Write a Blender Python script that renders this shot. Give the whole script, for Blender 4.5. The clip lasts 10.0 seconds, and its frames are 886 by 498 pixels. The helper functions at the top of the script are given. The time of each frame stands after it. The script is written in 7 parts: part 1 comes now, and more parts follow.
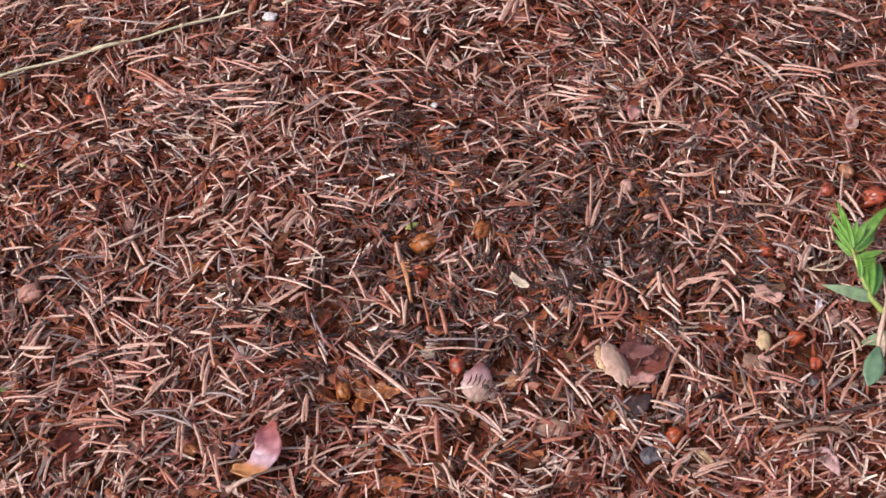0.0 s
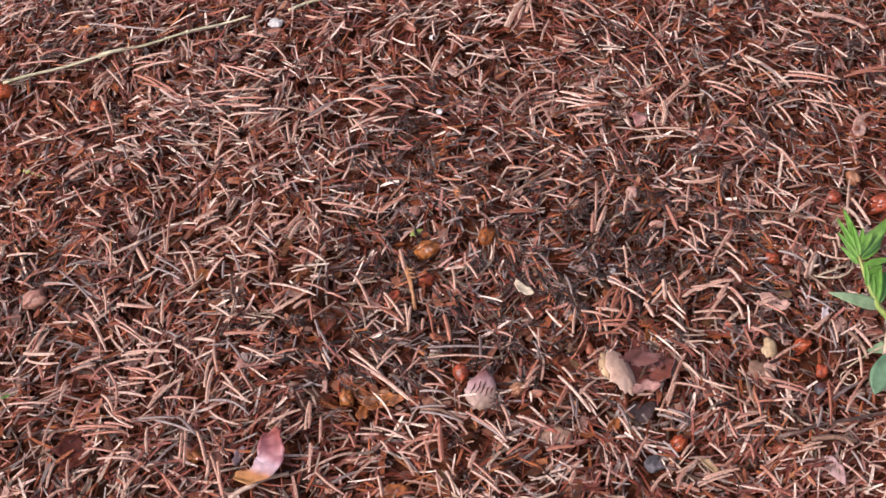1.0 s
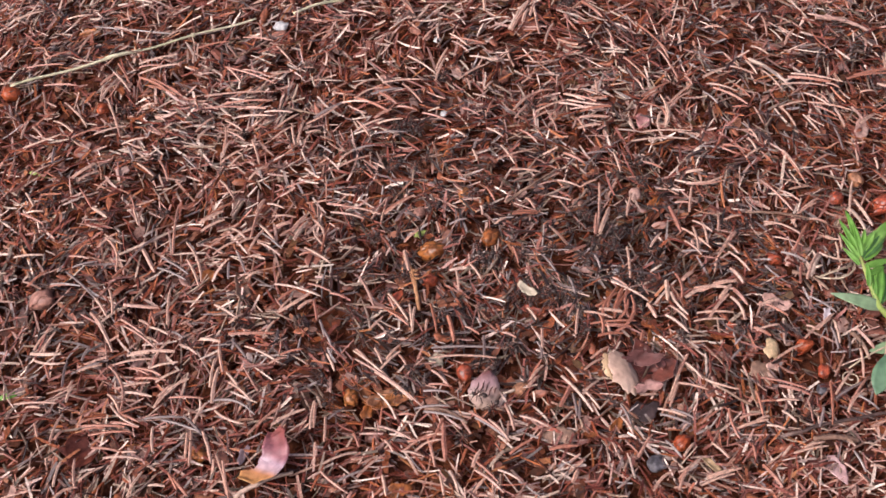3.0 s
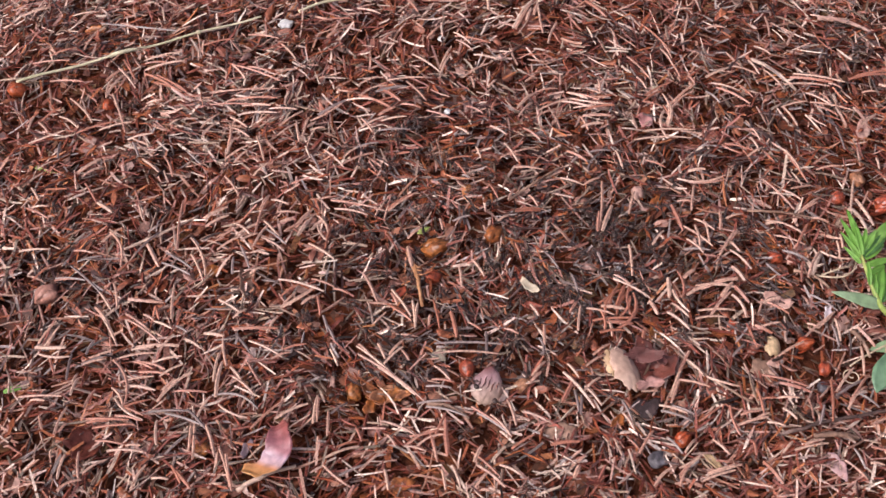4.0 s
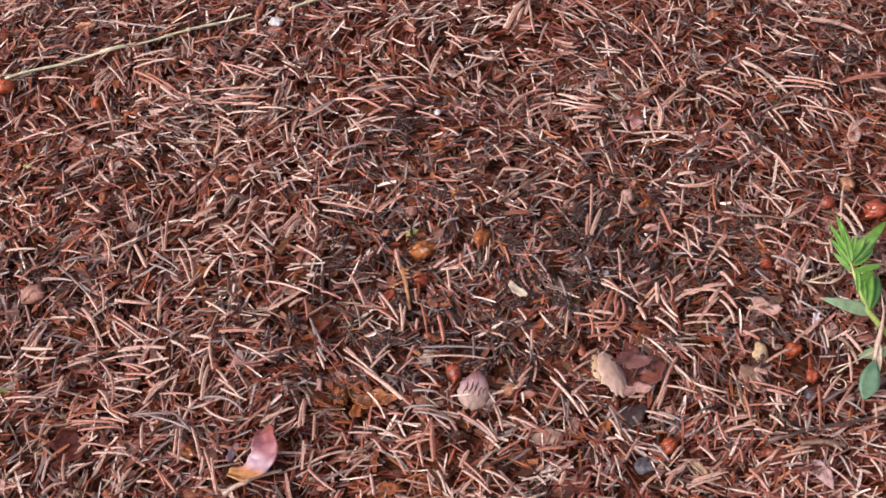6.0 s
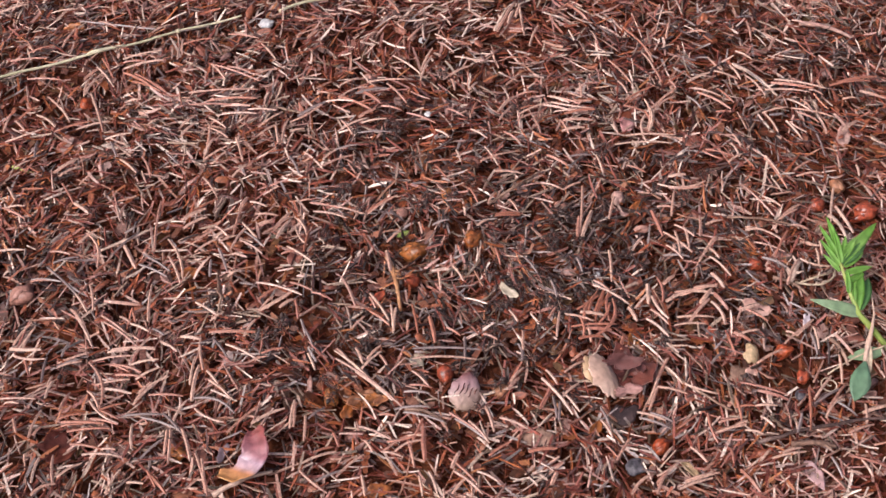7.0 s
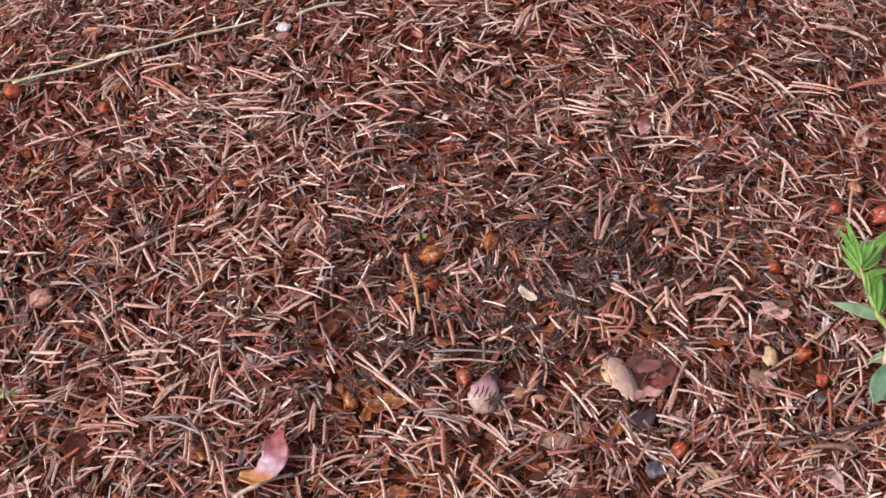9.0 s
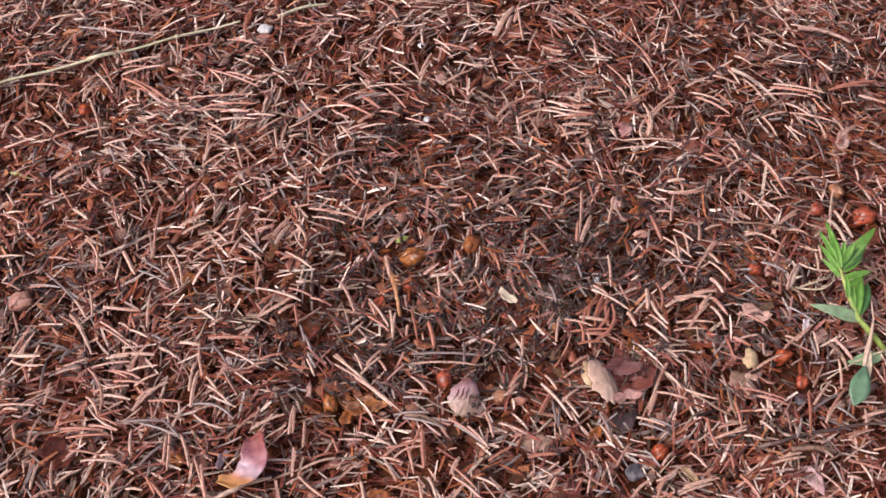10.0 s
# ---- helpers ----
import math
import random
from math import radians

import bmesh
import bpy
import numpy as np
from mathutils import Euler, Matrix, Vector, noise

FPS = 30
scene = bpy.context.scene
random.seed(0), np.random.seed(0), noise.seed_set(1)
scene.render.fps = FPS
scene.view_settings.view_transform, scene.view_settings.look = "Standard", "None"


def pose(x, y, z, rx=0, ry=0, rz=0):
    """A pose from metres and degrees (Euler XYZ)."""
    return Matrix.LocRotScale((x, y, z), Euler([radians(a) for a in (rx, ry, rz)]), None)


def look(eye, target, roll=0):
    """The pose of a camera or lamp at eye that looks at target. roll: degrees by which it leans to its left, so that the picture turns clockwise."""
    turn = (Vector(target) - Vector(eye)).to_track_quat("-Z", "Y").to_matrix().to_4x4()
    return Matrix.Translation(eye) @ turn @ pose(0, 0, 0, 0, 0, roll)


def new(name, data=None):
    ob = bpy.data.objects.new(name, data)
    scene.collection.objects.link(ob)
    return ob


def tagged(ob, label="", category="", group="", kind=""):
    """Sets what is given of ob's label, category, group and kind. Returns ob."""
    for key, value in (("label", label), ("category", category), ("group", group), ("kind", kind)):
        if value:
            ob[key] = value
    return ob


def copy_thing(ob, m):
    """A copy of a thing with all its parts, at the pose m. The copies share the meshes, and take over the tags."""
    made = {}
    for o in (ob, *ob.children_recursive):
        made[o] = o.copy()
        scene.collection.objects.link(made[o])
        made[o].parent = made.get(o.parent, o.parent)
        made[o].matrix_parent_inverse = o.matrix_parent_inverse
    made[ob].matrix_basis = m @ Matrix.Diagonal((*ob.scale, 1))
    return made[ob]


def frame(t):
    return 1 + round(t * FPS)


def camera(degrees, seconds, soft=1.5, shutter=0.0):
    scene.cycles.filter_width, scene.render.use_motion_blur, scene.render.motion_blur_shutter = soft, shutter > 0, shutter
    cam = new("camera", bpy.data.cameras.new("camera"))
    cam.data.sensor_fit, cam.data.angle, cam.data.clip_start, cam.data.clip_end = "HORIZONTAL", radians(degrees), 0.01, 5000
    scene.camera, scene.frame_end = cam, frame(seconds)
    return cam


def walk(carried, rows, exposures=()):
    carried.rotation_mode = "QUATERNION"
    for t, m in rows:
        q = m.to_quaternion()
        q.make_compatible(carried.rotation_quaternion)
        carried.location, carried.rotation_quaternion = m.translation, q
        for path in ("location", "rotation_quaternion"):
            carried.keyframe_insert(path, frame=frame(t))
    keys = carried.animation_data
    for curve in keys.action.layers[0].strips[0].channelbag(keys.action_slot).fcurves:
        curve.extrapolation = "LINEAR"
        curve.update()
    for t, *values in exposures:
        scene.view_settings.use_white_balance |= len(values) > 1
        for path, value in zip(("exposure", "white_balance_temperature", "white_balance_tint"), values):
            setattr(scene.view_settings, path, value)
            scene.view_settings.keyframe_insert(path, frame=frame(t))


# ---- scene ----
cam = camera(36.0, 10.0, 1.6)
PATH = [
    (0, (0.0052, -0.4191, 0.5411), (-0.0049, 0.7973, -1.0465), -1.53),
    (0.5, (0.0060, -0.4177, 0.5403), (-0.0114, 0.8068, -1.0410), -1.63),
    (1, (0.0089, -0.4177, 0.5397), (-0.0185, 0.8060, -1.0420), -2.09),
    (1.5, (0.0107, -0.4187, 0.5408), (-0.0296, 0.7996, -1.0448), -2.65),
    (2, (0.0119, -0.4203, 0.5406), (-0.0208, 0.8025, -1.0418), -2.46),
    (2.5, (0.0105, -0.4201, 0.5414), (-0.0289, 0.8061, -1.0381), -2.59),
    (2.7, (0.0105, -0.4203, 0.5414), (-0.0264, 0.8069, -1.0373), -2.55),
    (3.8, (0.0093, -0.4266, 0.5419), (-0.0316, 0.8097, -1.0297), -2.16),
    (4, (0.0091, -0.4267, 0.5420), (-0.0289, 0.8077, -1.0312), -2.13),
    (4.5, (0.0078, -0.4268, 0.5431), (-0.0328, 0.8043, -1.0326), -2.19),
    (5, (0.0095, -0.4255, 0.5439), (-0.0345, 0.8087, -1.0292), -2.38),
    (5.2, (0.0122, -0.4253, 0.5432), (-0.0240, 0.8123, -1.0275), -2.08),
    (6.3, (0.0134, -0.4163, 0.5473), (-0.0153, 0.7931, -1.0453), -1.28),
    (6.5, (0.0109, -0.4194, 0.5434), (-0.0023, 0.8058, -1.0373), -0.71),
    (7, (0.0100, -0.4205, 0.5432), (-0.0002, 0.8055, -1.0369), -0.64),
    (7.5, (0.0093, -0.4213, 0.5432), (-0.0038, 0.8050, -1.0367), -0.69),
    (8, (0.0066, -0.4216, 0.5431), (-0.0108, 0.8058, -1.0359), -0.78),
    (8.5, (0.0047, -0.4216, 0.5437), (-0.0181, 0.8062, -1.0349), -1.00),
    (9, (0.0056, -0.4208, 0.5442), (-0.0187, 0.8078, -1.0337), -1.19),
    (9.5, (0.0091, -0.4202, 0.5435), (-0.0080, 0.8111, -1.0325), -0.97),
    (10, (0.0103, -0.4195, 0.5435), (0.0005, 0.8104, -1.0336), -0.71),
]
walk(cam, [(t, look(eye, target, roll)) for t, eye, target, roll in PATH], [(0, 0.34, 5940, 15), (10, 0.34, 5940, 15)])

# ---- light ----
SUN_ELEVATION, SUN_AZIMUTH = radians(48), radians(236)  # azimuth from +y towards +x
world = bpy.data.worlds.new("sky")
scene.world = world
world.use_nodes = True
sky = world.node_tree.nodes.new("ShaderNodeTexSky")
sky.sky_type, sky.sun_disc = "NISHITA", False
sky.air_density, sky.dust_density, sky.ozone_density = 0.6, 9.0, 0.0
sky.sun_elevation, sky.sun_rotation = SUN_ELEVATION, SUN_AZIMUTH
world.node_tree.nodes["Background"].inputs["Strength"].default_value = 0.136
world.node_tree.links.new(sky.outputs["Color"], world.node_tree.nodes["Background"].inputs["Color"])
sun = new("sun", bpy.data.lights.new("sun", "SUN"))
sun.data.energy, sun.data.angle, sun.data.color = 1.15, radians(9), (1.0, 0.95, 0.92)
sun_way = Vector((math.sin(SUN_AZIMUTH) * math.cos(SUN_ELEVATION), math.cos(SUN_AZIMUTH) * math.cos(SUN_ELEVATION), math.sin(SUN_ELEVATION)))
sun.matrix_world = look(sun_way * 20, (0, 0, 0))

# ---- materials ----


def material(name, colours, rough=0.5, grain=900.0, grain_amount=0.5, bump=0.25, source="island", sheen=0.4, through_light=0.0, patch=0.0, region=0.0):
    """A procedural surface: a colour ramp picked per piece (island or object) or by noise, with fine grain, patches and relief."""
    m = bpy.data.materials.new(name)
    m.use_nodes = True
    nodes, links = m.node_tree.nodes, m.node_tree.links
    surface = nodes["Principled BSDF"]
    where = nodes.new("ShaderNodeTexCoord")
    fine = nodes.new("ShaderNodeTexNoise")
    fine.inputs["Scale"].default_value, fine.inputs["Detail"].default_value = grain, 4
    wide = nodes.new("ShaderNodeTexNoise")
    wide.inputs["Scale"].default_value, wide.inputs["Detail"].default_value = grain / 7, 3
    for tex in (fine, wide):
        links.new(where.outputs["Object"], tex.inputs["Vector"])
    ramp = nodes.new("ShaderNodeValToRGB")
    while len(ramp.color_ramp.elements) < len(colours):
        ramp.color_ramp.elements.new(0.5)
    for i, (el, col) in enumerate(zip(ramp.color_ramp.elements, colours)):
        el.position, el.color = i / max(1, len(colours) - 1), (*col, 1)
    if source == "island":
        pick = nodes.new("ShaderNodeNewGeometry").outputs["Random Per Island"]
    elif source == "object":
        pick = nodes.new("ShaderNodeObjectInfo").outputs["Random"]
    else:
        pick = wide.outputs["Fac"]
    if source != "noise":
        add = nodes.new("ShaderNodeMath")
        add.operation = "MULTIPLY_ADD"
        links.new(wide.outputs["Fac"], add.inputs[0])
        add.inputs[1].default_value = patch
        links.new(pick, add.inputs[2])
        sub = nodes.new("ShaderNodeMath")
        sub.operation = "SUBTRACT"
        links.new(add.outputs[0], sub.inputs[0])
        sub.inputs[1].default_value = patch * 0.5
        pick = sub.outputs[0]
        if region:
            slow = nodes.new("ShaderNodeTexNoise")
            slow.inputs["Scale"].default_value, slow.inputs["Detail"].default_value = 26, 2
            links.new(where.outputs["Object"], slow.inputs["Vector"])
            lean = nodes.new("ShaderNodeMapRange")
            lean.inputs["From Min"].default_value, lean.inputs["From Max"].default_value = 0.3, 0.7
            lean.inputs["To Min"].default_value, lean.inputs["To Max"].default_value = -region, region
            links.new(slow.outputs["Fac"], lean.inputs["Value"])
            both = nodes.new("ShaderNodeMath")
            links.new(pick, both.inputs[0])
            links.new(lean.outputs["Result"], both.inputs[1])
            pick = both.outputs[0]
    else:
        spread = nodes.new("ShaderNodeMapRange")
        spread.inputs["From Min"].default_value, spread.inputs["From Max"].default_value = 0.3, 0.7
        links.new(pick, spread.inputs["Value"])
        pick = spread.outputs["Result"]
    links.new(pick, ramp.inputs["Fac"])
    shade = nodes.new("ShaderNodeMapRange")
    shade.inputs["From Min"].default_value, shade.inputs["From Max"].default_value = 0.3, 0.7
    shade.inputs["To Min"].default_value, shade.inputs["To Max"].default_value = 1 - grain_amount, 1 + grain_amount * 0.6
    links.new(fine.outputs["Fac"], shade.inputs["Value"])
    mix = nodes.new("ShaderNodeMix")
    mix.data_type, mix.blend_type = "RGBA", "MULTIPLY"
    mix.inputs["Factor"].default_value = 1
    links.new(ramp.outputs["Color"], mix.inputs["A"])
    links.new(shade.outputs["Result"], mix.inputs["B"])
    links.new(mix.outputs["Result"], surface.inputs["Base Color"])
    relief = nodes.new("ShaderNodeBump")
    relief.inputs["Strength"].default_value, relief.inputs["Distance"].default_value = bump, 0.0006
    links.new(fine.outputs["Fac"], relief.inputs["Height"])
    links.new(relief.outputs["Normal"], surface.inputs["Normal"])
    surface.inputs["Roughness"].default_value = rough
    surface.inputs["Specular IOR Level"].default_value = sheen
    if through_light:
        glow = nodes.new("ShaderNodeBsdfTranslucent")
        both = nodes.new("ShaderNodeMixShader")
        both.inputs["Fac"].default_value = through_light
        links.new(mix.outputs["Result"], glow.inputs["Color"])
        links.new(surface.outputs["BSDF"], both.inputs[1])
        links.new(glow.outputs["BSDF"], both.inputs[2])
        links.new(both.outputs["Shader"], nodes["Material Output"].inputs["Surface"])
    return m


M_SOIL = material("dark_peaty_soil", [(0.034, 0.0108, 0.00518), (0.0766, 0.0225, 0.00951), (0.13, 0.0366, 0.0147)], 0.9, 420, 0.6, 0.8, "noise", 0.15)
M_RED = material("red_brown_needle", [(0.0526, 0.0175, 0.0134), (0.0978, 0.0286, 0.0222), (0.161, 0.0358, 0.0193), (0.229, 0.0596, 0.0371), (0.288, 0.108, 0.083), (0.179, 0.0358, 0.0178), (0.288, 0.0795, 0.0334), (0.357, 0.159, 0.122)], 0.42, 1100, 0.55, 0.35, "island", 0.45, 0, 0.25, 0.42)
# old needles of the lower layer; the gaps' shade is put into their colour
M_UNDER = material("gap_shaded_old_needle", [(0.0656, 0.0184, 0.0111), (0.113, 0.0261, 0.0139), (0.161, 0.0359, 0.0166), (0.0896, 0.0381, 0.0185), (0.143, 0.0316, 0.0162), (0.185, 0.0446, 0.0185)], 0.6, 1100, 0.5, 0.35, "island", 0.2, 0, 0.35, 0.42)
M_TAN = material("pale_tan_needle", [(0.294, 0.201, 0.145), (0.44, 0.31, 0.226), (0.347, 0.177, 0.14), (0.482, 0.289, 0.226), (0.797, 0.633, 0.514), (0.503, 0.3, 0.226), (0.42, 0.211, 0.14)], 0.38, 1100, 0.55, 0.35, "island", 0.6, 0, 0.25, 0.25)
M_GREY = material("old_grey_needle", [(0.0533, 0.0269, 0.0207), (0.0929, 0.0488, 0.0406), (0.201, 0.139, 0.129), (0.0808, 0.0488, 0.0294), (0.154, 0.11, 0.0779), (0.404, 0.328, 0.311), (0.122, 0.0799, 0.0519)], 0.5, 1100, 0.55, 0.35, "island", 0.28, 0, 0.25, 0.25)
M_BLACK = material("blackish_needle", [(0.022, 0.013, 0.012), (0.045, 0.026, 0.024), (0.085, 0.055, 0.05), (0.03, 0.02, 0.016), (0.16, 0.12, 0.115)], 0.5, 1100, 0.5, 0.35, "island", 0.3, 0, 0.25)
M_RUSTY = material("rust_orange_needle", [(0.17, 0.042, 0.016), (0.27, 0.075, 0.024), (0.38, 0.125, 0.042), (0.22, 0.05, 0.02), (0.34, 0.10, 0.046), (0.46, 0.19, 0.075)], 0.42, 1100, 0.55, 0.35, "island", 0.4, 0, 0.25)
M_BITS = material("crumbled_litter", [(0.0458, 0.0141, 0.00732), (0.108, 0.0299, 0.0131), (0.233, 0.0668, 0.0249), (0.0832, 0.0346, 0.022), (0.3, 0.125, 0.0659)], 0.6, 1300, 0.5, 0.4, "island", 0.3)
# scales between the needles, coloured dark for the shade of the gaps
M_GAP_SCALE = material("gap_shaded_bark_scale", [(0.0622, 0.0246, 0.0124), (0.136, 0.0358, 0.0141), (0.178, 0.0512, 0.0166), (0.0838, 0.0461, 0.0187), (0.157, 0.0379, 0.0157), (0.0676, 0.0283, 0.0191)], 0.6, 500, 0.55, 0.4, "island", 0.25, 0, 0.4, 0.35)
M_SCRAP = material("bark_scrap", [(0.075, 0.0276, 0.0198), (0.165, 0.0591, 0.0371), (0.27, 0.102, 0.0495), (0.112, 0.063, 0.0578), (0.315, 0.189, 0.149), (0.225, 0.0709, 0.0413)], 0.5, 700, 0.5, 0.4, "island", 0.5, 0, 0.35)
M_AMBER = material("amber_bud_scale", [(0.258, 0.0731, 0.0172), (0.396, 0.146, 0.0387), (0.31, 0.0946, 0.0241)], 0.32, 420, 0.8, 0.5, "object", 0.6, 0.15)
M_ORANGE = material("light_orange_scale", [(0.347, 0.144, 0.0686), (0.419, 0.216, 0.122), (0.289, 0.105, 0.0433)], 0.55, 420, 0.65, 0.45, "object", 0.5, 0.15)
M_RUST = material("rust_red_scale", [(0.32, 0.060, 0.026), (0.44, 0.095, 0.040), (0.27, 0.058, 0.030)], 0.3, 420, 0.75, 0.5, "object", 0.6, 0.1)
M_FLAME = material("orange_red_bud_scale", [(0.374, 0.068, 0.0221), (0.468, 0.106, 0.034)], 0.3, 420, 0.6, 0.4, "object", 0.6, 0.15)
M_OCHRE = material("ochre_scale", [(0.52, 0.34, 0.16), (0.64, 0.46, 0.27)], 0.45, 600, 0.4, 0.3, "object", 0.4, 0.2)
M_BROWN = material("dull_brown_shell", [(0.26, 0.124, 0.091), (0.39, 0.195, 0.143)], 0.45, 500, 0.4, 0.3, "noise", 0.4)
M_CREAM = material("cream_seed_wing", [(0.435, 0.342, 0.237), (0.513, 0.447, 0.342)], 0.45, 500, 0.3, 0.25, "noise", 0.4, 0.15)
M_BARK = material("pinkish_bark_flake", [(0.292, 0.139, 0.109), (0.482, 0.295, 0.235), (0.55, 0.377, 0.302)], 0.55, 380, 0.45, 0.5, "noise", 0.4)
M_BARK_DARK = material("red_brown_bark_flake", [(0.12, 0.04, 0.026), (0.25, 0.09, 0.06), (0.36, 0.17, 0.12)], 0.55, 380, 0.45, 0.5, "noise", 0.4)
M_PINK = material("dry_pink_leaf", [(0.42, 0.15, 0.13), (0.55, 0.27, 0.25), (0.62, 0.38, 0.36)], 0.4, 260, 0.3, 0.3, "noise", 0.5, 0.2)
M_TWIG = material("weathered_twig", [(0.14, 0.075, 0.05), (0.27, 0.16, 0.11), (0.4, 0.27, 0.2)], 0.6, 500, 0.45, 0.5, "noise", 0.4)
M_TWIG_DARK = material("dark_brown_twig", [(0.055, 0.032, 0.026), (0.12, 0.072, 0.058), (0.2, 0.13, 0.105)], 0.55, 500, 0.5, 0.5, "noise", 0.4)
M_TWIG_PALE = material("pale_peeled_twig", [(0.40, 0.27, 0.20), (0.62, 0.46, 0.37)], 0.5, 500, 0.35, 0.35, "noise", 0.4)
M_ORANGE_TWIG = material("orange_tan_twig", [(0.36, 0.15, 0.06), (0.52, 0.27, 0.13)], 0.5, 500, 0.4, 0.4, "noise", 0.4)
M_STALK = material("straw_green_stalk", [(0.44, 0.42, 0.24), (0.64, 0.58, 0.40), (0.76, 0.67, 0.51)], 0.45, 160, 0.3, 0.2, "noise", 0.4, 0.1)
M_GREEN = material("fresh_green_leaf", [(0.127, 0.299, 0.0403), (0.196, 0.414, 0.0633), (0.287, 0.506, 0.115)], 0.4, 260, 0.25, 0.2, "noise", 0.5, 0.4)
# the fresh green again, darkened for leaves that lie in shade
M_LEAF_SHADE = material("shaded_green_leaf", [(0.06, 0.16, 0.04), (0.10, 0.22, 0.06)], 0.4, 260, 0.25, 0.2, "noise", 0.5, 0.3)
M_DEEP = material("bluish_green_leaf", [(0.13, 0.24, 0.13), (0.22, 0.35, 0.21)], 0.4, 260, 0.25, 0.2, "noise", 0.5, 0.25)
M_SAGE = material("pale_sage_leaf", [(0.22, 0.33, 0.17), (0.34, 0.45, 0.28)], 0.4, 260, 0.25, 0.2, "noise", 0.5, 0.3)
M_STEM = material("pale_green_stem", [(0.28, 0.38, 0.07), (0.44, 0.48, 0.15)], 0.45, 300, 0.25, 0.2, "noise", 0.4, 0.2)
M_ROOT = material("cream_dry_tendril", [(0.46, 0.36, 0.24), (0.62, 0.5, 0.36)], 0.55, 400, 0.3, 0.2, "noise", 0.4)
M_PETIOLE = material("pinkish_cream_petiole", [(0.44, 0.30, 0.22), (0.60, 0.44, 0.34)], 0.5, 400, 0.3, 0.2, "noise", 0.4)
M_LILAC = material("dry_lilac_leaf", [(0.168, 0.112, 0.119), (0.294, 0.217, 0.238)], 0.45, 300, 0.5, 0.3, "noise", 0.4)
M_PALE_LILAC = material("whitish_lilac_leaf", [(0.44, 0.36, 0.37), (0.62, 0.54, 0.55)], 0.5, 300, 0.4, 0.3, "noise", 0.4)
M_DUSTY = material("dusty_pink_bark", [(0.24, 0.13, 0.125), (0.46, 0.31, 0.30)], 0.5, 350, 0.5, 0.4, "noise", 0.4)
M_STONE = material("white_quartz", [(0.42, 0.40, 0.38), (0.76, 0.74, 0.72)], 0.45, 300, 0.25, 0.4, "noise", 0.4)
M_SLATE = material("blue_grey_stone", [(0.049, 0.042, 0.0476), (0.14, 0.126, 0.14)], 0.5, 450, 0.7, 0.5, "noise", 0.4)
M_ANT_DARK = material("black_ant_shell", [(0.032, 0.020, 0.017), (0.075, 0.046, 0.038)], 0.4, 1500, 0.3, 0.1, "noise", 0.35)
M_ANT_RED = material("red_brown_ant_shell", [(0.075, 0.022, 0.014), (0.125, 0.038, 0.022)], 0.40, 1500, 0.3, 0.1, "noise", 0.45)

# ---- shape helpers ----
rng = np.random.default_rng(7)


def ground_z(x, y):
    """Height of the nest mound and the ground round it; works on numbers and arrays."""
    r2 = x * x + (y - 0.05) ** 2
    near = np.exp(-r2 / 0.8)
    bumps = 0.0028 * np.sin(31 * x + 2.0 * np.sin(19 * y + 0.7)) * np.sin(27 * y + 1.7 * np.sin(23 * x)) + 0.0016 * np.sin(71 * x + 40 * y) * np.sin(63 * y - 35 * x + 1.0)
    return -0.45 * r2 / (r2 + 2.0) + bumps * near


def part(name, bm, mat, parent=None, label="", smooth=True, place=None):
    me = bpy.data.meshes.new(name)
    for f in bm.faces:
        f.smooth = smooth
    bm.to_mesh(me)
    bm.free()
    me.materials.append(mat)
    ob = new(name, me)
    if parent:
        ob.parent = parent
    if place is not None:
        ob.matrix_basis = place
    return tagged(ob, label) if label else ob


def tube(bm, pts, radii, sides=6, flat=1.0):
    """A tube along points, closed at both ends."""
    rings = []
    pts = [Vector(p) for p in pts]
    for i, (p, r) in enumerate(zip(pts, radii)):
        way = (pts[min(i + 1, len(pts) - 1)] - pts[max(i - 1, 0)]).normalized()
        side = way.cross(Vector((0, 0, 1)))
        side = side.normalized() if side.length > 1e-4 else Vector((1, 0, 0))
        up = side.cross(way)
        rings.append([bm.verts.new(p + side * (r * math.cos(a)) + up * (r * flat * math.sin(a))) for a in (2 * math.pi * k / sides for k in range(sides))])
    for a, b in zip(rings, rings[1:]):
        for k in range(sides):
            bm.faces.new((a[k], a[(k + 1) % sides], b[(k + 1) % sides], b[k]))
    bm.faces.new(rings[0][::-1])
    bm.faces.new(rings[-1])
    return bm


def ovoid(sx, sy, sz, rough=0.0, seed=0, detail=2, at=(0, 0, 0), bm=None):
    bm = bm or bmesh.new()
    made = bmesh.ops.create_icosphere(bm, subdivisions=detail, radius=1.0)["verts"]
    for v in made:
        n = noise.noise(v.co * 1.7 + Vector((seed * 3.1, seed * 1.7, 0)))
        v.co = Vector((v.co.x * sx, v.co.y * sy, v.co.z * sz)) * (1 + rough * n) + Vector(at)
    return bm


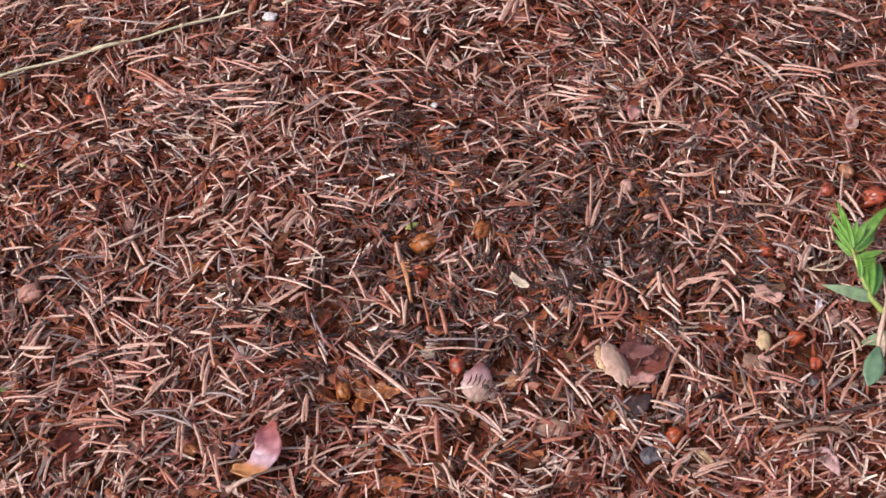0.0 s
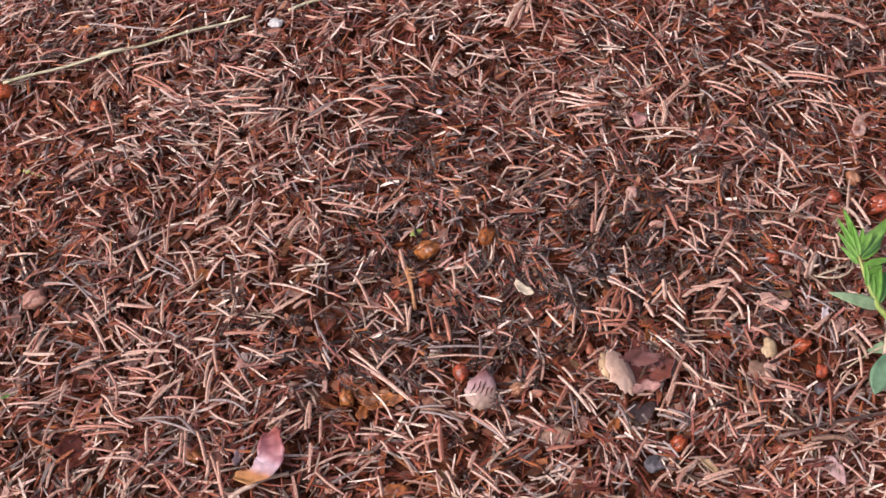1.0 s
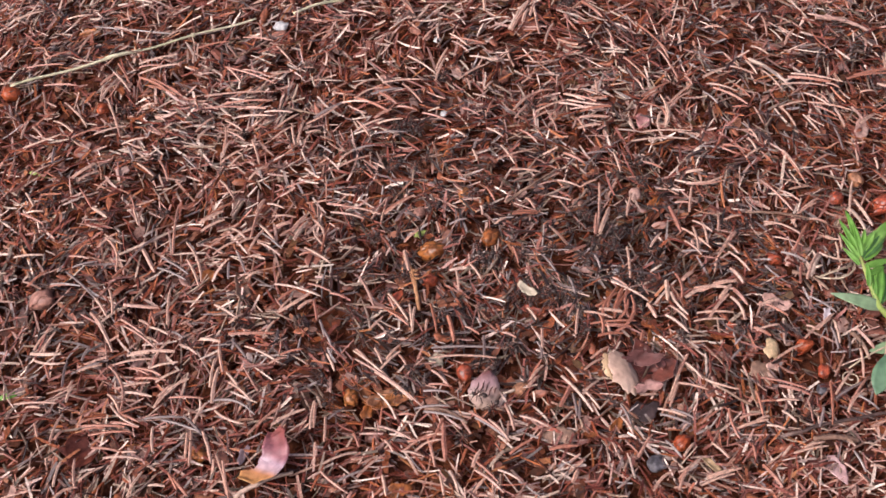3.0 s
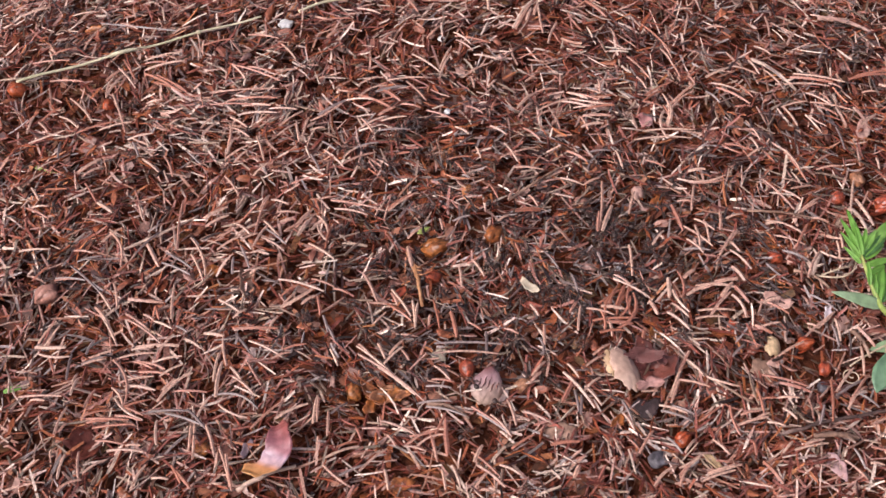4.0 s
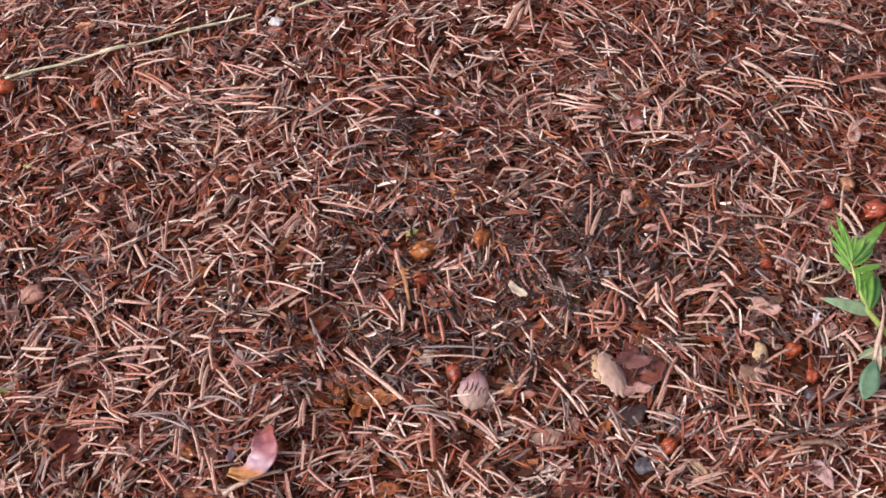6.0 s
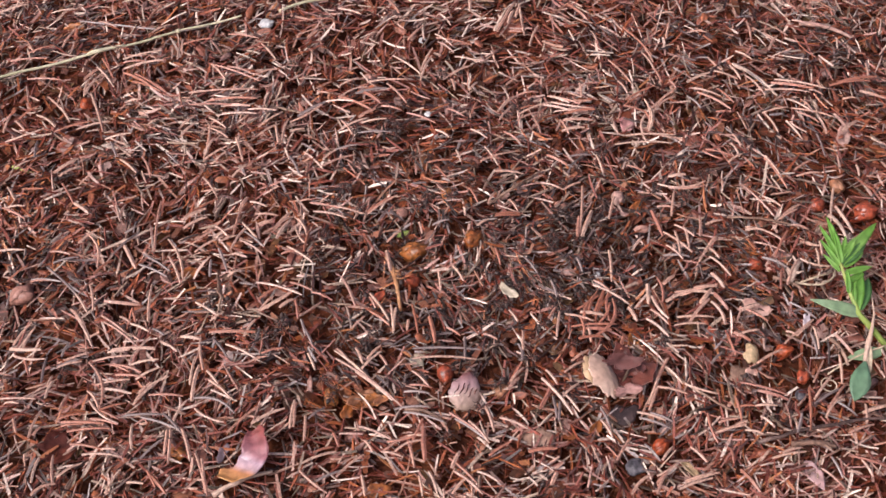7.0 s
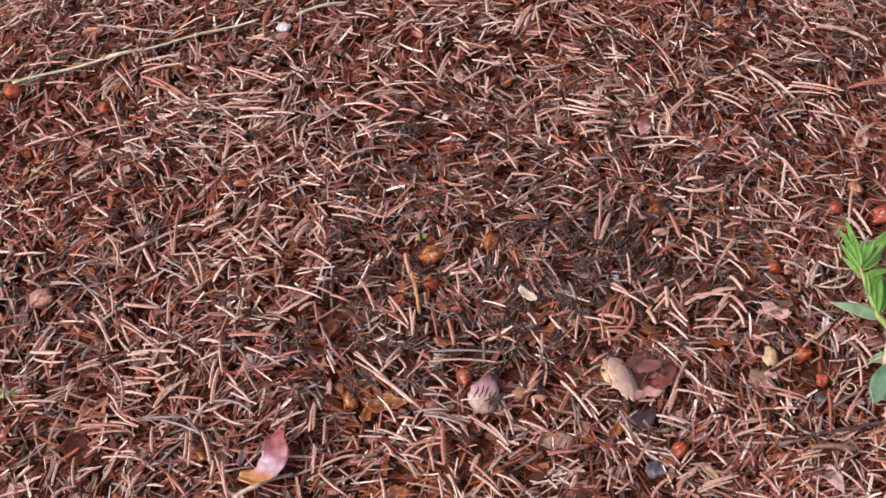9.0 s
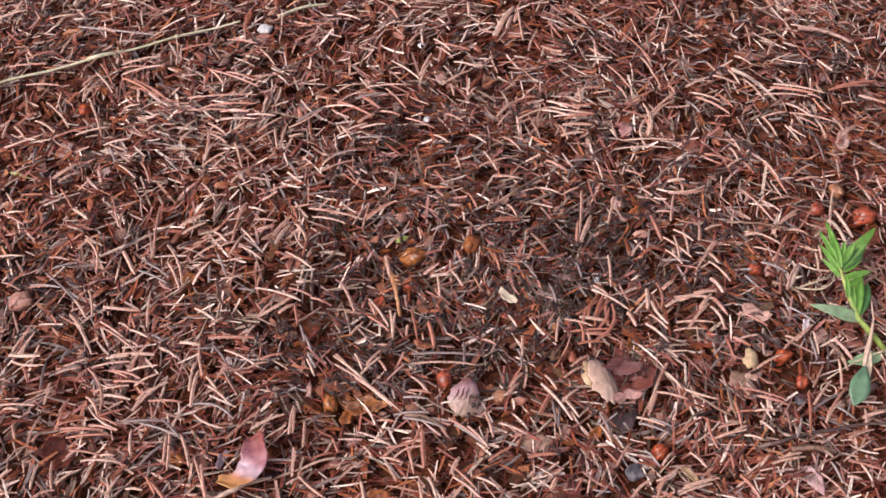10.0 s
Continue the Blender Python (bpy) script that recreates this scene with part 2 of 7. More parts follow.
def plate(w, h, thick, curl=0.0, cup=0.0, ragged=0.15, seed=0, tip=0.0, nu=9, nv=7, crumple=0.0):
    """A thin curved flake with real thickness and an uneven outline. curl bends it round its long axis, cup along it, tip narrows the far end, crumple wrinkles it."""
    bm = bmesh.new()
    layers = []
    for side in (1, -1):
        grid = []
        for i in range(nu):
            row = []
            u = 2 * i / (nu - 1) - 1
            for j in range(nv):
                v = 2 * j / (nv - 1) - 1
                a = math.atan2(v, u)
                edge = 1 + ragged * noise.noise(Vector((math.cos(a) * 1.6 + seed * 5.3, math.sin(a) * 1.6, seed * 2.2))) * 2
                edge += ragged * 0.7 * noise.noise(Vector((math.cos(a) * 5.1 + seed * 3.7, math.sin(a) * 5.1, seed * 1.3)))
                du, dv = u * math.sqrt(1 - v * v / 2) * edge, v * math.sqrt(1 - u * u / 2) * edge
                dv *= 1 - tip * (du + 1) / 2
                x, y = du * h / 2, dv * w / 2
                z = curl * y * y / w * 4 + cup * x * x / h * 4 + ragged * 0.12 * w * noise.noise(Vector((x / w * 3, y / w * 3, seed * 1.9)))
                z += crumple * (noise.noise(Vector((x * 330, y * 330, seed * 1.3))) + 0.5 * noise.noise(Vector((x * 800, y * 800, seed * 2.3))))
                rim = max(abs(u), abs(v))
                row.append(bm.verts.new((x, y, z + side * thick / 2 * (1 - 0.7 * rim ** 4))))
            grid.append(row)
        layers.append(grid)
    for grid, turn in zip(layers, (1, -1)):
        for i in range(nu - 1):
            for j in range(nv - 1):
                bm.faces.new((grid[i][j], grid[i + 1][j], grid[i + 1][j + 1], grid[i][j + 1])[::turn])
    top, low = layers
    ring = [(i, 0) for i in range(nu)] + [(nu - 1, j) for j in range(1, nv)] + [(i, nv - 1) for i in range(nu - 2, -1, -1)] + [(0, j) for j in range(nv - 2, 0, -1)]
    for (a, b), (c, d) in zip(ring, ring[1:] + ring[:1]):
        bm.faces.new((top[a][b], low[a][b], low[c][d], top[c][d]))
    return bm


def resting(x, y, lift=0.005, rx=0, ry=0, rz=0):
    return pose(x, y, float(ground_z(x, y)) + lift, rx, ry, rz)


# ---- ground ----


def build_ground():
    n = 420
    u = np.linspace(-1, 1, n)
    line = 0.112 * np.sinh(8.6 * u)
    gx, gy = np.meshgrid(line, line + 0.05, indexing="ij")
    co = np.stack([gx, gy, ground_z(gx, gy) - 0.001], -1).reshape(-1, 3)
    i = np.arange(n * n).reshape(n, n)
    quads = np.stack([i[:-1, :-1], i[1:, :-1], i[1:, 1:], i[:-1, 1:]], -1).reshape(-1, 4)
    me = bpy.data.meshes.new("ground")
    me.from_pydata(co.tolist(), [], quads.tolist())
    me.materials.append(M_SOIL)
    me.shade_smooth()
    return tagged(new("ground", me), "dark peaty forest soil under a wood ant nest", "ground", kind="structure")


def litter_over_soil(m):
    """Past the nest's shoulder the soil lies under a thin mat of old needles: its ramp gives way to needle tones."""
    nodes, links = m.node_tree.nodes, m.node_tree.links
    mix = next(n for n in nodes if n.bl_idname == "ShaderNodeMix")
    ramp = next(n for n in nodes if n.bl_idname == "ShaderNodeValToRGB")
    where = next(n for n in nodes if n.bl_idname == "ShaderNodeTexCoord")
    mottle, tones = nodes.new("ShaderNodeTexNoise"), nodes.new("ShaderNodeValToRGB")
    mottle.inputs["Scale"].default_value, mottle.inputs["Detail"].default_value, mottle.inputs["Roughness"].default_value = 34.0, 8.0, 0.75
    links.new(where.outputs["Object"], mottle.inputs["Vector"])
    stops = ((0.34, (0.035, 0.014, 0.01)), (0.46, (0.085, 0.038, 0.028)), (0.56, (0.115, 0.060, 0.048)), (0.68, (0.16, 0.10, 0.08)))
    while len(tones.color_ramp.elements) < len(stops):
        tones.color_ramp.elements.new(0.5)
    for el, (at, col) in zip(tones.color_ramp.elements, stops):
        el.position, el.color = at, (*col, 1)
    links.new(mottle.outputs["Fac"], tones.inputs["Fac"])
    reach, span, both = nodes.new("ShaderNodeVectorMath"), nodes.new("ShaderNodeMapRange"), nodes.new("ShaderNodeMix")
    reach.operation = "LENGTH"
    links.new(where.outputs["Object"], reach.inputs[0])
    links.new(reach.outputs["Value"], span.inputs["Value"])
    span.inputs["From Min"].default_value, span.inputs["From Max"].default_value = 0.36, 0.62
    both.data_type = "RGBA"
    links.new(span.outputs["Result"], both.inputs["Factor"])
    links.new(ramp.outputs["Color"], both.inputs["A"])
    links.new(tones.outputs["Color"], both.inputs["B"])
    links.new(both.outputs["Result"], mix.inputs["A"])


litter_over_soil(M_SOIL)
GROUND = build_ground()


def pale_zone(x, y):
    """Where dry pale needles lie thickest on top: 0 to 1."""
    s = 0
    for cx, cy, rx, ry, a in (
        (-0.1490, 0.1630, 0.023, 0.027, 0.50),
        (-0.1860, 0.1190, 0.023, 0.025, 0.40),
        (-0.0610, 0.1120, 0.022, 0.024, 0.40),
        (-0.0580, 0.0700, 0.021, 0.022, 0.40),
        (-0.0190, 0.0690, 0.021, 0.022, 0.40),
        (-0.0910, -0.0030, 0.019, 0.018, 0.50),
        (-0.0890, -0.0370, 0.020, 0.018, 0.40),
        (0.0200, 0.0300, 0.020, 0.020, 0.80),
        (0.0580, 0.0310, 0.020, 0.020, 0.20),
        (-0.0550, -0.0040, 0.020, 0.018, 0.40),
        (0.0190, -0.0050, 0.020, 0.018, 0.40),
        (0.0930, -0.0040, 0.019, 0.019, 0.50),
        (-0.1490, -0.1230, 0.018, 0.015, 0.50),
        (-0.0840, -0.0970, 0.018, 0.015, 0.30),
        (0.1540, -0.0960, 0.019, 0.016, 0.40),
        (0.1890, -0.0940, 0.019, 0.015, 0.50),
        (0.0830, -0.1250, 0.018, 0.014, 0.40),
    ):
        s = s + a * np.exp(-((x - cx) / rx) ** 2 - ((y - cy) / ry) ** 2)
    return np.minimum(s, 1)


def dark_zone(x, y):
    """Where darker, finer litter is laid thick on the nest's top: 0 to 1."""
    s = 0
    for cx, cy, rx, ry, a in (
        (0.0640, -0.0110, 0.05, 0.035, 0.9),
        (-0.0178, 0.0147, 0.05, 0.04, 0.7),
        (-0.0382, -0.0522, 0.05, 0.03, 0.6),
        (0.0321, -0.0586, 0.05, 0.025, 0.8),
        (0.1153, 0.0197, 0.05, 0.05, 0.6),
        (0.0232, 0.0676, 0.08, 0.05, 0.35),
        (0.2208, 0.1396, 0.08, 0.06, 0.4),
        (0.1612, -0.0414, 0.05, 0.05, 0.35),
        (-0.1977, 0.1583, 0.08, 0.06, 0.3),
        # smaller spots, each weighted by how dark its area should be
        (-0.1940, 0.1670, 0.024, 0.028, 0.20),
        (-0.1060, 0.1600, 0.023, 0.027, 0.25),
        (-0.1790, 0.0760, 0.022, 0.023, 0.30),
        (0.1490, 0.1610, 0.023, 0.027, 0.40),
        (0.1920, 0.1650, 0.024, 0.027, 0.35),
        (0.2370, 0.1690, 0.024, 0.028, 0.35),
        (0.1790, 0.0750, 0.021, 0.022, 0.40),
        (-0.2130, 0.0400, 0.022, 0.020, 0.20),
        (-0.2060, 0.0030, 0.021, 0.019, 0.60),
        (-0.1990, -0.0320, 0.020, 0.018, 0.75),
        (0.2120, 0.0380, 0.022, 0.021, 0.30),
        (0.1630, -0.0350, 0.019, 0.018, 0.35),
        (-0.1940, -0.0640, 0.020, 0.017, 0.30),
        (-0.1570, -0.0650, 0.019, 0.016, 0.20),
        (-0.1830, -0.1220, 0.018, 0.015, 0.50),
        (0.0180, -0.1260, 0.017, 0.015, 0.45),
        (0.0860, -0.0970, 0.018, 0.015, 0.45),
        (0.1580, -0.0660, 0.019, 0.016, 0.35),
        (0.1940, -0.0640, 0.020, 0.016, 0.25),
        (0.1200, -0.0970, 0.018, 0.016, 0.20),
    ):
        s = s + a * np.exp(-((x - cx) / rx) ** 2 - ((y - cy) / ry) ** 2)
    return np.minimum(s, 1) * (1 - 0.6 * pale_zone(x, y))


def rust_zone(x, y):
    """Where bright rust and orange needles lie thick: 0 to 1."""
    s = 0
    for cx, cy, rx, ry, a in (
        (-0.2130, 0.0530, 0.018, 0.021, 1.0),
        (-0.2000, 0.0140, 0.021, 0.023, 0.9),
        (-0.1680, -0.1060, 0.018, 0.017, 0.8),
        (-0.0310, -0.0900, 0.016, 0.015, 0.9),
        (-0.0070, -0.0220, 0.011, 0.012, 0.8),
        (0.0500, -0.0400, 0.013, 0.013, 1.0),
        (0.0890, -0.0370, 0.016, 0.017, 0.7),
        (0.0950, 0.0310, 0.009, 0.010, 0.7),
        (-0.1680, 0.1220, 0.019, 0.024, 0.8),
        (0.1030, -0.0530, 0.009, 0.009, 0.9),
        (0.2370, 0.0770, 0.023, 0.025, 0.5),
        (0.1440, 0.0460, 0.015, 0.017, 0.4),
        (0.1180, -0.0030, 0.013, 0.014, 0.5),
        (-0.1140, -0.0220, 0.017, 0.018, 0.5),
        (-0.0150, -0.1300, 0.020, 0.019, 0.7),
        (0.1550, -0.1110, 0.015, 0.014, 0.6),
        (-0.0400, 0.0180, 0.011, 0.012, 0.5),
        (0.1630, -0.0100, 0.012, 0.013, 0.6),
    ):
        s = s + a * np.exp(-((x - cx) / rx) ** 2 - ((y - cy) / ry) ** 2)
    return np.minimum(s, 1)


# spots where a large flat thing keeps the top needles off
CLEAR = ((0.0883, -0.0728, 0.0125), (0.0156, -0.0877, 0.0085), (-0.0805, -0.1187, 0.013), (-0.0078, -0.0063, 0.0065), (-0.0090, -0.0240, 0.005), (0.0213, -0.0009, 0.0055), (0.1052, -0.1117, 0.006), (0.2133, 0.0432, 0.006), (0.2008, 0.0304, 0.0055), (0.2257, 0.0266, 0.0085),
         (0.0078, -0.0775, 0.005), (-0.2016, -0.0260, 0.007), (0.1538, -0.0634, 0.006), (-0.1913, 0.1052, 0.005), (-0.2458, 0.1194, 0.006), (0.1688, -0.0617, 0.005), (0.1764, -0.0746, 0.005), (0.0387, -0.0348, 0.0085), (-0.0954, 0.1635, 0.006), (0.0933, -0.1221, 0.006), (-0.1680, -0.1100, 0.0065), (-0.0369, -0.0893, 0.008), (-0.0285, -0.0885, 0.008))


def heap(x, y):
    """Small tufts and hollows in the top litter, 0 to 1."""
    return 0.5 + 0.25 * (np.sin(230 * x + 2.6 * np.sin(150 * y + 1.0) + 40 * y) + np.sin(200 * y + 2.8 * np.sin(170 * x + 2.0) - 60 * x))


def litter(name, count, length, width, lift, mat, label, spread, want=None, tilt=10, bend=0.028, segs=3, category="needles", flat=0.8):
    """Many loose needles or crumbs as one mesh: tapered three-sided rods, bent and tilted, heaped on the mound."""
    if want is None:
        x, y = spread(count)
    else:
        x, y = spread(count * 4)
        keep = rng.random(len(x)) < want(x, y)
        x, y = x[keep][:count], y[keep][:count]
    if lift[1] > 0.005:
        open_spot = rng.random(len(x)) < 1.55 * heap(x, y) - 0.08
        for cx, cy, r in CLEAR:
            open_spot &= ((x - cx) ** 2 + (y - cy) ** 2 > r * r) | (rng.random(len(x)) < 0.15)
        x, y = x[open_spot], y[open_spot]
    k = len(x)
    e = 0.004
    slope_x, slope_y = (ground_z(x + e, y) - ground_z(x - e, y)) / (2 * e), (ground_z(x, y + e) - ground_z(x, y - e)) / (2 * e)
    combed = 2.2 * np.sin(17 * x + 1.3 * np.sin(13 * y)) + 1.8 * np.sin(21 * y + 1.1 * np.sin(15 * x) + 0.6)
    head = np.where(rng.random(k) < 0.4, combed + rng.normal(0, 0.35, k), rng.uniform(0, 2 * np.pi, k))
    ln = rng.uniform(*length, k) * rng.choice([1, 1, 0.75, 0.5], k)
    wd = rng.uniform(*width, k) * rng.choice([0.75, 1, 1, 1.15, 1.4], k)
    curve = rng.normal(0, bend, k) * ln
    dx, dy = np.cos(head), np.sin(head)
    rise = np.tan(np.radians(np.clip(rng.normal(0, tilt, k), -42, 42))) + slope_x * dx + slope_y * dy
    z = ground_z(x, y) + (0.004 * (heap(x, y) - 0.5) if lift[1] > 0.005 else 0) + lift[0] + (lift[1] - lift[0]) * rng.random(k) ** 0.8
    roll = rng.uniform(0, 2 * np.pi, k)
    s = np.linspace(-0.5, 0.5, segs + 1)
    taper = np.interp(s, [-0.5, -0.35, 0.25, 0.5], [0.8, 1.0, 1.0, 0.6])
    droop = rng.normal(0, 0.03, k) * ln
    verts = np.empty((k, segs + 1, 3, 3))
    for i in range(segs + 1):
        b = curve * (4 * s[i] ** 2 - 0.4)
        px, py = x + dx * ln * s[i] - dy * b, y + dy * ln * s[i] + dx * b
        pz = z + rise * ln * s[i] - droop * 4 * s[i] ** 2
        for c in range(3):
            a = roll + 2 * np.pi * c / 3
            w = wd / 2 * taper[i]
            verts[:, i, c, 0] = px - dy * w * np.cos(a)
            verts[:, i, c, 1] = py + dx * w * np.cos(a)
            verts[:, i, c, 2] = pz + w * flat * np.sin(a)
    per = (segs + 1) * 3
    quad = [(i * 3 + c, i * 3 + (c + 1) % 3, i * 3 + 3 + (c + 1) % 3, i * 3 + 3 + c) for i in range(segs) for c in range(3)]
    tri = [(2, 1, 0), (per - 3, per - 2, per - 1)]
    base = (np.arange(k) * per)[:, None]
    one = np.array([v for f in quad + tri for v in f])
    sizes = np.array([4] * len(quad) + [3] * 2)
    loops = (base + one[None, :]).ravel()
    totals = np.tile(sizes, k)
    starts = np.concatenate([[0], np.cumsum(totals)[:-1]])
    me = bpy.data.meshes.new(name)
    me.vertices.add(k * per)
    me.vertices.foreach_set("co", verts.ravel().astype(np.float32))
    me.loops.add(len(loops))
    me.loops.foreach_set("vertex_index", loops.astype(np.int32))
    me.polygons.add(len(totals))
    me.polygons.foreach_set("loop_start", starts.astype(np.int32))
    me.update(calc_edges=True)
    me.shade_flat()
    me.materials.append(mat)
    return tagged(new(name, me), label, category, kind="stuff")


def near_share(x, y):
    """1 on the top of the nest, fading to 0 over its shoulder."""
    r = np.sqrt((x / 0.40) ** 2 + ((y - 0.05) / 0.36) ** 2)
    return np.clip((1.25 - r) / 0.4, 0, 1)


def near_field(n):
    x, y = rng.uniform(-0.5, 0.5, 2 * n), rng.uniform(-0.40, 0.50, 2 * n)
    keep = rng.random(2 * n) < near_share(x, y)
    return x[keep], y[keep]


def far_field(n):
    r, a = 2.2 * rng.random(2 * n) ** 0.75, rng.uniform(0, 2 * np.pi, 2 * n)
    x, y = r * np.cos(a), r * np.sin(a) + 0.05
    keep = (rng.random(2 * n) > near_share(x, y)) & (rng.random(2 * n) < np.clip((2.2 - r) / 0.8, 0, 1))
    return x[keep][:n], y[keep][:n]


def clump(x, y, k):
    """Slow uneven patches, 0 to 1."""
    return 0.5 + 0.25 * (np.sin((29 + k) * x + 2.1 * np.sin(23 * y + k)) + np.sin((33 - k) * y + 1.9 * np.sin(27 * x + 2 * k)))


N_LONG, N_WIDE = (0.010, 0.018), (0.00088, 0.00138)
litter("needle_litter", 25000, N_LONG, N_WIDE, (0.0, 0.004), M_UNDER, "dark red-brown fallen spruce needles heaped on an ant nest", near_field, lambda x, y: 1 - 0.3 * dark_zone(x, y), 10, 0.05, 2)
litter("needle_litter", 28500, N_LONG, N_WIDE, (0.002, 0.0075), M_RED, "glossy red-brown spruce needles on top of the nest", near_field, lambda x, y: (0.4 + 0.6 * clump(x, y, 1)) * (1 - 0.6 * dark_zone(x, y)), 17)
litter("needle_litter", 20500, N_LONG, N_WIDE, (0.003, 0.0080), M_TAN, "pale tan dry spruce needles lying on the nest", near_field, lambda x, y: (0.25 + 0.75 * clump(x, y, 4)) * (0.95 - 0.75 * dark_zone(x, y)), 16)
litter("needle_litter", 17500, (0.009, 0.017), (0.00085, 0.0013), (0.001, 0.007), M_GREY, "old grey-brown needles, thicker in the dark patches", near_field, lambda x, y: 0.1 + 0.4 * clump(x, y, 7) + 0.6 * dark_zone(x, y), 17)
litter("needle_litter", 4600, (0.006, 0.014), (0.0009, 0.0014), (0.003, 0.0085), M_BLACK, "blackish needles and debris in the dark patches", near_field, lambda x, y: 0.02 + 0.98 * dark_zone(x, y) ** 1.5, 18)
litter("needle_litter", 8500, (0.008, 0.017), N_WIDE, (0.002, 0.0082), M_RUSTY, "bright rust and orange needles in loose patches", near_field, lambda x, y: 0.12 + 0.88 * rust_zone(x, y) ** 1.3, 18)
litter("bark_scraps", 700, (0.006, 0.012), (0.003, 0.006), (0.002, 0.0065), M_RUSTY, "rust-orange bud scales in loose patches", near_field, lambda x, y: 0.03 + 0.97 * rust_zone(x, y) ** 1.3, 22, 0.06, 2, "bark scraps", 0.16)
litter("needle_litter", 2600, N_LONG, N_WIDE, (0.0045, 0.0085), M_TAN, "pale dry needles in loose patches on top", near_field, lambda x, y: pale_zone(x, y), 16)
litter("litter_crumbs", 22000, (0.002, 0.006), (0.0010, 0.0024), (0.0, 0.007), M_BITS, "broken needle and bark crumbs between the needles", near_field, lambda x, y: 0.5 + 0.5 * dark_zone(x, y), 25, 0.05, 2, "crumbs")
litter("bark_scraps", 4600, (0.006, 0.013), (0.003, 0.007), (0.001, 0.0055), M_GAP_SCALE, "bark and bud scales under the needles, red-brown darkened as gap shade", near_field, lambda x, y: 0.4 + 0.6 * clump(x, y, 5), 18, 0.06, 2, "bark scraps", 0.16)
litter("bark_scraps", 3000, (0.005, 0.011), (0.003, 0.006), (0.001, 0.0065), M_SCRAP, "thin red-brown bark scraps mixed into the needles", near_field, lambda x, y: 0.3 + 0.7 * clump(x, y, 9), 22, 0.06, 3, "bark scraps", 0.16)
litter("needle_litter", 25000, (0.014, 0.024), (0.0014, 0.0022), (0.0, 0.007), M_RED, "red-brown needles on the nest's outer slopes", far_field, None, 12, 0.1, 2)
litter("needle_litter", 11000, (0.014, 0.024), (0.0014, 0.0022), (0.003, 0.008), M_TAN, "pale tan needles on the nest's outer slopes", far_field, None, 12, 0.1, 2)

# ---- loose needles that stand out ----
M_ONE_PALE = material("single_pale_needle", [(0.375, 0.18, 0.127), (0.54, 0.35, 0.26), (0.492, 0.265, 0.19)], 0.42, 900, 0.5, 0.25, "object", 0.5, 0, 0.3)
M_ONE_RUST = material("single_rust_needle", [(0.26, 0.09, 0.05), (0.40, 0.16, 0.10), (0.32, 0.13, 0.09)], 0.42, 900, 0.4, 0.25, "object", 0.5, 0, 0.3)
M_ONE_GREY = material("single_grey_needle", [(0.16, 0.11, 0.10), (0.28, 0.21, 0.19)], 0.42, 900, 0.4, 0.25, "object", 0.5, 0, 0.3)
M_ONE_BLEACHED = material("single_bleached_needle", [(0.36, 0.185, 0.135), (0.54, 0.35, 0.265), (0.44, 0.245, 0.18)], 0.42, 900, 0.5, 0.25, "object", 0.5, 0, 0.3)
NEEDLE_LABELS = {"pale": "pale tan dry needle lying on the nest", "rust": "rust-red dry needle lying on the nest", "grey": "weathered grey needle lying on the nest", "bleached": "faded pinkish straw dry needle lying on the nest"}
NEEDLE_MATS = {"pale": M_ONE_PALE, "rust": M_ONE_RUST, "grey": M_ONE_GREY, "bleached": M_ONE_BLEACHED}

FAR_STRETCH = -0.0282  # past this line the loose needles are one mesh for each colour
FAR_NEEDLES = {look_of: bmesh.new() for look_of in NEEDLE_MATS}


def needle(x0, y0, x1, y1, look_of="pale", bend=0.015, width=0.00132, lift=0.0112):
    """One needle from end to end; bend is its sideways bow as a share of its length."""
    a, b = Vector((x0, y0, float(ground_z(x0, y0)) + lift)), Vector((x1, y1, float(ground_z(x1, y1)) + lift))
    mid, way = (a + b) / 2, b - a
    side = Vector((-way.y, way.x, 0))
    pts, radii = [], []
    for k in range(6):
        s = k / 5
        pts.append(a.lerp(b, s) - mid + side * (bend * 4 * s * (1 - s)) + Vector((0, 0, 0.0008 * math.sin(s * 3.1))))
        radii.append(width / 2 * (0.85, 1.0, 1.0, 1.0, 0.95, 0.6)[k])
    if mid.y > FAR_STRETCH:
        tube(FAR_NEEDLES[look_of], [p + mid for p in pts], radii, 4, 0.8)
        return
    ob = part("needle", tube(bmesh.new(), pts, radii, 4, 0.8), NEEDLE_MATS[look_of], smooth=False, place=Matrix.Translation(mid))
    tagged(ob, NEEDLE_LABELS[look_of], "needle", "loose needles on the nest")


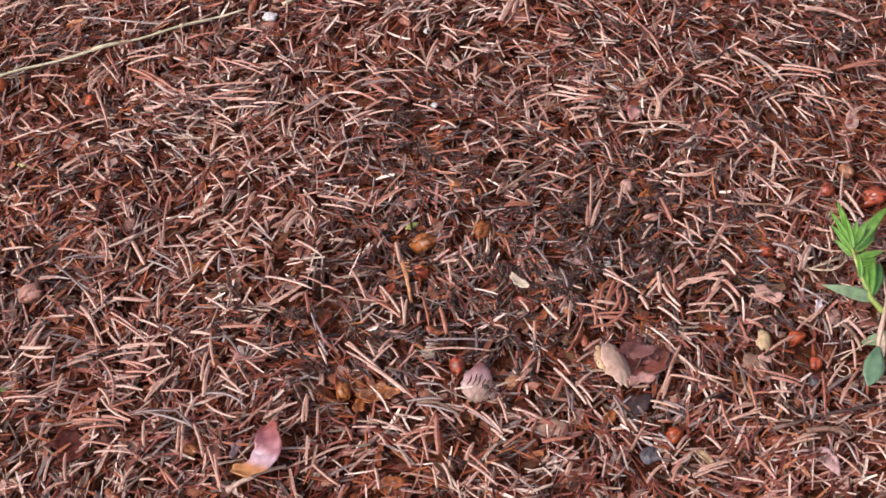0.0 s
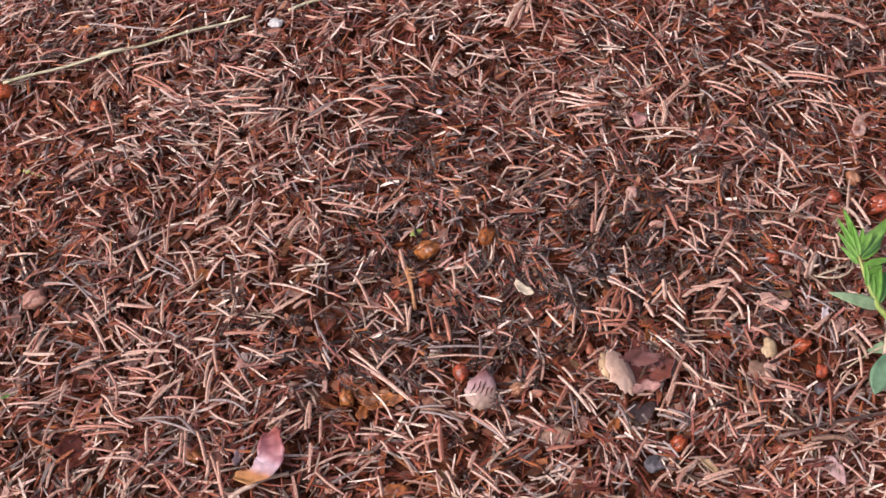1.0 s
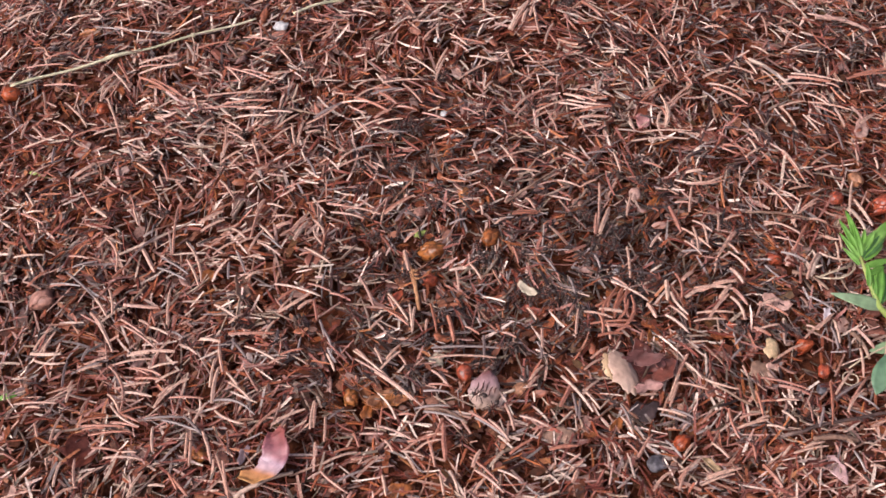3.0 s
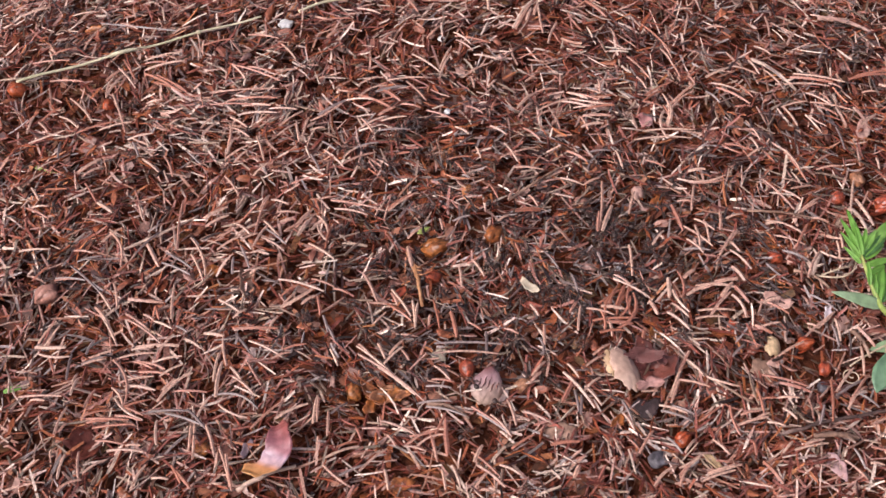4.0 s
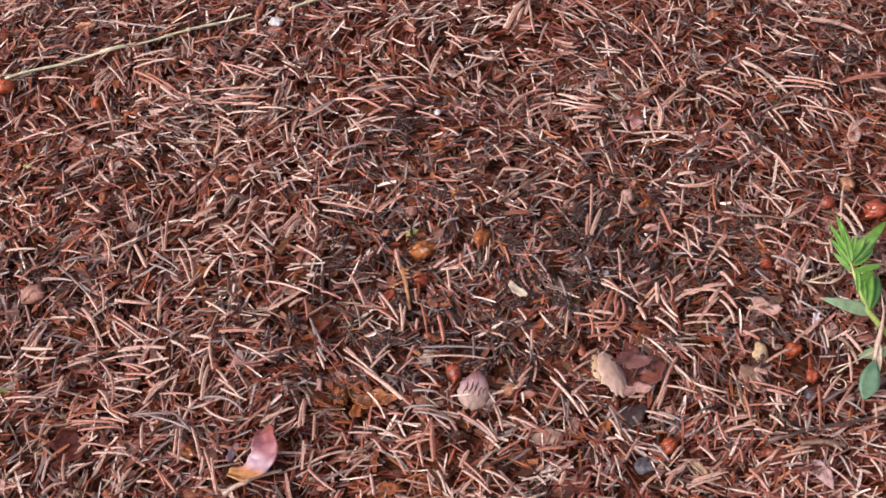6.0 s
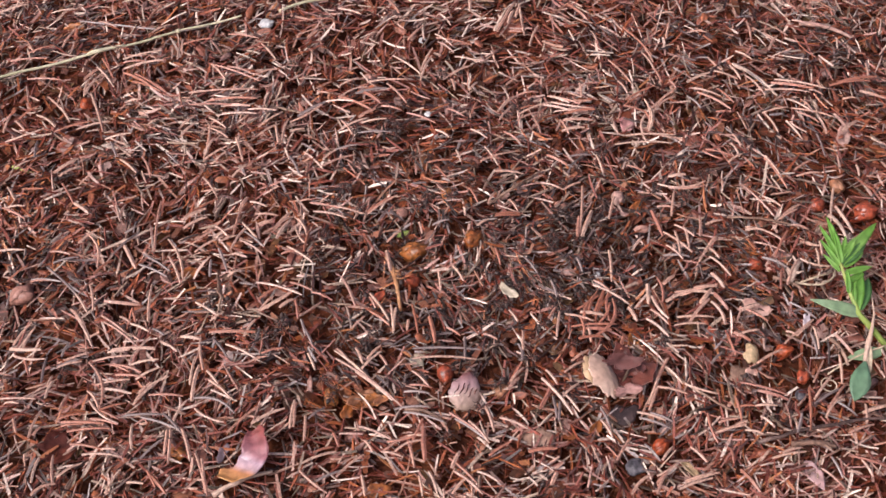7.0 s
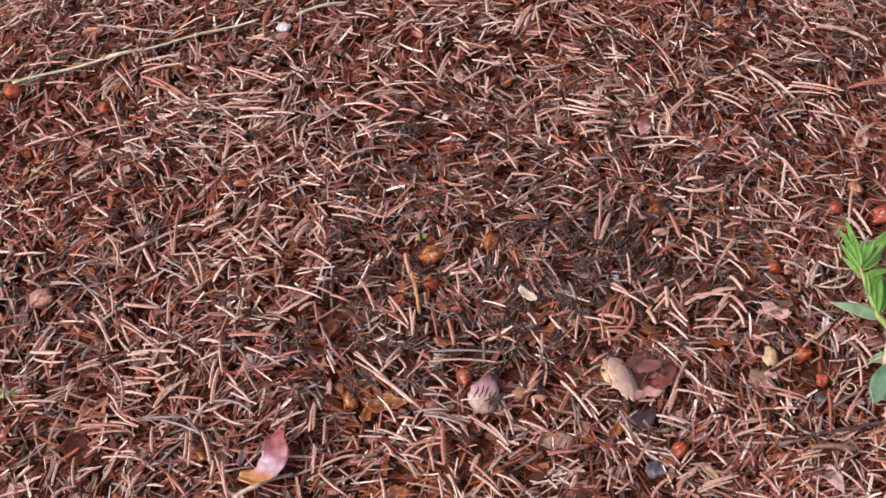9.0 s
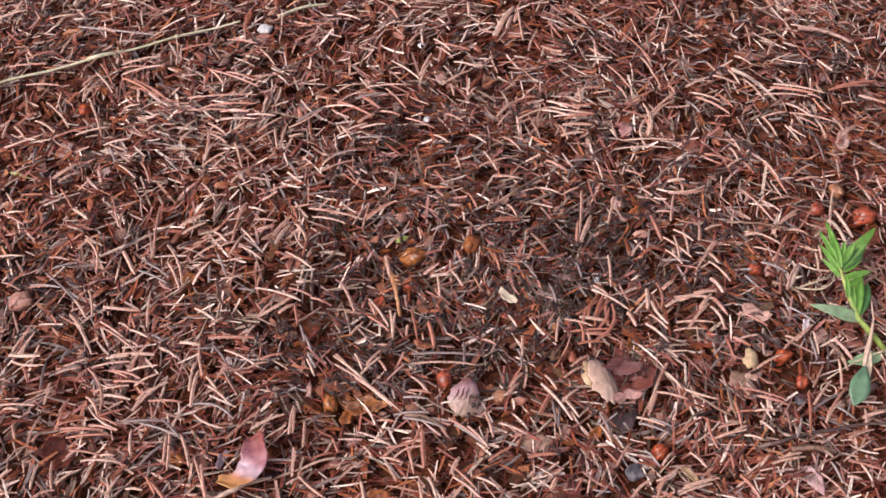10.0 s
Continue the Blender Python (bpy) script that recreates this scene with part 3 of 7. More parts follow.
def lay_needles():
    needle(-0.1922, 0.1098, -0.1851, 0.1259, "bleached", 0.03, 0.0016, 0.0114)
    needle(-0.1879, 0.1305, -0.1769, 0.1166, "bleached", 0.03, 0.0013, 0.0114)
    needle(-0.1868, 0.1054, -0.1763, 0.0785, "bleached", 0.03, 0.0013, 0.0114)
    needle(-0.1729, 0.1296, -0.1507, 0.1338, "bleached", 0.03, 0.0016, 0.0114)
    needle(-0.1951, 0.0485, -0.1850, 0.0555, "bleached", 0.03, 0.0016, 0.0114)
    needle(-0.1336, 0.0731, -0.1273, 0.0833, "bleached", 0.03, 0.0016, 0.0114)
    needle(-0.0923, 0.0700, -0.0811, 0.0801, "bleached", 0.03, 0.0013, 0.0114)
    needle(-0.1195, 0.0807, -0.1077, 0.0712, "bleached", 0.03, 0.0013, 0.0114)
    needle(-0.1159, 0.0901, -0.0941, 0.0890, "bleached", 0.03, 0.0013, 0.0114)
    needle(-0.1224, 0.0999, -0.0950, 0.1003, "rust", 0.03, 0.0017, 0.0114)
    needle(-0.1186, 0.0597, -0.1155, 0.0724, "bleached", 0.03, 0.0013, 0.0114)
    needle(-0.1726, 0.1268, -0.1542, 0.1123, "rust", 0.03, 0.0017, 0.0114)
    needle(-0.1668, 0.1199, -0.1486, 0.1073, "rust", 0.03, 0.0017, 0.0114)
    needle(-0.1566, 0.1176, -0.1452, 0.1058, "rust", 0.03, 0.0013, 0.0114)
    needle(-0.0057, 0.1106, 0.0004, 0.1298, "bleached", 0.03, 0.0013, 0.0114)
    needle(0.0066, 0.1117, 0.0223, 0.1231, "bleached", 0.03, 0.0013, 0.0114)
    needle(0.0035, 0.1402, 0.0129, 0.1324, "bleached", 0.03, 0.0013, 0.0114)
    needle(0.0437, 0.1574, 0.0472, 0.1679, "bleached", 0.03, 0.0019, 0.0114)
    needle(0.0530, 0.1482, 0.0513, 0.1637, "bleached", 0.03, 0.0013, 0.0114)
    needle(0.0553, 0.1402, 0.0608, 0.1571, "bleached", 0.03, 0.0013, 0.0114)
    needle(0.0367, 0.0793, 0.0447, 0.0920, "bleached", 0.03, 0.0013, 0.0114)
    needle(0.0600, 0.0927, 0.0791, 0.0837, "bleached", 0.03, 0.0016, 0.0114)
    needle(0.0458, 0.0794, 0.0582, 0.0868, "bleached", 0.03, 0.0013, 0.0114)
    needle(0.0694, 0.0710, 0.0815, 0.0734, "bleached", 0.03, 0.0019, 0.0114)
    needle(0.0550, 0.0822, 0.0583, 0.0699, "bleached", 0.03, 0.0013, 0.0114)
    needle(-0.0474, 0.0736, -0.0339, 0.0794, "bleached", 0.03, 0.0013, 0.0114)
    needle(-0.0564, 0.0474, -0.0390, 0.0544, "bleached", 0.03, 0.0014, 0.0114)
    needle(-0.0500, 0.0965, -0.0349, 0.1047, "bleached", 0.12, 0.0011, 0.0114)
    needle(0.0717, 0.0843, 0.0884, 0.0868, "rust", 0.03, 0.0019, 0.0114)
    needle(0.1180, 0.1348, 0.1238, 0.1197, "bleached", 0.03, 0.0013, 0.0114)
    needle(0.1021, 0.1078, 0.1067, 0.0992, "bleached", 0.03, 0.0013, 0.0114)
    needle(0.0973, 0.0633, 0.1278, 0.0668, "bleached", 0.03, 0.0012, 0.0114)
    needle(0.1190, 0.0857, 0.1327, 0.1004, "bleached", 0.10, 0.0012, 0.0114)
    needle(0.1819, 0.1665, 0.1821, 0.1496, "bleached", 0.03, 0.0013, 0.0114)
    needle(0.1916, 0.1434, 0.1988, 0.1569, "bleached", 0.03, 0.0016, 0.0114)
    needle(0.1840, 0.1095, 0.2081, 0.1063, "bleached", 0.03, 0.0013, 0.0114)
    needle(0.1949, 0.1011, 0.2069, 0.0905, "bleached", 0.03, 0.0013, 0.0114)
    needle(0.2452, 0.1343, 0.2436, 0.1223, "bleached", 0.03, 0.0013, 0.0114)
    needle(0.1154, 0.0861, 0.1145, 0.0680, "bleached", -0.14, 0.0014, 0.0114)
    needle(0.1591, 0.0663, 0.1625, 0.0572, "bleached", 0.03, 0.0013, 0.0114)
    needle(0.1749, 0.1217, 0.1833, 0.1050, "bleached", 0.03, 0.0013, 0.0114)
    needle(0.2200, 0.1119, 0.2438, 0.1185, "rust", 0.03, 0.0017, 0.0114)
    needle(0.1456, 0.1044, 0.1623, 0.0912, "rust", 0.03, 0.0017, 0.0114)
    needle(-0.1241, 0.0082, -0.1126, 0.0142, "bleached", 0.03, 0.0017, 0.0114)
    needle(-0.1164, -0.0080, -0.1029, -0.0002, "bleached", 0.03, 0.0013, 0.0114)
    needle(-0.1080, 0.0076, -0.1001, -0.0003, "bleached", 0.03, 0.0013, 0.0114)
    needle(-0.0980, -0.0072, -0.0910, 0.0075, "bleached", 0.03, 0.0013, 0.0114)
    needle(-0.0943, -0.0020, -0.0824, -0.0105, "bleached", 0.03, 0.0013, 0.0114)
    needle(-0.0762, -0.0008, -0.0702, 0.0122, "bleached", 0.03, 0.0019, 0.0114)
    needle(-0.0835, 0.0021, -0.0742, 0.0083, "bleached", 0.03, 0.0013, 0.0114)
    needle(-0.0670, 0.0074, -0.0604, -0.0059, "bleached", -0.10, 0.0012, 0.0114)
    needle(-0.1295, -0.0085, -0.1220, -0.0246, "bleached", 0.03, 0.0013, 0.0114)
    needle(-0.0842, -0.0262, -0.0615, -0.0351, "bleached", 0.03, 0.0013, 0.0114)
    needle(-0.0427, -0.0253, -0.0354, -0.0417, "bleached", 0.03, 0.0016, 0.0114)
    needle(-0.0591, 0.0176, -0.0418, 0.0132, "bleached", 0.03, 0.0013, 0.0114)
    needle(-0.0818, -0.0414, -0.0753, -0.0344, "bleached", 0.03, 0.0013, 0.0114)
    needle(-0.0722, -0.0407, -0.0655, -0.0369, "bleached", 0.03, 0.0017, 0.0114)
    needle(-0.1183, 0.0439, -0.1090, 0.0281, "bleached", 0.03, 0.0013, 0.0114)
    needle(-0.1985, -0.0617, -0.1825, -0.0649, "bleached", -0.10, 0.0014, 0.0114)
    needle(-0.1948, -0.0589, -0.1902, -0.0472, "bleached", 0.03, 0.0013, 0.0114)
    needle(-0.1707, -0.0425, -0.1604, -0.0595, "bleached", 0.03, 0.0013, 0.0114)
    needle(-0.1570, -0.0450, -0.1388, -0.0593, "bleached", 0.03, 0.0013, 0.0114)
    needle(-0.1407, -0.0654, -0.1334, -0.0540, "bleached", 0.03, 0.0013, 0.0114)
    needle(-0.1595, -0.0664, -0.1409, -0.0638, "bleached", 0.03, 0.0013, 0.0114)
    needle(-0.1540, -0.0816, -0.1385, -0.0847, "bleached", 0.03, 0.0016, 0.0114)
    needle(-0.1370, -0.0911, -0.1230, -0.0761, "bleached", 0.03, 0.0014, 0.0114)
    needle(-0.1094, -0.0902, -0.1079, -0.0716, "bleached", 0.03, 0.0019, 0.0114)
    needle(-0.1057, -0.0741, -0.1089, -0.0568, "bleached", 0.03, 0.0013, 0.0114)
    needle(-0.1025, -0.0797, -0.0918, -0.0894, "bleached", 0.03, 0.0013, 0.0114)
    needle(-0.1077, -0.0941, -0.0937, -0.1022, "bleached", -0.10, 0.0012, 0.0114)
    needle(-0.0805, -0.1040, -0.0656, -0.0965, "bleached", 0.03, 0.0016, 0.0114)
    needle(-0.1172, -0.1019, -0.1121, -0.0901, "bleached", 0.03, 0.0013, 0.0114)
    needle(-0.1122, -0.1051, -0.1066, -0.1219, "bleached", 0.03, 0.0016, 0.0114)
    needle(-0.1341, -0.1147, -0.1355, -0.1015, "bleached", 0.03, 0.0013, 0.0114)
    needle(-0.1670, -0.1266, -0.1563, -0.1203, "bleached", 0.03, 0.0013, 0.0114)
    needle(-0.1684, -0.1292, -0.1697, -0.1162, "bleached", 0.03, 0.0013, 0.0114)
    needle(-0.1779, -0.1293, -0.1758, -0.1175, "bleached", 0.03, 0.0013, 0.0114)
    needle(-0.1573, -0.0884, -0.1421, -0.1012, "bleached", -0.10, 0.0012, 0.0114)
    needle(-0.1568, -0.1163, -0.1397, -0.1178, "bleached", 0.03, 0.0013, 0.0114)
    needle(-0.1280, -0.0571, -0.1190, -0.0636, "bleached", 0.03, 0.0013, 0.0114)
    needle(-0.0964, -0.0603, -0.0792, -0.0712, "bleached", 0.03, 0.0013, 0.0114)
    needle(-0.1781, -0.0875, -0.1761, -0.0778, "bleached", 0.03, 0.0013, 0.0114)
    needle(-0.1823, -0.1081, -0.1783, -0.0938, "bleached", 0.03, 0.0013, 0.0114)
    needle(-0.1705, -0.0942, -0.1671, -0.0839, "bleached", 0.03, 0.0013, 0.0114)
    needle(-0.0079, -0.0713, 0.0224, -0.0705, "bleached", 0.03, 0.0012, 0.0114)
    needle(-0.0438, -0.0690, -0.0115, -0.0970, "bleached", 0.03, 0.0014, 0.0114)
    needle(-0.0329, -0.0768, -0.0226, -0.0664, "bleached", 0.03, 0.0013, 0.0114)
    needle(-0.0078, -0.0780, 0.0001, -0.0865, "bleached", 0.03, 0.0013, 0.0114)
    needle(0.0365, -0.0867, 0.0419, -0.0805, "bleached", 0.03, 0.0017, 0.0114)
    needle(0.0523, -0.0804, 0.0659, -0.0983, "bleached", 0.03, 0.0017, 0.0114)
    needle(0.0611, -0.0900, 0.0694, -0.0823, "bleached", 0.03, 0.0013, 0.0114)
    needle(-0.0153, -0.0973, 0.0001, -0.0968, "grey", 0.03, 0.0013, 0.0114)
    needle(-0.0114, -0.0990, 0.0065, -0.1040, "grey", 0.03, 0.0013, 0.0114)
    needle(0.0180, -0.1037, 0.0273, -0.1151, "bleached", 0.03, 0.0013, 0.0114)
    needle(0.0259, -0.0963, 0.0294, -0.1097, "bleached", 0.03, 0.0016, 0.0114)
    needle(0.0321, -0.1024, 0.0447, -0.1080, "bleached", 0.03, 0.0013, 0.0114)
    needle(-0.0163, -0.1187, -0.0024, -0.1125, "bleached", 0.12, 0.0012, 0.0114)
    needle(-0.0214, -0.1172, -0.0112, -0.1200, "bleached", 0.03, 0.0013, 0.0114)
    needle(-0.0564, -0.1232, -0.0417, -0.1169, "bleached", 0.03, 0.0013, 0.0114)
    needle(-0.0411, -0.1295, -0.0289, -0.1184, "bleached", 0.03, 0.0013, 0.0114)
    needle(0.0103, -0.1256, 0.0141, -0.1182, "bleached", 0.03, 0.0019, 0.0114)
    needle(0.0115, -0.1269, 0.0239, -0.1381, "bleached", 0.03, 0.0016, 0.0114)
    needle(0.0216, -0.1277, 0.0314, -0.1334, "bleached", 0.03, 0.0013, 0.0114)
    needle(0.0002, -0.1265, 0.0040, -0.1369, "bleached", 0.03, 0.0013, 0.0114)
    needle(-0.0291, -0.1115, -0.0252, -0.1171, "bleached", 0.03, 0.0013, 0.0114)
    needle(-0.0319, -0.1046, -0.0164, -0.1121, "bleached", 0.03, 0.0013, 0.0114)
    needle(0.0630, -0.0771, 0.0726, -0.0709, "bleached", 0.03, 0.0013, 0.0114)
    needle(0.0788, -0.1002, 0.0833, -0.1089, "bleached", 0.03, 0.0013, 0.0114)
    needle(0.0793, -0.0281, 0.0965, -0.0383, "bleached", 0.03, 0.0014, 0.0114)
    needle(0.0788, -0.0571, 0.0885, -0.0354, "rust", -0.20, 0.0017, 0.0114)
    needle(0.0738, -0.0497, 0.0816, -0.0343, "rust", 0.15, 0.0017, 0.0114)
    needle(0.1077, -0.0338, 0.1147, -0.0467, "bleached", -0.10, 0.0016, 0.0114)
    needle(0.1039, -0.0464, 0.1138, -0.0565, "bleached", 0.03, 0.0016, 0.0114)
    needle(0.1141, -0.0374, 0.1376, -0.0334, "bleached", 0.14, 0.0019, 0.0114)
    needle(0.1170, -0.0504, 0.1320, -0.0496, "bleached", 0.03, 0.0012, 0.0114)
    needle(0.1238, -0.0497, 0.1351, -0.0362, "bleached", 0.03, 0.0016, 0.0114)
    needle(0.1358, -0.0377, 0.1414, -0.0495, "bleached", 0.10, 0.0016, 0.0114)
    needle(0.1385, -0.0098, 0.1474, -0.0222, "bleached", 0.03, 0.0013, 0.0114)
    needle(0.1377, -0.0211, 0.1430, -0.0296, "bleached", 0.03, 0.0021, 0.0114)
    needle(0.1624, 0.0018, 0.1773, -0.0037, "bleached", 0.03, 0.0012, 0.0114)
    needle(0.1652, -0.0080, 0.1770, -0.0141, "grey", 0.03, 0.0017, 0.0114)
    needle(0.1749, -0.0258, 0.1838, -0.0079, "bleached", 0.03, 0.0017, 0.0114)
    needle(0.1179, -0.0019, 0.1250, -0.0120, "bleached", 0.03, 0.0013, 0.0114)
    needle(0.1231, 0.0073, 0.1238, -0.0101, "bleached", 0.03, 0.0013, 0.0114)
    needle(0.1007, -0.0052, 0.1073, 0.0047, "bleached", 0.03, 0.0013, 0.0114)
    needle(0.1685, -0.0596, 0.1823, -0.0485, "bleached", 0.03, 0.0012, 0.0114)
    needle(0.1463, -0.0553, 0.1573, -0.0524, "bleached", 0.03, 0.0013, 0.0114)
    needle(0.0904, -0.0641, 0.0923, -0.0562, "rust", 0.03, 0.0017, 0.0114)
    needle(0.0705, -0.0594, 0.0828, -0.0574, "rust", 0.03, 0.0017, 0.0114)
    needle(0.1503, -0.0421, 0.1589, -0.0389, "bleached", 0.03, 0.0021, 0.0114)
    needle(-0.1890, 0.1121, -0.1786, 0.0850, "pale")
    needle(-0.1743, 0.1365, -0.1530, 0.1427, "pale")
    needle(-0.1324, 0.1052, -0.0946, 0.1069, "pale")
    needle(-0.1316, 0.0969, -0.1023, 0.0960, "rust")
    needle(-0.0923, 0.0781, -0.0799, 0.0892, "pale")
    needle(-0.1192, 0.0833, -0.1176, 0.0642, "pale")
    needle(-0.1351, 0.0791, -0.1267, 0.0905, "pale")
    needle(-0.1160, 0.1537, -0.0980, 0.1480, "rust")
    needle(-0.2560, 0.1847, -0.2399, 0.1908, "pale")
    needle(-0.1588, 0.1613, -0.2055, 0.1717, "grey")
    needle(-0.0754, 0.0815, -0.0574, 0.0959, "pale", -.08)
    needle(-0.0574, 0.0959, -0.0383, 0.0917, "pale", .05)
    needle(-0.0214, 0.1304, -0.0057, 0.1161, "pale")
    needle(-0.0057, 0.1184, 0.0008, 0.1354, "pale")
    needle(0.0374, 0.0883, 0.0474, 0.1008, "pale")
    needle(0.0474, 0.1008, 0.0586, 0.1030, "pale", .05)
    needle(0.0634, 0.0995, 0.0806, 0.0911, "rust")
    needle(0.0027, 0.1432, 0.0228, 0.1386, "rust")
    needle(0.0212, 0.0708, 0.0298, 0.0650, "pale")
    needle(0.1091, 0.1562, 0.1237, 0.1331, "rust")
    needle(0.0986, 0.1269, 0.1096, 0.1071, "pale")
    needle(0.1907, 0.1182, 0.2173, 0.1097, "pale")
    needle(0.1157, 0.0970, 0.1157, 0.0771, "pale", .12)
    needle(-0.1786, -0.0712, -0.1618, -0.0635, "grey")
    needle(-0.1512, -0.0597, -0.1301, -0.0604, "pale")
    needle(-0.1613, -0.0668, -0.1523, -0.0936, "pale", .14)
    needle(-0.1111, -0.0890, -0.0887, -0.0979, "grey", .15)
    needle(-0.1015, -0.1208, -0.0984, -0.1371, "pale")
    needle(-0.1437, -0.1351, -0.1380, -0.1241, "pale")
    needle(-0.1296, -0.1196, -0.1204, -0.1099, "grey")
    needle(-0.0445, -0.0645, -0.0265, -0.0817, "pale")
    needle(0.0375, -0.0824, 0.0441, -0.0748, "pale")
    needle(0.0443, -0.0552, 0.0438, -0.0682, "pale")
    needle(-0.0026, -0.1025, -0.0082, -0.1147, "rust")
    needle(-0.0188, -0.1125, -0.0016, -0.1078, "rust", -.1)
    needle(-0.0630, -0.1063, -0.0615, -0.0921, "pale")
    needle(-0.0573, -0.1267, -0.0447, -0.1372, "pale", -.05)
    needle(0.1014, -0.0919, 0.1119, -0.0682, "pale")
    needle(0.1058, -0.0832, 0.1198, -0.0865, "pale")
    needle(0.1190, -0.0814, 0.1339, -0.0862, "pale", -.06)
    needle(0.1449, -0.0802, 0.1660, -0.0867, "rust")
    needle(0.1390, -0.1032, 0.1458, -0.1002, "pale")
    needle(0.1017, -0.1282, 0.1128, -0.1205, "pale", -.08)
    needle(0.1140, -0.1303, 0.1301, -0.1259, "pale")
    needle(0.1843, -0.0935, 0.1961, -0.0772, "pale")
    needle(0.1787, -0.0880, 0.1896, -0.0740, "pale")
    needle(-0.1728, 0.0069, -0.1648, -0.0135, "pale", .14)
    needle(-0.1582, -0.0062, -0.1474, 0.0072, "grey")
    needle(-0.1374, -0.0042, -0.1387, 0.0296, "pale")
    needle(-0.1260, 0.0151, -0.1087, 0.0271, "rust")
    needle(-0.1311, 0.0024, -0.1212, -0.0220, "pale", .08)
    needle(-0.1526, -0.0009, -0.1455, -0.0139, "pale")
    needle(-0.1585, -0.0331, -0.1410, -0.0346, "pale", -.03, 0.0021)
    needle(-0.1969, -0.0191, -0.1812, -0.0222, "grey")
    needle(-0.1903, -0.0122, -0.1703, -0.0325, "grey")
    needle(-0.1736, -0.0384, -0.1669, -0.0473, "pale", .05, 0.0020)
    needle(0.1172, 0.0377, 0.1420, 0.0384, "pale", -.16)
    needle(0.1621, 0.0376, 0.1754, 0.0184, "pale")
    needle(0.1758, 0.0578, 0.1853, 0.0379, "rust")
    needle(0.1595, 0.0112, 0.1783, 0.0026, "pale", .08)
    needle(0.1328, -0.0135, 0.1440, 0.0043, "pale")
    needle(0.1176, 0.0072, 0.1302, -0.0073, "pale")
    needle(0.1158, -0.0088, 0.1288, -0.0101, "grey")
    needle(0.1188, -0.0322, 0.1397, -0.0277, "pale", -.05)
    needle(0.1305, -0.0387, 0.1368, -0.0308, "pale", 0, 0.0021)
    needle(0.1111, -0.0234, 0.1122, -0.0383, "rust", .1)
    needle(0.0793, -0.0490, 0.0885, -0.0328, "rust", .1)
    needle(0.1845, -0.0074, 0.2027, -0.0094, "pale", -.15)
    needle(-0.0317, 0.0163, -0.0166, 0.0272, "pale")
    needle(-0.0597, 0.0231, -0.0331, 0.0163, "pale")
    needle(0.0333, 0.0140, 0.0466, 0.0156, "rust")
    needle(0.0781, 0.0346, 0.0749, 0.0038, "pale")
    needle(0.0764, 0.0041, 0.0822, 0.0195, "pale", 0, 0.0021)
    needle(0.0673, -0.0530, 0.0895, -0.0497, "rust")
    needle(0.0863, -0.0480, 0.0888, -0.0282, "rust", .12)
    needle(0.0706, -0.0431, 0.0811, -0.0316, "rust", -.1)
    needle(-0.0286, -0.0345, -0.0189, -0.0502, "pale")
    needle(-0.0169, -0.0562, -0.0158, -0.0428, "pale")
    needle(-0.2326, 0.0845, -0.2306, 0.0963, "pale")
    needle(-0.2273, 0.0920, -0.2203, 0.0838, "pale")
    needle(-0.2159, 0.0949, -0.2037, 0.0851, "pale", .06)
    needle(-0.2302, 0.0773, -0.2099, 0.0847, "pale", -.04)
    needle(-0.2040, 0.0814, -0.1849, 0.0886, "rust")
    needle(-0.1917, 0.0828, -0.1741, 0.0871, "pale")
    needle(-0.1986, 0.0512, -0.1873, 0.0616, "pale", 0, 0.0021)
    needle(-0.2121, 0.1087, -0.2021, 0.0976, "pale")
    needle(-0.1743, 0.0730, -0.1604, 0.0751, "pale")
    needle(-0.1683, 0.1027, -0.1593, 0.1035, "pale")
    needle(-0.1583, 0.0917, -0.1522, 0.0871, "pale")
    needle(-0.1519, 0.0808, -0.1464, 0.0852, "pale")
    needle(-0.1523, 0.0591, -0.1463, 0.0458, "pale", .06)
    needle(-0.1637, 0.0577, -0.1541, 0.0488, "pale")
    needle(-0.2110, 0.0632, -0.2118, 0.0759, "grey")
    needle(-0.1708, 0.0707, -0.1661, 0.0598, "grey")
    needle(-0.1200, 0.0884, -0.1099, 0.0800, "pale")
    needle(-0.1140, 0.0973, -0.0982, 0.0955, "pale", 0, 0.0021)
    needle(-0.0717, 0.0857, -0.0568, 0.0958, "grey", 0, 0.0020)
    needle(-0.0788, 0.0664, -0.0765, 0.0841, "pale")
    needle(-0.0802, 0.0649, -0.0830, 0.0816, "pale")
    needle(-0.0749, 0.0741, -0.0674, 0.0763, "pale")
    needle(-0.1186, 0.0622, -0.1176, 0.0798, "pale")
    needle(-0.1195, 0.0561, -0.1075, 0.0646, "pale")
    needle(-0.1139, 0.0531, -0.1076, 0.0602, "pale")
    needle(-0.1036, 0.0710, -0.0978, 0.0510, "pale")
    needle(-0.1026, 0.0410, -0.0952, 0.0491, "pale")
    needle(-0.0554, 0.0532, -0.0497, 0.0587, "pale")
    needle(-0.0506, 0.0588, -0.0378, 0.0617, "grey")
    needle(-0.0735, 0.0552, -0.0676, 0.0423, "grey")
    needle(-0.0603, 0.0587, -0.0682, 0.0654, "grey")
    needle(-0.0477, 0.0803, -0.0411, 0.0692, "pale")
    needle(-0.0506, 0.1083, -0.0399, 0.1147, "pale")
    needle(-0.2175, 0.0266, -0.2086, 0.0271, "pale")
    needle(-0.2204, 0.0265, -0.2072, 0.0190, "rust")
    needle(-0.2203, 0.0405, -0.2144, 0.0310, "pale")
    needle(-0.1925, 0.0433, -0.1835, 0.0279, "rust")
    needle(-0.1829, 0.0279, -0.1737, 0.0198, "pale", 0, 0.0021)
    needle(-0.1902, -0.0026, -0.1794, -0.0055, "pale")
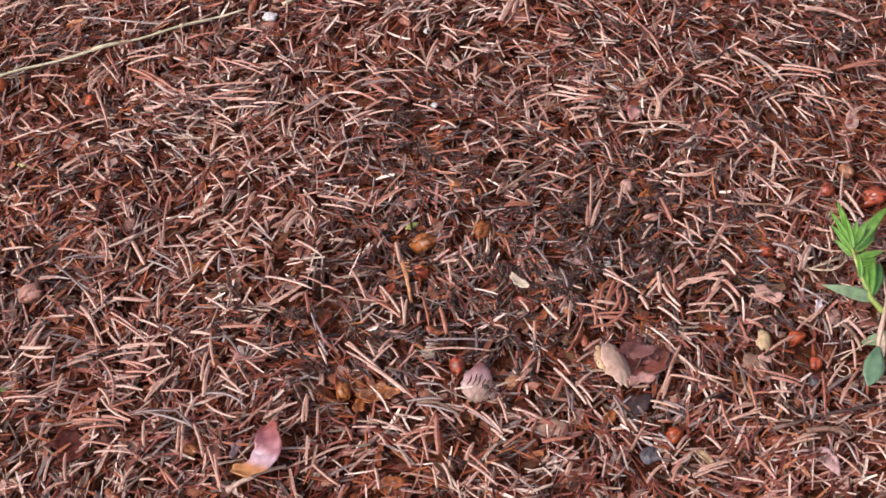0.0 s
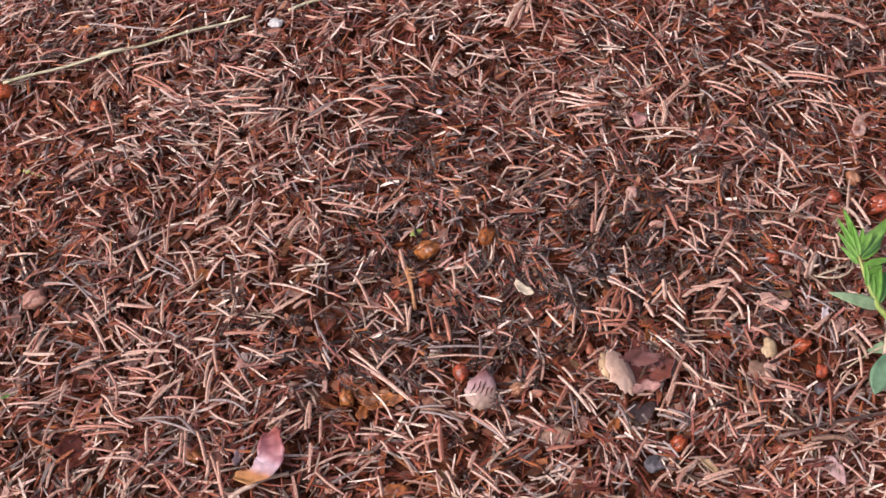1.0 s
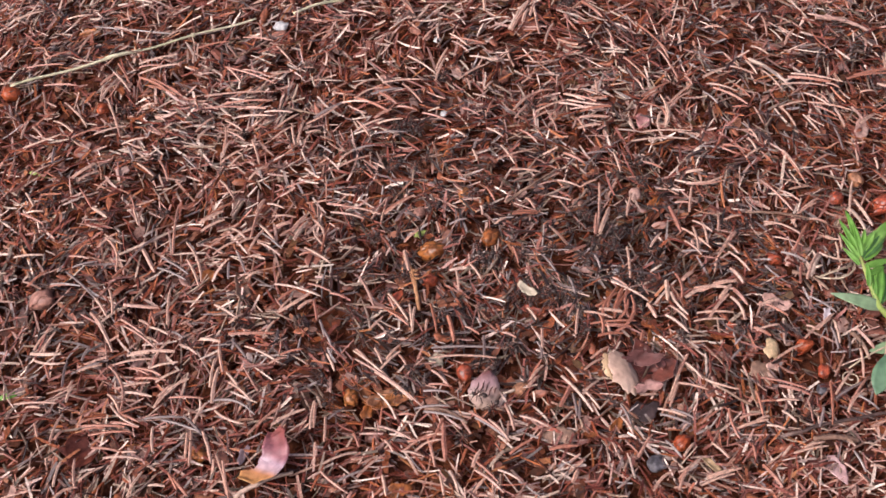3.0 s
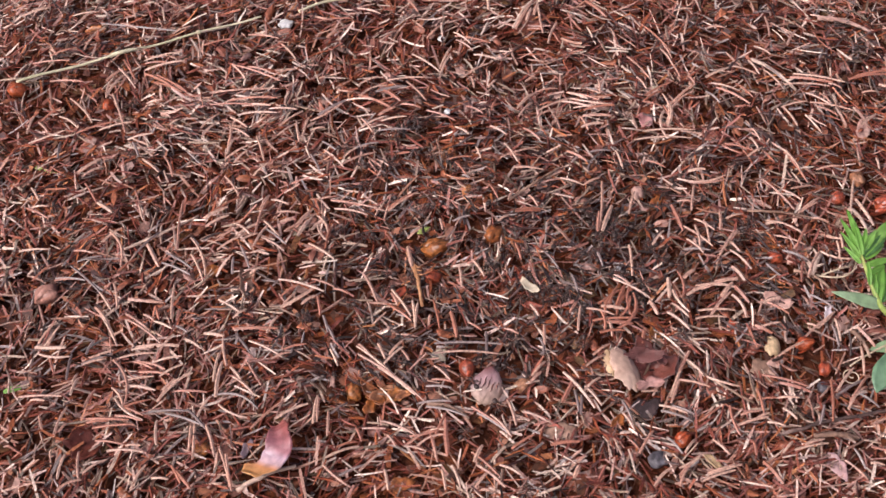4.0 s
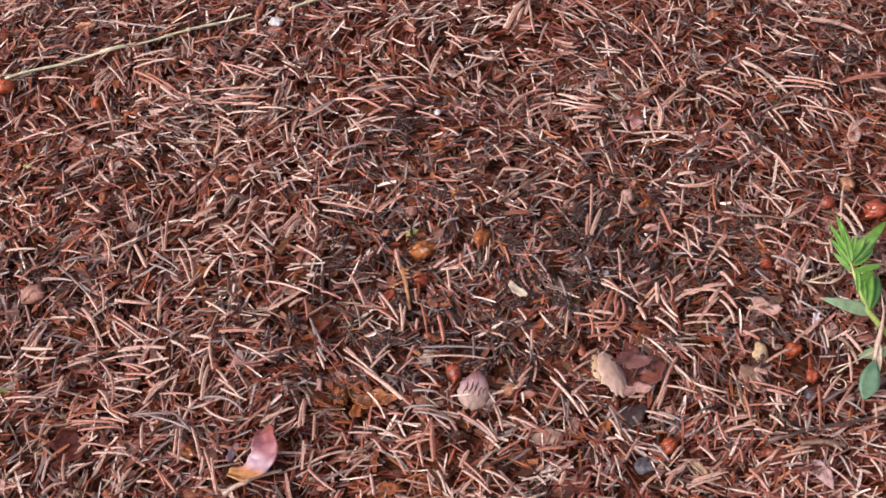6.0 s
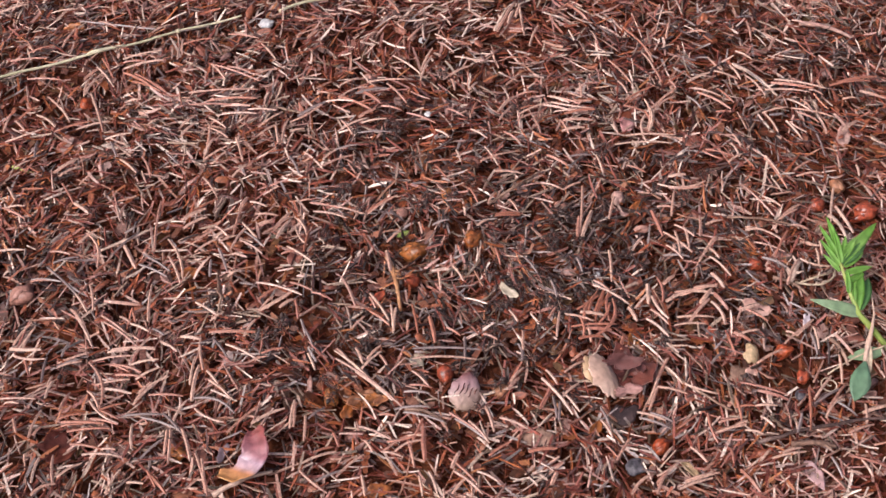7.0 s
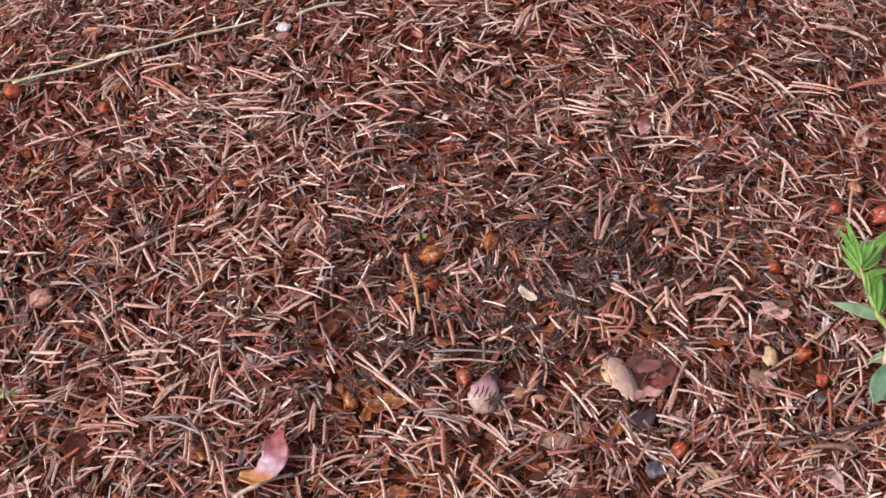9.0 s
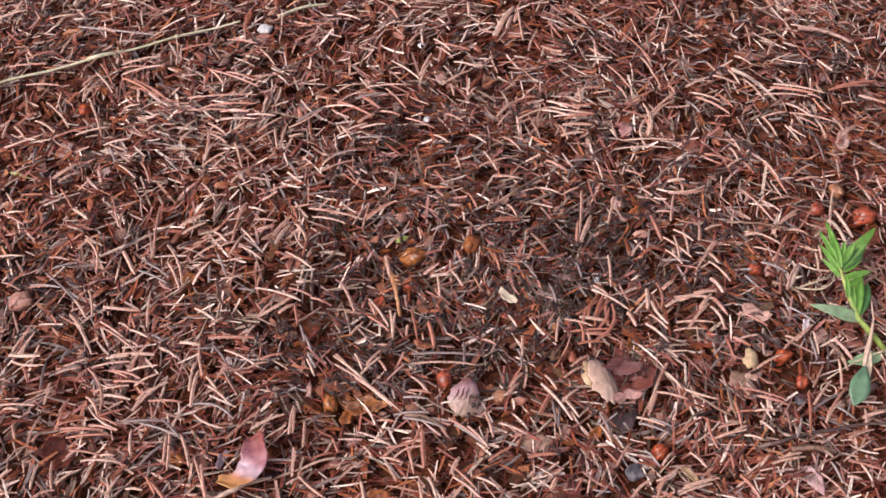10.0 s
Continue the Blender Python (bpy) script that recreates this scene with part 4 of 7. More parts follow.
    needle(-0.1875, -0.0100, -0.1747, -0.0076, "grey")
    needle(-0.1761, 0.0011, -0.1671, 0.0095, "pale")
    needle(-0.1661, -0.0179, -0.1575, -0.0091, "rust")
    needle(-0.1529, -0.0006, -0.1458, -0.0136, "pale", 0, 0.0021)
    needle(-0.1576, 0.0171, -0.1561, 0.0263, "pale")
    needle(-0.1608, 0.0248, -0.1572, 0.0144, "pale")
    needle(-0.1446, -0.0113, -0.1293, -0.0196, "grey")
    needle(-0.1433, -0.0055, -0.1282, -0.0166, "grey")
    needle(-0.2091, -0.0194, -0.2006, -0.0104, "rust")
    needle(-0.2193, -0.0008, -0.2039, -0.0004, "pale")
    needle(-0.1973, -0.0205, -0.1870, -0.0210, "rust")
    needle(-0.1259, 0.0147, -0.1142, 0.0209, "pale", 0, 0.0021)
    needle(-0.1173, -0.0021, -0.1057, 0.0057, "pale")
    needle(-0.1079, -0.0005, -0.0959, 0.0083, "pale")
    needle(-0.1047, -0.0035, -0.0966, 0.0006, "pale")
    needle(-0.0979, -0.0001, -0.0928, 0.0271, "pale", .03)
    needle(-0.0968, 0.0174, -0.0934, 0.0271, "pale")
    needle(-0.0941, 0.0095, -0.0834, -0.0051, "pale")
    needle(-0.0927, 0.0038, -0.0819, -0.0062, "grey")
    needle(-0.0860, 0.0088, -0.0791, 0.0112, "pale", 0, 0.0021)
    needle(-0.0781, 0.0053, -0.0710, 0.0171, "pale", 0, 0.0021)
    needle(-0.0917, 0.0241, -0.0828, 0.0211, "pale")
    needle(-0.0881, 0.0158, -0.0766, 0.0152, "pale")
    needle(-0.0678, 0.0136, -0.0612, 0.0004, "pale", .1)
    needle(-0.0706, -0.0061, -0.0572, -0.0169, "pale")
    needle(-0.0731, -0.0107, -0.0661, -0.0093, "rust")
    needle(-0.0619, -0.0094, -0.0600, 0.0044, "rust")
    needle(-0.0612, 0.0235, -0.0465, 0.0194, "rust")
    needle(-0.1075, -0.0222, -0.1076, -0.0131, "grey")
    needle(-0.1044, -0.0069, -0.0992, -0.0196, "grey")
    needle(-0.0990, -0.0226, -0.0931, -0.0191, "pale")
    needle(-0.1733, -0.0387, -0.1659, -0.0488, "pale", .05, 0.0020)
    needle(-0.1665, -0.0482, -0.1623, -0.0556, "pale", .04)
    needle(-0.2012, -0.0573, -0.1851, -0.0595, "pale", -.05, 0.0021)
    needle(-0.2001, -0.0555, -0.1924, -0.0442, "pale")
    needle(-0.1764, -0.0702, -0.1649, -0.0663, "pale")
    needle(-0.1927, -0.0644, -0.1888, -0.0737, "rust")
    needle(-0.1816, -0.0783, -0.1816, -0.0638, "grey")
    needle(-0.1587, -0.0415, -0.1452, -0.0513, "pale")
    needle(-0.1452, -0.0513, -0.1392, -0.0548, "pale")
    needle(-0.1534, -0.0615, -0.1426, -0.0603, "pale")
    needle(-0.1413, -0.0600, -0.1300, -0.0613, "pale")
    needle(-0.1500, -0.0417, -0.1446, -0.0448, "pale")
    needle(-0.1445, -0.0455, -0.1341, -0.0510, "pale")
    needle(-0.1344, -0.0486, -0.1268, -0.0533, "grey")
    needle(-0.1358, -0.0446, -0.1367, -0.0236, "pale")
    needle(-0.1449, -0.0366, -0.1419, -0.0449, "rust")
    needle(-0.1665, -0.0247, -0.1631, -0.0393, "pale", .05)
    needle(-0.1726, -0.0300, -0.1657, -0.0401, "pale")
    needle(-0.1512, -0.0683, -0.1354, -0.0732, "rust", .06)
    needle(-0.1415, -0.0687, -0.1279, -0.0668, "pale")
    needle(-0.1377, -0.0768, -0.1274, -0.0715, "pale")
    needle(-0.1747, -0.0640, -0.1717, -0.0564, "grey")
    needle(-0.1563, -0.0792, -0.1404, -0.0766, "pale")
    needle(-0.1134, -0.0356, -0.1015, -0.0439, "pale")
    needle(-0.1054, -0.0465, -0.0990, -0.0414, "pale")
    needle(-0.1048, -0.0528, -0.0828, -0.0534, "rust", 0, 0.0020)
    needle(-0.0881, -0.0558, -0.0835, -0.0461, "pale")
    needle(-0.1183, -0.0549, -0.1084, -0.0570, "pale", 0, 0.0020)
    needle(-0.1113, -0.0816, -0.1101, -0.0665, "pale")
    needle(-0.1039, -0.0745, -0.0978, -0.0823, "pale")
    needle(-0.1030, -0.0564, -0.0952, -0.0671, "grey")
    needle(-0.0824, -0.0414, -0.0662, -0.0323, "pale", -.05, 0.0020)
    needle(-0.0828, -0.0352, -0.0734, -0.0294, "rust")
    needle(-0.0646, -0.0369, -0.0627, -0.0476, "rust")
    needle(-0.0613, -0.0477, -0.0586, -0.0570, "grey")
    needle(-0.0597, -0.0523, -0.0551, -0.0617, "grey")
    needle(-0.0678, -0.0276, -0.0564, -0.0330, "rust")
    needle(-0.0564, -0.0339, -0.0494, -0.0368, "rust")
    needle(-0.0435, -0.0635, -0.0373, -0.0706, "pale")
    needle(-0.0840, -0.0711, -0.0761, -0.0683, "pale")
    needle(-0.0790, -0.0665, -0.0684, -0.0636, "rust")
    needle(-0.0570, -0.0666, -0.0530, -0.0760, "pale")
    needle(-0.0381, 0.0700, -0.0206, 0.0692, "grey")
    needle(-0.0368, 0.0765, -0.0232, 0.0783, "pale")
    needle(-0.0385, 0.0807, -0.0295, 0.0856, "pale", 0, 0.0021)
    needle(-0.0239, 0.1070, -0.0128, 0.0898, "pale")
    needle(-0.0127, 0.0823, 0.0025, 0.0752, "rust")
    needle(0.0025, 0.0704, 0.0100, 0.0651, "pale")
    needle(-0.0361, 0.1005, -0.0265, 0.0897, "rust", 0, 0.0021)
    needle(-0.0264, 0.0875, -0.0157, 0.0843, "rust")
    needle(0.0086, 0.0866, 0.0177, 0.0807, "rust")
    needle(0.0285, 0.0592, 0.0351, 0.0477, "pale")
    needle(0.0262, 0.0497, 0.0443, 0.0574, "pale")
    needle(0.0335, 0.0438, 0.0483, 0.0431, "pale")
    needle(-0.0019, 0.0481, 0.0114, 0.0496, "rust")
    needle(0.0026, 0.0459, 0.0084, 0.0363, "rust")
    needle(0.0135, 0.0562, 0.0159, 0.0485, "pale")
    needle(0.0361, 0.0862, 0.0442, 0.0989, "pale")
    needle(0.0485, 0.0898, 0.0563, 0.0923, "rust")
    needle(0.0387, 0.0706, 0.0474, 0.0632, "rust")
    needle(0.0643, 0.0994, 0.0746, 0.0927, "pale", 0, 0.0018)
    needle(0.0810, 0.1073, 0.0815, 0.0961, "pale")
    needle(0.1037, 0.0908, 0.1159, 0.0880, "rust")
    needle(0.1178, 0.0927, 0.1165, 0.0756, "pale", .1, 0.0020)
    needle(0.1022, 0.0706, 0.1298, 0.0728, "pale")
    needle(0.1193, 0.0909, 0.1343, 0.1067, "pale")
    needle(0.1309, 0.1132, 0.1343, 0.1067, "pale")
    needle(0.1055, 0.0948, 0.1223, 0.1074, "rust")
    needle(0.0611, 0.0545, 0.0711, 0.0474, "rust", 0, 0.0018)
    needle(0.0866, 0.0545, 0.0895, 0.0429, "pale")
    needle(0.1020, 0.0499, 0.1120, 0.0455, "rust")
    needle(0.0708, 0.0798, 0.0859, 0.0794, "pale", 0, 0.0021)
    needle(0.0693, 0.0799, 0.0731, 0.0686, "pale")
    needle(0.0722, 0.0528, 0.0842, 0.0542, "grey")
    needle(0.1234, 0.0422, 0.1322, 0.0428, "pale", 0, 0.0021)
    needle(0.1433, 0.0604, 0.1532, 0.0549, "rust", -.1)
    needle(0.1766, 0.0590, 0.1836, 0.0443, "pale", 0, 0.0020)
    needle(0.1606, 0.0729, 0.1642, 0.0648, "pale")
    needle(0.1802, 0.0896, 0.1856, 0.0751, "pale")
    needle(0.1793, 0.0896, 0.1941, 0.0945, "pale")
    needle(0.1954, 0.0936, 0.2182, 0.0891, "pale")
    needle(0.1986, 0.0904, 0.2092, 0.0835, "rust")
    needle(0.1884, 0.1155, 0.2106, 0.1094, "rust", 0, 0.0021)
    needle(0.1560, 0.0532, 0.1645, 0.0600, "pale")
    needle(0.1450, 0.0616, 0.1596, 0.0575, "rust")
    needle(0.1904, 0.0502, 0.2004, 0.0570, "pale")
    needle(0.1914, 0.0466, 0.2040, 0.0498, "pale")
    needle(0.2061, 0.0748, 0.2085, 0.0601, "grey")
    needle(0.2248, 0.0561, 0.2252, 0.0489, "pale")
    needle(0.2212, 0.0792, 0.2308, 0.0879, "pale", 0, 0.0021)
    needle(0.1573, 0.1090, 0.1650, 0.0973, "rust")
    needle(-0.0320, 0.0173, -0.0192, 0.0263, "rust", 0, 0.0020)
    needle(-0.0214, -0.0060, -0.0191, -0.0195, "pale", 0, 0.0020)
    needle(-0.0054, 0.0096, -0.0039, 0.0028, "pale")
    needle(-0.0215, -0.0006, -0.0145, 0.0059, "pale")
    needle(0.0294, 0.0205, 0.0331, 0.0293, "pale")
    needle(0.0327, 0.0127, 0.0457, 0.0143, "rust", 0, 0.0018)
    needle(0.0403, 0.0252, 0.0444, 0.0174, "pale")
    needle(0.0239, 0.0057, 0.0297, 0.0098, "pale")
    needle(0.0012, 0.0069, 0.0098, 0.0091, "grey")
    needle(0.0200, 0.0299, 0.0242, 0.0204, "rust")
    needle(0.0461, -0.0123, 0.0526, -0.0226, "grey")
    needle(0.0322, -0.0072, 0.0348, -0.0169, "rust")
    needle(0.0110, -0.0166, 0.0165, -0.0259, "pale")
    needle(0.0736, 0.0013, 0.0754, 0.0153, "pale", 0, 0.0020)
    needle(0.0759, 0.0017, 0.0822, 0.0198, "pale", 0, 0.0021)
    needle(0.0907, 0.0155, 0.0946, 0.0299, "pale")
    needle(0.1129, 0.0213, 0.1170, 0.0045, "rust", 0, 0.0021)
    needle(0.1234, 0.0114, 0.1325, 0.0037, "pale")
    needle(0.1282, 0.0093, 0.1290, -0.0058, "pale")
    needle(0.1387, -0.0035, 0.1435, -0.0107, "pale")
    needle(0.1440, 0.0035, 0.1388, -0.0027, "pale", 0, 0.0021)
    needle(0.1365, 0.0144, 0.1353, 0.0038, "pale")
    needle(0.1390, 0.0110, 0.1481, 0.0143, "pale")
    needle(0.1160, 0.0235, 0.1244, 0.0219, "pale")
    needle(0.1225, 0.0169, 0.1253, 0.0325, "pale")
    needle(0.1227, 0.0346, 0.1417, 0.0357, "pale", -.1)
    needle(0.0569, 0.0375, 0.0683, 0.0324, "pale")
    needle(0.0683, 0.0324, 0.0773, 0.0370, "pale")
    needle(0.0889, -0.0058, 0.0888, -0.0253, "pale")
    needle(0.1135, -0.0273, 0.1195, -0.0225, "pale", 0, 0.0021)
    needle(0.1711, 0.0317, 0.1805, 0.0247, "pale")
    needle(0.1796, 0.0190, 0.1898, 0.0273, "pale")
    needle(0.1592, 0.0091, 0.1652, 0.0102, "pale", 0, 0.0021)
    needle(0.1832, 0.0137, 0.1916, 0.0115, "pale")
    needle(0.2053, 0.0215, 0.2102, 0.0408, "pale")
    needle(0.2090, 0.0284, 0.2155, 0.0116, "pale", 0, 0.0020)
    needle(0.1964, 0.0042, 0.1965, -0.0043, "pale")
    needle(0.0763, -0.0444, 0.0789, -0.0344, "rust")
    needle(0.0790, -0.0458, 0.0848, -0.0305, "rust", 0, 0.0021)
    needle(0.0722, -0.0443, 0.0846, -0.0452, "pale", 0, 0.0020)
    needle(0.0744, -0.0533, 0.0867, -0.0531, "rust", 0, 0.0021)
    needle(0.0960, -0.0397, 0.0994, -0.0478, "pale", 0, 0.0021)
    needle(0.1061, -0.0268, 0.1057, -0.0383, "pale", 0, 0.0021)
    needle(0.1210, -0.0343, 0.1282, -0.0312, "pale", -.1)
    needle(0.1283, -0.0302, 0.1396, -0.0287, "pale", 0, 0.0021)
    needle(0.1375, -0.0343, 0.1412, -0.0389, "rust")
    needle(0.1186, -0.0459, 0.1364, -0.0458, "pale")
    needle(0.1068, -0.0415, 0.1142, -0.0495, "pale")
    needle(0.0569, -0.0491, 0.0608, -0.0425, "pale")
    needle(0.0715, -0.0466, 0.0727, -0.0590, "rust", .1)
    needle(0.0666, -0.0712, 0.0751, -0.0649, "pale")
    needle(0.0544, -0.0760, 0.0594, -0.0830, "pale")
    needle(0.1054, -0.0817, 0.1125, -0.0682, "pale")
    needle(0.1107, -0.0728, 0.1179, -0.0814, "pale")
    needle(0.1325, -0.0703, 0.1386, -0.0640, "grey")
    needle(0.1451, -0.0536, 0.1528, -0.0580, "rust", 0, 0.0021)
    needle(0.1765, -0.0532, 0.1845, -0.0459, "pale")
    needle(0.1840, -0.0496, 0.1852, -0.0610, "pale")
    needle(0.1493, -0.0403, 0.1620, -0.0478, "rust")
    needle(0.1948, -0.0529, 0.2017, -0.0626, "pale", 0, 0.0021)
    needle(0.1948, -0.0630, 0.1941, -0.0773, "pale")
    needle(0.1377, -0.0327, 0.1436, -0.0419, "rust", 0, 0.0021)
    needle(0.1540, -0.0700, 0.1671, -0.0624, "pale")
    needle(-0.0183, -0.0414, -0.0169, -0.0571, "pale")
    needle(-0.0079, -0.0659, 0.0255, -0.0651, "grey")
    needle(0.0081, -0.0540, 0.0148, -0.0581, "rust")
    needle(-0.0345, -0.0738, -0.0263, -0.0820, "pale")
    needle(0.0382, -0.0433, 0.0420, -0.0500, "pale")
    needle(-0.0082, -0.0416, -0.0053, -0.0578, "rust")
    needle(-0.2031, -0.0867, -0.1824, -0.0878, "pale")
    needle(-0.1597, -0.0825, -0.1526, -0.0936, "pale", .1)
    needle(-0.1526, -0.0936, -0.1425, -0.0986, "rust")
    needle(-0.1685, -0.1001, -0.1488, -0.1006, "rust", 0, 0.0016)
    needle(-0.1482, -0.1140, -0.1415, -0.1144, "pale")
    needle(-0.1259, -0.1252, -0.1211, -0.1334, "rust")
    needle(-0.1192, -0.1054, -0.1189, -0.1186, "pale")
    needle(-0.1047, -0.1177, -0.0976, -0.1374, "pale")
    needle(-0.0612, -0.0929, -0.0613, -0.1056, "pale")
    needle(-0.0562, -0.0997, -0.0563, -0.1123, "pale")
    needle(-0.0914, -0.1081, -0.0768, -0.0944, "pale")
    needle(-0.0024, -0.1049, -0.0023, -0.1192, "rust", 0, 0.0020)
    needle(-0.0101, -0.1099, -0.0074, -0.1204, "rust")
    needle(0.0092, -0.1208, 0.0217, -0.1331, "rust")
    needle(0.0093, -0.0995, 0.0271, -0.1139, "rust")
    needle(0.0619, -0.0871, 0.0693, -0.0966, "pale")
    needle(0.0845, -0.1208, 0.0920, -0.1088, "pale")
    needle(0.1013, -0.1319, 0.1114, -0.1214, "pale")
    needle(0.1141, -0.1315, 0.1274, -0.1268, "pale")
    needle(0.0956, -0.0958, 0.1084, -0.0999, "pale")
    needle(0.1231, -0.0968, 0.1132, -0.1040, "rust")
    needle(0.1367, -0.1139, 0.1371, -0.1211, "rust")
    needle(0.1771, -0.1223, 0.1864, -0.1308, "pale")
    needle(0.1890, -0.1227, 0.1954, -0.1237, "pale")
    needle(0.1965, -0.1169, 0.2003, -0.1250, "pale")
    needle(0.1594, -0.1163, 0.1690, -0.1133, "pale")
    needle(-0.2554, 0.1840, -0.2402, 0.1903, "pale")
    needle(-0.2243, 0.1821, -0.2096, 0.1851, "pale")
    needle(-0.1926, 0.1687, -0.1816, 0.1625, "pale")
    needle(-0.2104, 0.1470, -0.2058, 0.1619, "pale")
    needle(-0.1859, 0.1368, -0.1779, 0.1232, "rust")
    needle(-0.0983, 0.1174, -0.0860, 0.1216, "pale")
    needle(-0.0957, 0.1428, -0.0866, 0.1294, "pale")
    needle(-0.0701, 0.1466, -0.0640, 0.1531, "pale", 0, 0.0020)
    needle(-0.1131, 0.1243, -0.1001, 0.1196, "rust")

    needle(0.1780, 0.0170, 0.1880, 0.0240, "pale")
    needle(0.1940, 0.0000, 0.1940, -0.0100, "pale")
    needle(0.1700, -0.0530, 0.1750, -0.0550, "pale")
    needle(0.1750, -0.0550, 0.1820, -0.0490, "pale")
    needle(0.1820, -0.0530, 0.1840, -0.0640, "grey")
    needle(0.1830, -0.0970, 0.1930, -0.0840, "pale", .06)
    needle(0.1720, -0.0070, 0.1810, 0.0100, "rust")
    needle(0.1710, -0.0290, 0.1740, -0.0150, "rust")
    needle(0.1740, -0.0370, 0.1860, -0.0450, "grey")
    needle(0.1750, -0.0420, 0.1890, -0.0390, "grey")
    needle(-0.0342, -0.0762, -0.0166, -0.0928, "pale")
    needle(-0.0200, -0.1166, -0.0099, -0.1103, "pale")
    needle(-0.0099, -0.1103, -0.0017, -0.1103, "pale")
    needle(-0.0027, -0.1116, -0.0017, -0.1218, "rust", 0.015, width=0.0022)
    needle(-0.0094, -0.1109, -0.0064, -0.1248, "pale")
    needle(-0.0042, -0.1282, -0.0026, -0.1378, "pale")
    needle(0.0167, -0.1298, 0.0104, -0.1370, "pale")
    needle(0.0446, -0.1192, 0.0575, -0.1166, "rust", 0.015, width=0.002)
    needle(0.0269, -0.1208, 0.0372, -0.1145, "rust")
    needle(-0.0433, -0.1076, -0.0405, -0.1145, "rust")
    needle(-0.0518, -0.1176, -0.0430, -0.1145, "rust")
    needle(-0.0498, -0.1315, -0.0370, -0.1256, "grey")
    needle(-0.0551, -0.1011, -0.0477, -0.0954, "grey")
    needle(-0.0298, -0.1284, -0.0280, -0.1386, "pale")
    needle(0.0569, -0.1282, 0.0542, -0.1340, "pale", 0.015, width=0.002)
    needle(0.0565, -0.0850, 0.0507, -0.0968, "rust", 0.015, width=0.002)
    needle(0.0570, -0.0894, 0.0583, -0.1012, "grey")
    needle(0.0601, -0.0921, 0.0590, -0.1026, "grey")
    needle(0.0119, -0.1026, 0.0270, -0.1142, "grey")
    needle(-0.0224, -0.0994, -0.0151, -0.1005, "rust")
    needle(-0.0089, -0.0852, 0.0016, -0.0868, "rust")
    needle(-0.0114, -0.0886, 0.0003, -0.0898, "grey")
    needle(0.1058, -0.0837, 0.1012, -0.0949, "pale")
    needle(0.0789, -0.0936, 0.0829, -0.1036, "grey")
    needle(0.0963, -0.0985, 0.1101, -0.1037, "grey")
    needle(0.1016, -0.0963, 0.1117, -0.1004, "grey")
    needle(0.1307, -0.1057, 0.1451, -0.1022, "pale", 0.015, width=0.0016)
    needle(0.1325, -0.1007, 0.1416, -0.0991, "pale")
    needle(0.1283, -0.0959, 0.1314, -0.1108, "rust", -0.08, width=0.0014)
    needle(0.1410, -0.0934, 0.1501, -0.0928, "rust")
    needle(0.1501, -0.0928, 0.1605, -0.0929, "pale")
    needle(0.1417, -0.0875, 0.1432, -0.1006, "rust")
    needle(0.1525, -0.0847, 0.1663, -0.0896, "rust", 0.015, width=0.002)
    needle(0.1520, -0.0982, 0.1577, -0.1040, "pale")
    needle(0.1443, -0.1049, 0.1521, -0.1072, "pale")
    needle(0.1772, -0.0817, 0.1743, -0.1043, "rust")
    needle(0.1715, -0.0960, 0.1678, -0.1063, "grey")
    needle(0.1785, -0.0900, 0.1942, -0.0796, "grey")
    needle(0.1188, -0.1131, 0.1251, -0.1205, "pale")
    needle(0.1491, -0.1205, 0.1542, -0.1150, "pale")
    needle(0.1544, -0.1191, 0.1706, -0.1150, "pale")
    needle(0.0977, -0.1121, 0.1040, -0.1207, "grey")
    needle(0.1051, -0.1201, 0.1105, -0.1131, "pale")
    needle(0.1011, -0.1372, 0.1121, -0.1218, "pale", 0.1, width=0.0014)
    needle(0.1107, -0.1348, 0.1266, -0.1287, "pale")
    needle(0.0899, -0.1372, 0.0987, -0.1281, "pale", 0.08, width=0.0014)
    needle(0.1398, -0.1245, 0.1469, -0.1360, "rust", 0.015, width=0.002)
    needle(0.1824, -0.1163, 0.1863, -0.1260, "grey")
    needle(0.1925, -0.1037, 0.2056, -0.0985, "pale")
    needle(0.2036, -0.0879, 0.2021, -0.0986, "pale")
    needle(0.2014, -0.0926, 0.2136, -0.0884, "pale", 0.015, width=0.002)
    needle(0.1901, -0.0875, 0.1984, -0.0943, "grey")
    needle(0.1906, -0.1151, 0.2079, -0.1202, "rust")
    needle(-0.1969, -0.0892, -0.1899, -0.0900, "pale")
    needle(-0.1535, -0.0940, -0.1402, -0.0897, "rust")
    needle(-0.1366, -0.0902, -0.1296, -0.0789, "pale")
    needle(-0.1356, -0.0846, -0.1218, -0.0765, "pale")
    needle(-0.1300, -0.0859, -0.1139, -0.0873, "rust")
    needle(-0.1221, -0.0961, -0.1124, -0.1069, "grey")
    needle(-0.1404, -0.0969, -0.1220, -0.0970, "grey")
    needle(-0.1323, -0.0979, -0.1131, -0.1053, "grey")
    needle(-0.1176, -0.1043, -0.1167, -0.1226, "pale")
    needle(-0.1002, -0.1276, -0.0972, -0.1389, "pale")
    needle(-0.1701, -0.0983, -0.1578, -0.0950, "rust")
    needle(-0.1682, -0.1021, -0.1581, -0.1011, "rust")
    needle(-0.1652, -0.1049, -0.1459, -0.1034, "rust")
    needle(-0.1630, -0.1110, -0.1484, -0.1137, "rust")
    needle(-0.1910, -0.0981, -0.1884, -0.1054, "pale")
    needle(-0.1803, -0.1070, -0.1771, -0.1028, "pale")
    needle(-0.1247, -0.1268, -0.1160, -0.1367, "rust", 0.015, width=0.0018)
    needle(-0.1345, -0.1306, -0.1267, -0.1315, "pale")
